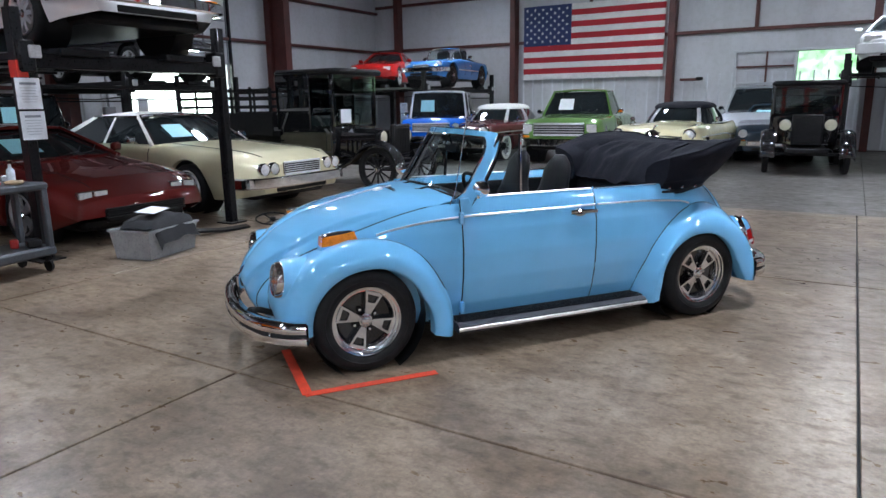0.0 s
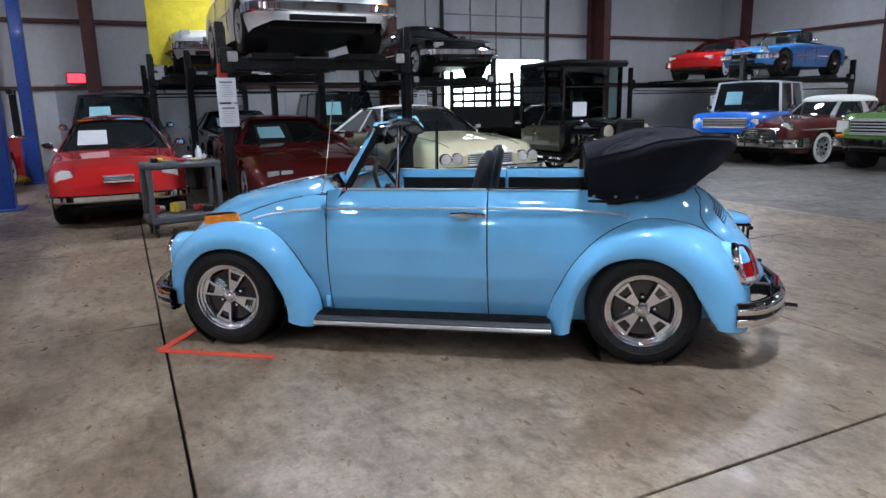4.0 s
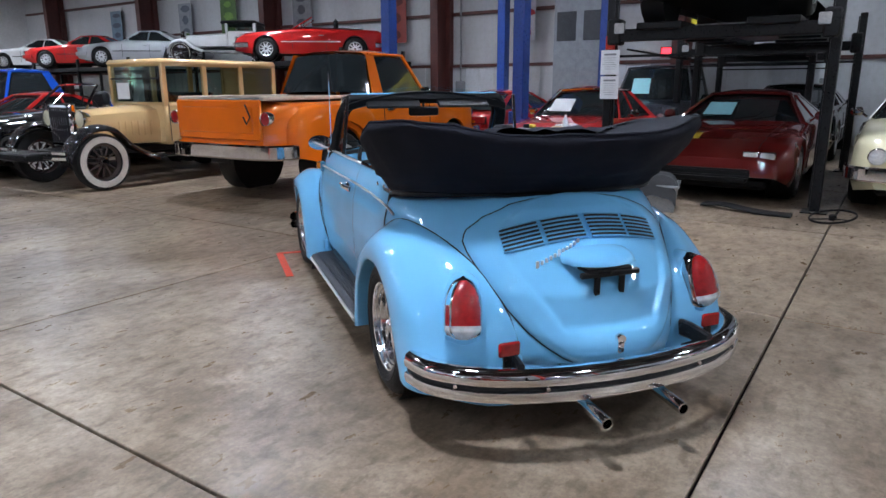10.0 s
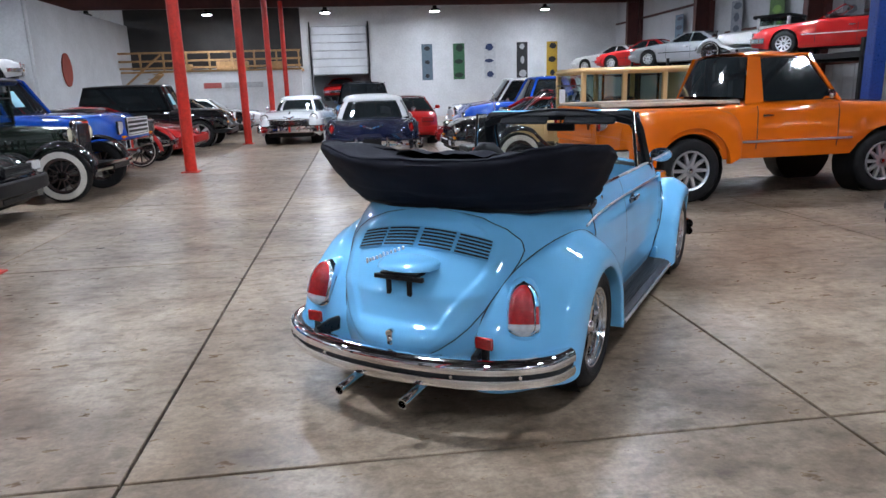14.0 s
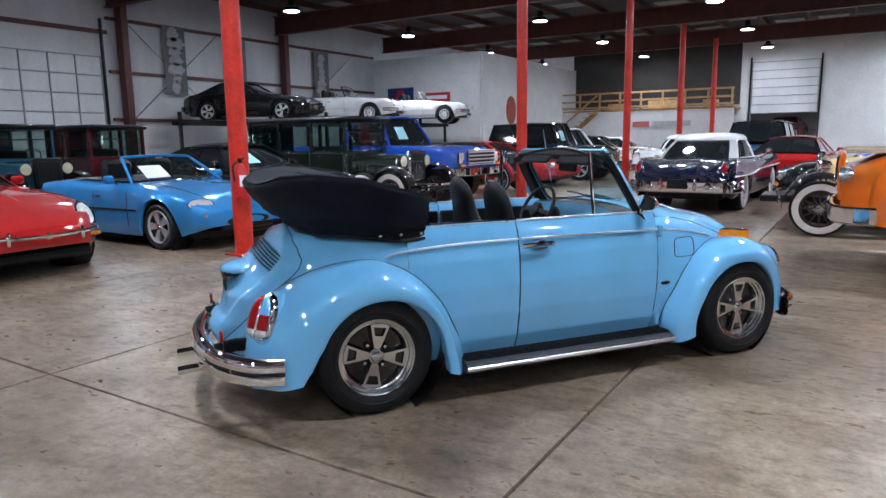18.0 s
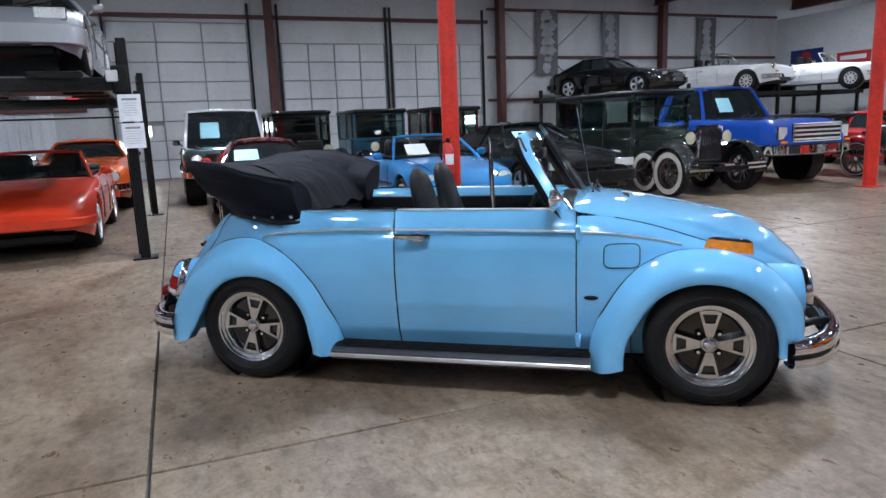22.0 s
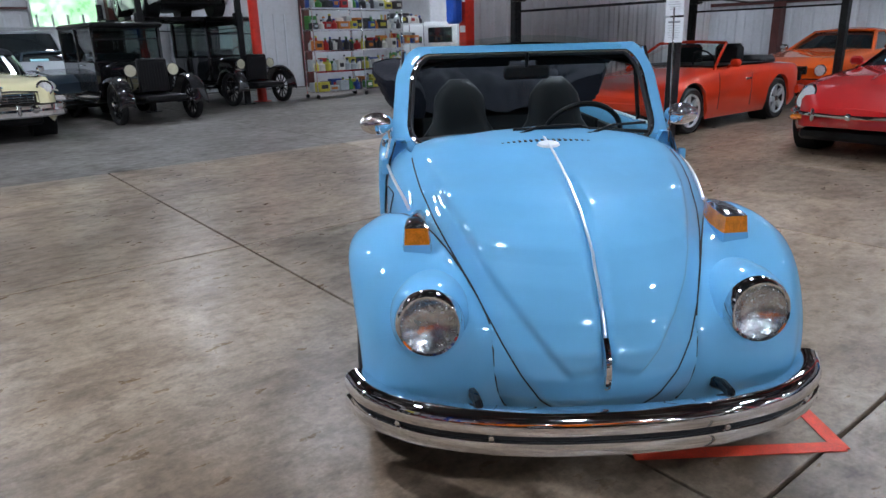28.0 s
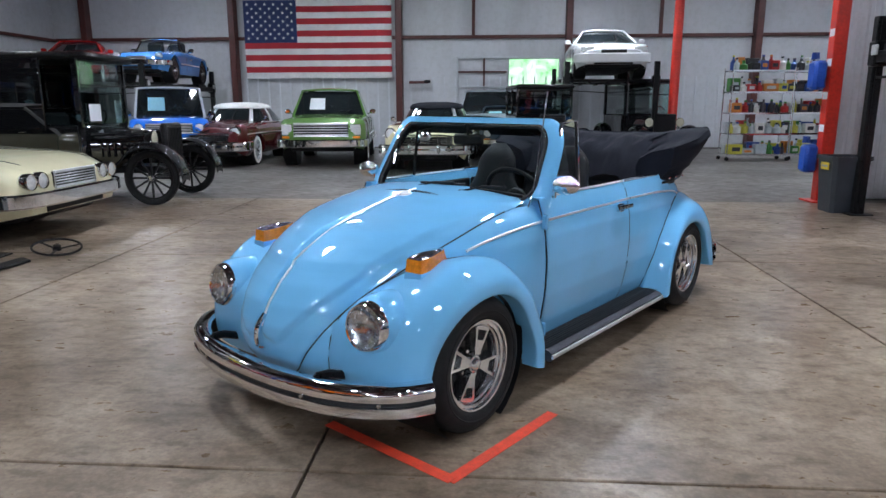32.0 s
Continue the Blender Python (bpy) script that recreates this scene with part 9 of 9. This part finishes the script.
# tool cart
_t = thing("tool_cart", "dark grey plastic tool cart full of parts", "cart", pose(-4.35, -1.30, 0, 0, 0, 8))
part("top_tray", Geo().box((0, 0, 0.80), (0.48, 0.82, 0.07), 0.02), GREYP, _t)
part("bottom_tray", Geo().box((0, 0, 0.20), (0.48, 0.82, 0.09), 0.02), GREYP, _t)
for a in (-1, 1):
    for b in (-1, 1):
        part("leg", Geo().box((a * 0.20, b * 0.37, 0.50), (0.06, 0.06, 0.60), 0.012), GREYP, _t)
        part("caster", Geo().lathe([(0, -0.015), (0.055, -0.012), (0.058, 0), (0.055, 0.012), (0, 0.015)], (a * 0.19, b * 0.34, 0.06), "y", 14).box((a * 0.19, b * 0.34, 0.125), (0.05, 0.05, 0.05), 0.008), BLACKP, _t)
random.seed(21)
for k in range(12):
    x, y, z = random.uniform(-0.15, 0.15), random.uniform(-0.32, 0.32), (0.838 if k < 6 else 0.248)
    sx, sy, sz = random.uniform(0.05, 0.14), random.uniform(0.05, 0.16), random.uniform(0.03, 0.11)
    _o = thing("loose_part", "small loose workshop part lying on the cart", "part", _t.matrix_world @ pose(x, y, z, 0, 0, random.uniform(0, 90)), "things on the cart")
    part("piece", Geo().box((0, 0, sz / 2), (sx, sy, sz), 0.012), (flat("parts_silver", (0.5, 0.5, 0.52), 0.3), flat("parts_red", (0.45, 0.03, 0.03)), BLACKP, flat("parts_tan", (0.4, 0.3, 0.18)), flat("parts_yellow", (0.6, 0.45, 0.05)))[k % 5], _o)
_o = thing("spray_bottle", "small clear spray bottle on the cart", "bottle", _t.matrix_world @ pose(0.02, 0.22, 0.838))
part("bottle", Geo().lathe([(0, 0), (0.035, 0), (0.035, 0.11), (0.014, 0.14), (0.014, 0.17), (0, 0.17)], axis="z", n=14), flat("pale_bottle", (0.6, 0.65, 0.7), 0.25), _o)
part("cap", Geo().box((0.015, 0, 0.185), (0.06, 0.025, 0.03), 0.006), BLACKP, _o)

# storage tub with a dark cloth
_t = thing("storage_tub", "translucent grey plastic tub with a dark cloth on it", "plastic tub", pose(-4.02, 0.07, 0, 0, 0, 103))
g = Geo()
for z0, z1, a, b in ((0.0, 0.30, 0.0, 0.025),):
    g.grid([[(sx * (0.33 + e), sy * (0.21 + e), z) for sx, sy in ((-1, -1), (1, -1), (1, 1), (-1, 1))] for z, e in ((0.0, 0.0), (0.27, 0.03), (0.275, 0.045), (0.30, 0.045), (0.30, 0.035), (0.02, -0.005))], wrap=True)
g.box((0, 0, 0.008), (0.64, 0.40, 0.016))
part("tub", g, flat("cloudy_plastic", (0.30, 0.31, 0.32), 0.35), _t)
part("latch", Geo().box((0.0, 0.25, 0.24), (0.10, 0.02, 0.08), 0.008), flat("cloudy_plastic", (0.30, 0.31, 0.32), 0.35), _t)
_o = thing("dark_cloth", "crumpled black cloth draped over the tub", "cloth", pose(-4.02, 0.10, 0.30, 0, 0, 103))
rows = []
for i in range(17):
    row = []
    for j in range(13):
        x, y = -0.30 + 0.62 * i / 16, -0.30 + 0.58 * j / 12
        d = max(0, abs(y) - 0.20) + max(0, abs(x) - 0.27)
        row.append((x, y, 0.05 + 0.07 * math.exp(-((x - 0.05) ** 2 + (y + 0.05) ** 2) * 14) + 0.03 * noise.noise(Vector((x * 7, y * 7, 2))) - 2.0 * d))
    rows.append(row)
part("cloth", Geo().grid(rows), flat("black_cloth", (0.014, 0.014, 0.016), 0.85), _o, sharp=80)
_o = thing("paper_sheet", "white sheet of paper lying on the cloth", "paper", pose(-4.0, 0.05, 0.455, 4, -3, 110))
part("sheet", Geo().box((0, 0, 0), (0.30, 0.215, 0.004)), PAPER, _o)
_o = thing("rubber_moulding", "curved black rubber moulding lying on the floor", "moulding", pose(-4.35, 1.05, 0.0, 0, 0, 70))
part("strip", Geo().strip(spline([(-0.5, 0.05, 0.02), (-0.2, -0.03, 0.06), (0.15, 0.0, 0.03), (0.5, 0.1, 0.02)], 14), 0.10, 0.03, (0, 1, 0.2)), BLACKP, _o)
# wire-rim steering wheel on the floor
_o = thing("floor_steering_wheel", "black lift lock wheel lying by the post", "wheel", pose(-4.22, 1.93, 0.06, 10, 6, 20))
part("rim", Geo().tube([(0.21 * math.cos(a), 0.21 * math.sin(a), 0.0) for a in (math.tau * k / 30 for k in range(30))], 0.011, 8, True), BLACKP, _o)
for k in range(3):
    a = math.tau * k / 3 + 0.5
    part("spoke", Geo().strip([(0.03 * math.cos(a), 0.03 * math.sin(a), -0.02), (0.2 * math.cos(a), 0.2 * math.sin(a), 0)], 0.025, 0.008, (-math.sin(a), math.cos(a), 0)), BLACKP, _o)
part("hub", Geo().lathe([(0, 0.02), (0.035, 0.015), (0.04, -0.03), (0, -0.04)], axis="z", n=14), BLACKP, _o)

# rubbish bin
_o = thing("waste_bin", "dark grey plastic waste bin with a yellow label", "bin", pose(4.52, 4.98, 0))
part("bin", Geo().grid([[(sx * w, sy * w, z) for sx, sy in ((-1, -0.8), (-0.8, -1), (0.8, -1), (1, -0.8), (1, 0.8), (0.8, 1), (-0.8, 1), (-1, 0.8))] for z, w in ((0.0, 0.19), (0.68, 0.235), (0.68, 0.255), (0.73, 0.258), (0.73, 0.235), (0.05, 0.18))], wrap=True), flat("charcoal_bin", (0.030, 0.036, 0.045), 0.45), _o)
part("label", Geo().box((-0.243, -0.02, 0.60), (0.008, 0.20, 0.09), 0, Matrix.Identity(4)), YELLOW, _o)
part("bin_label_print", Geo().box((-0.249, -0.02, 0.60), (0.004, 0.15, 0.02)), PRINT, _o)
# extinguisher on the post
_o = thing("fire_extinguisher", "red fire extinguisher strapped to the red post", "extinguisher", pose(4.47, -1.60, 0.72))
part("cylinder", Geo().lathe([(0, 0), (0.065, 0.0), (0.07, 0.03), (0.07, 0.34), (0.04, 0.40), (0.02, 0.42), (0, 0.42)], axis="z", n=18), flat("extinguisher_red", (0.55, 0.02, 0.02), 0.3), _o)
part("label", Geo().lathe([(0.0705, 0.14), (0.0715, 0.145), (0.0715, 0.27), (0.0705, 0.275)], axis="z", n=14, a0=2.2, a1=4.6), PAPER, _o)
part("valve", Geo().box((0, 0, 0.45), (0.05, 0.05, 0.06), 0.01).tube([(0, 0, 0.45), (-0.08, 0, 0.48)], 0.008, 6), BLACKP, _o)
part("hose", Geo().tube(spline([(0, 0.03, 0.44), (0.0, 0.11, 0.38), (0.0, 0.095, 0.2)], 10), 0.011, 6), BLACKP, _o)

# wire shelves with cleaning bottles
BOT = [flat("bottle_%d" % i, c, 0.35) for i, c in enumerate(((0.40, 0.02, 0.02), (0.65, 0.64, 0.60), (0.02, 0.06, 0.25), (0.50, 0.45, 0.06), (0.05, 0.20, 0.04), (0.02, 0.02, 0.025), (0.55, 0.18, 0.03), (0.03, 0.03, 0.04), (0.40, 0.44, 0.46), (0.05, 0.04, 0.05)))]


def wire_shelf(x, y, h, w, d, rot, tiers=5):
    t = thing("wire_shelf", "chrome wire shelf unit crowded with cleaning supplies", "shelf", pose(x, y, 0, 0, 0, rot), "wire shelves")
    for a in (-1, 1):
        for b in (-1, 1):
            part("upright", Geo().tube([(a * w / 2, b * d / 2, 0.10), (a * w / 2, b * d / 2, h)], 0.014, 8), ALLOY, t)
            part("caster", Geo().lathe([(0, -0.015), (0.05, -0.012), (0.05, 0.012), (0, 0.015)], (a * w / 2, b * d / 2, 0.05), "y", 12), BLACKP, t)
    zs = [0.16 + (h - 0.22) * k / (tiers - 1) for k in range(tiers)]
    for z in zs:
        g = Geo()
        for b in range(7):
            g.box((0, -d / 2 + d * b / 6, z), (w, 0.008, 0.008))
        for a in range(9):
            g.box((-w / 2 + w * a / 8, 0, z - 0.008), (0.006, d, 0.006))
        part("wire_deck", g.box((0, -d / 2, z - 0.02), (w, 0.008, 0.03)).box((0, d / 2, z - 0.02), (w, 0.008, 0.03)), ALLOY, t)
    rnd = random.Random(int(x * 100))
    for i, z, row in [(i, z, r) for i, z in enumerate(zs) for r in (0, 1)]:
        u = -w / 2 + 0.04
        while u < w / 2 - 0.06:
            kind = rnd.random()
            mat = rnd.choice(BOT)
            if i == 1 and kind < 0.7:
                mat = BOT[rnd.choice((1, 1, 3, 8))]
            yy = rnd.uniform(-0.16, -0.08) if row == 0 else rnd.uniform(0.08, 0.14)
            if kind < 0.55:
                r, hh = rnd.uniform(0.055, 0.10), rnd.uniform(0.18, 0.30) + 0.06 * row
                hh = min(hh, 0.33)
                o = thing("cleaner_bottle", "plastic bottle of cleaner standing on the shelf", "bottle", t.matrix_world @ pose(u + r, yy, z + 0.006), "bottles on the shelves")
                part("bottle", Geo().lathe([(0, 0), (r * 0.95, 0), (r, 0.02), (r, hh * 0.62), (r * 0.4, hh * 0.82), (r * 0.35, hh), (0, hh)], axis="z", n=12), mat, o)
                part("cap", Geo().lathe([(0, 0), (r * 0.42, 0), (r * 0.4, 0.04), (0, 0.045)], (0, 0, hh), "z", 10), rnd.choice(BOT), o)
                u += 2 * r + rnd.uniform(0.005, 0.04)
            else:
                sx, hh = rnd.uniform(0.16, 0.36), rnd.uniform(0.12, 0.26) + 0.08 * row
                o = thing("supply_box", "small packed box of supplies on the shelf", "box", t.matrix_world @ pose(u + sx / 2, yy, z + 0.006, 0, 0, rnd.uniform(-8, 8)), "boxes on the shelves")
                part("carton", Geo().box((0, 0, hh / 2), (sx, 0.20, hh), 0.012), mat, o)
                part("label", Geo().box((0, -0.102, hh / 2), (sx * 0.6, 0.004, hh * 0.4)), rnd.choice(BOT), o)
                u += sx + rnd.uniform(0.005, 0.05)


wire_shelf(6.55, 13.35, 2.25, 1.5, 0.5, 4)
wire_shelf(8.15, 13.75, 2.25, 1.5, 0.5, 10)
wire_shelf(9.7, 14.6, 1.9, 1.4, 0.5, 24, 4)
_o = thing("paint_booth", "white panelled booth against the back wall", "booth", pose(14.0, 17.0, 0))
part("body", Geo().box((0, 0, 1.4), (4.2, 1.6, 2.8), 0.02), WALLP, _o)
part("door_panel", Geo().box((-0.3, -0.815, 1.1), (1.0, 0.03, 2.1), 0.01), DOORW, _o)
part("roof_unit", Geo().box((-0.5, 0.1, 3.0), (1.3, 0.8, 0.36), 0.03), GREYP, _o)
_o = thing("white_truck", "white box truck parked behind the shelves", "truck", pose(11.6, 15.3, 0, 0, 0, -60))
part("cab_body", Geo().box((0, 0, 1.15), (2.0, 1.8, 1.5), 0.12), WHITEC, _o)
part("windscreen", Geo().box((1.005, 0, 1.5), (0.02, 1.5, 0.5), 0.008), DGLASS, _o)
for s in (-1, 1):
    add_wheel(_o, 0.3, s * 0.8, 0.36, 0.22, "disc")
    part("side_window", Geo().box((0.35, s * 0.905, 1.5), (0.8, 0.02, 0.45), 0.006), DGLASS, _o)
_o = thing("pallet_stack", "stack of pale boards on a trolley", "stack", pose(9.0, 11.6, 0, 0, 0, 20))
for k in range(7):
    part("board", Geo().box((0, 0, 0.95 + k * 0.05), (0.9, 0.6, 0.04), 0.006), WHITEW, _o)
part("trolley", Geo().box((0, 0, 0.86), (1.0, 0.66, 0.08), 0.01).box((-0.4, -0.25, 0.42), (0.06, 0.06, 0.84)).box((0.4, -0.25, 0.42), (0.06, 0.06, 0.84)).box((-0.4, 0.25, 0.42), (0.06, 0.06, 0.84)).box((0.4, 0.25, 0.42), (0.06, 0.06, 0.84)), BLACKM, _o)

# west wall fittings
_o = thing("grey_cabinet", "tall pale grey steel cabinet on the wall", "cabinet", pose(-14.15, -5.0, 0))
part("body", Geo().box((0, 0, 1.85), (0.3, 1.5, 3.5), 0.015), flat("pale_grey_steel", (0.30, 0.33, 0.37), 0.4), _o)
for dy in (-0.38, 0.38):
    part("dark_window", Geo().box((0.155, dy, 2.9), (0.012, 0.55, 0.75), 0.004), flat("dark_pane", (0.06, 0.065, 0.075), 0.2), _o)
    part("door", Geo().box((0.16, dy, 1.2), (0.02, 0.70, 2.2), 0.006), flat("pale_grey_steel", (0.30, 0.33, 0.37), 0.4), _o)
_o = thing("tyre_machine", "red and dark tyre machine by the wall", "machine", pose(-13.2, -3.9, 0))
part("cabinet", Geo().box((0, 0, 0.45), (0.7, 0.7, 0.9), 0.05), flat("machine_red", (0.40, 0.03, 0.03), 0.35), _o)
part("turntable", Geo().lathe([(0, 0.95), (0.28, 0.94), (0.30, 0.90), (0.1, 0.88)], axis="z", n=20), ALLOY, _o)
part("column", Geo().box((-0.25, 0, 1.35), (0.14, 0.14, 1.1), 0.02).box((0.0, 0, 1.85), (0.6, 0.10, 0.10), 0.02), BLACKM, _o)
_o = thing("office_door", "pale steel side door in the wall", "door", pose(-14.32, -2.66, 0), kind="structure")
part("leaf", Geo().box((0, 0, 1.02), (0.06, 0.95, 2.04), 0.006), flat("pale_grey_steel", (0.30, 0.33, 0.37), 0.4), _o)
part("handle", Geo().box((0.05, 0.38, 1.0), (0.04, 0.12, 0.03), 0.008), CHROME, _o)
for _y in (0.9, -8.9, 6.3):
    _o = thing("conduit", "grey electrical conduit with box on the wall", "conduit", pose(-14.25, _y, 0), "conduits")
    part("pipe", Geo().tube([(0, 0, 0.9), (0, 0, 5.6)], 0.03, 8), flat("conduit_grey", (0.25, 0.26, 0.28)), _o)
    part("junction_box", Geo().box((0.02, 0, 1.3), (0.12, 0.3, 0.4), 0.015), flat("conduit_grey", (0.25, 0.26, 0.28)), _o)
_o = thing("wall_bracket", "short dark red bracket on the back wall", "bracket", pose(-2.55, 17.75, 2.08))
part("arm", Geo().box((0.22, 0, 0), (0.6, 0.06, 0.08), 0.01), STEELR, _o)
part("lamp", Geo().box((0.5, 0, 0.02), (0.2, 0.12, 0.1), 0.02), BLACKM, _o)
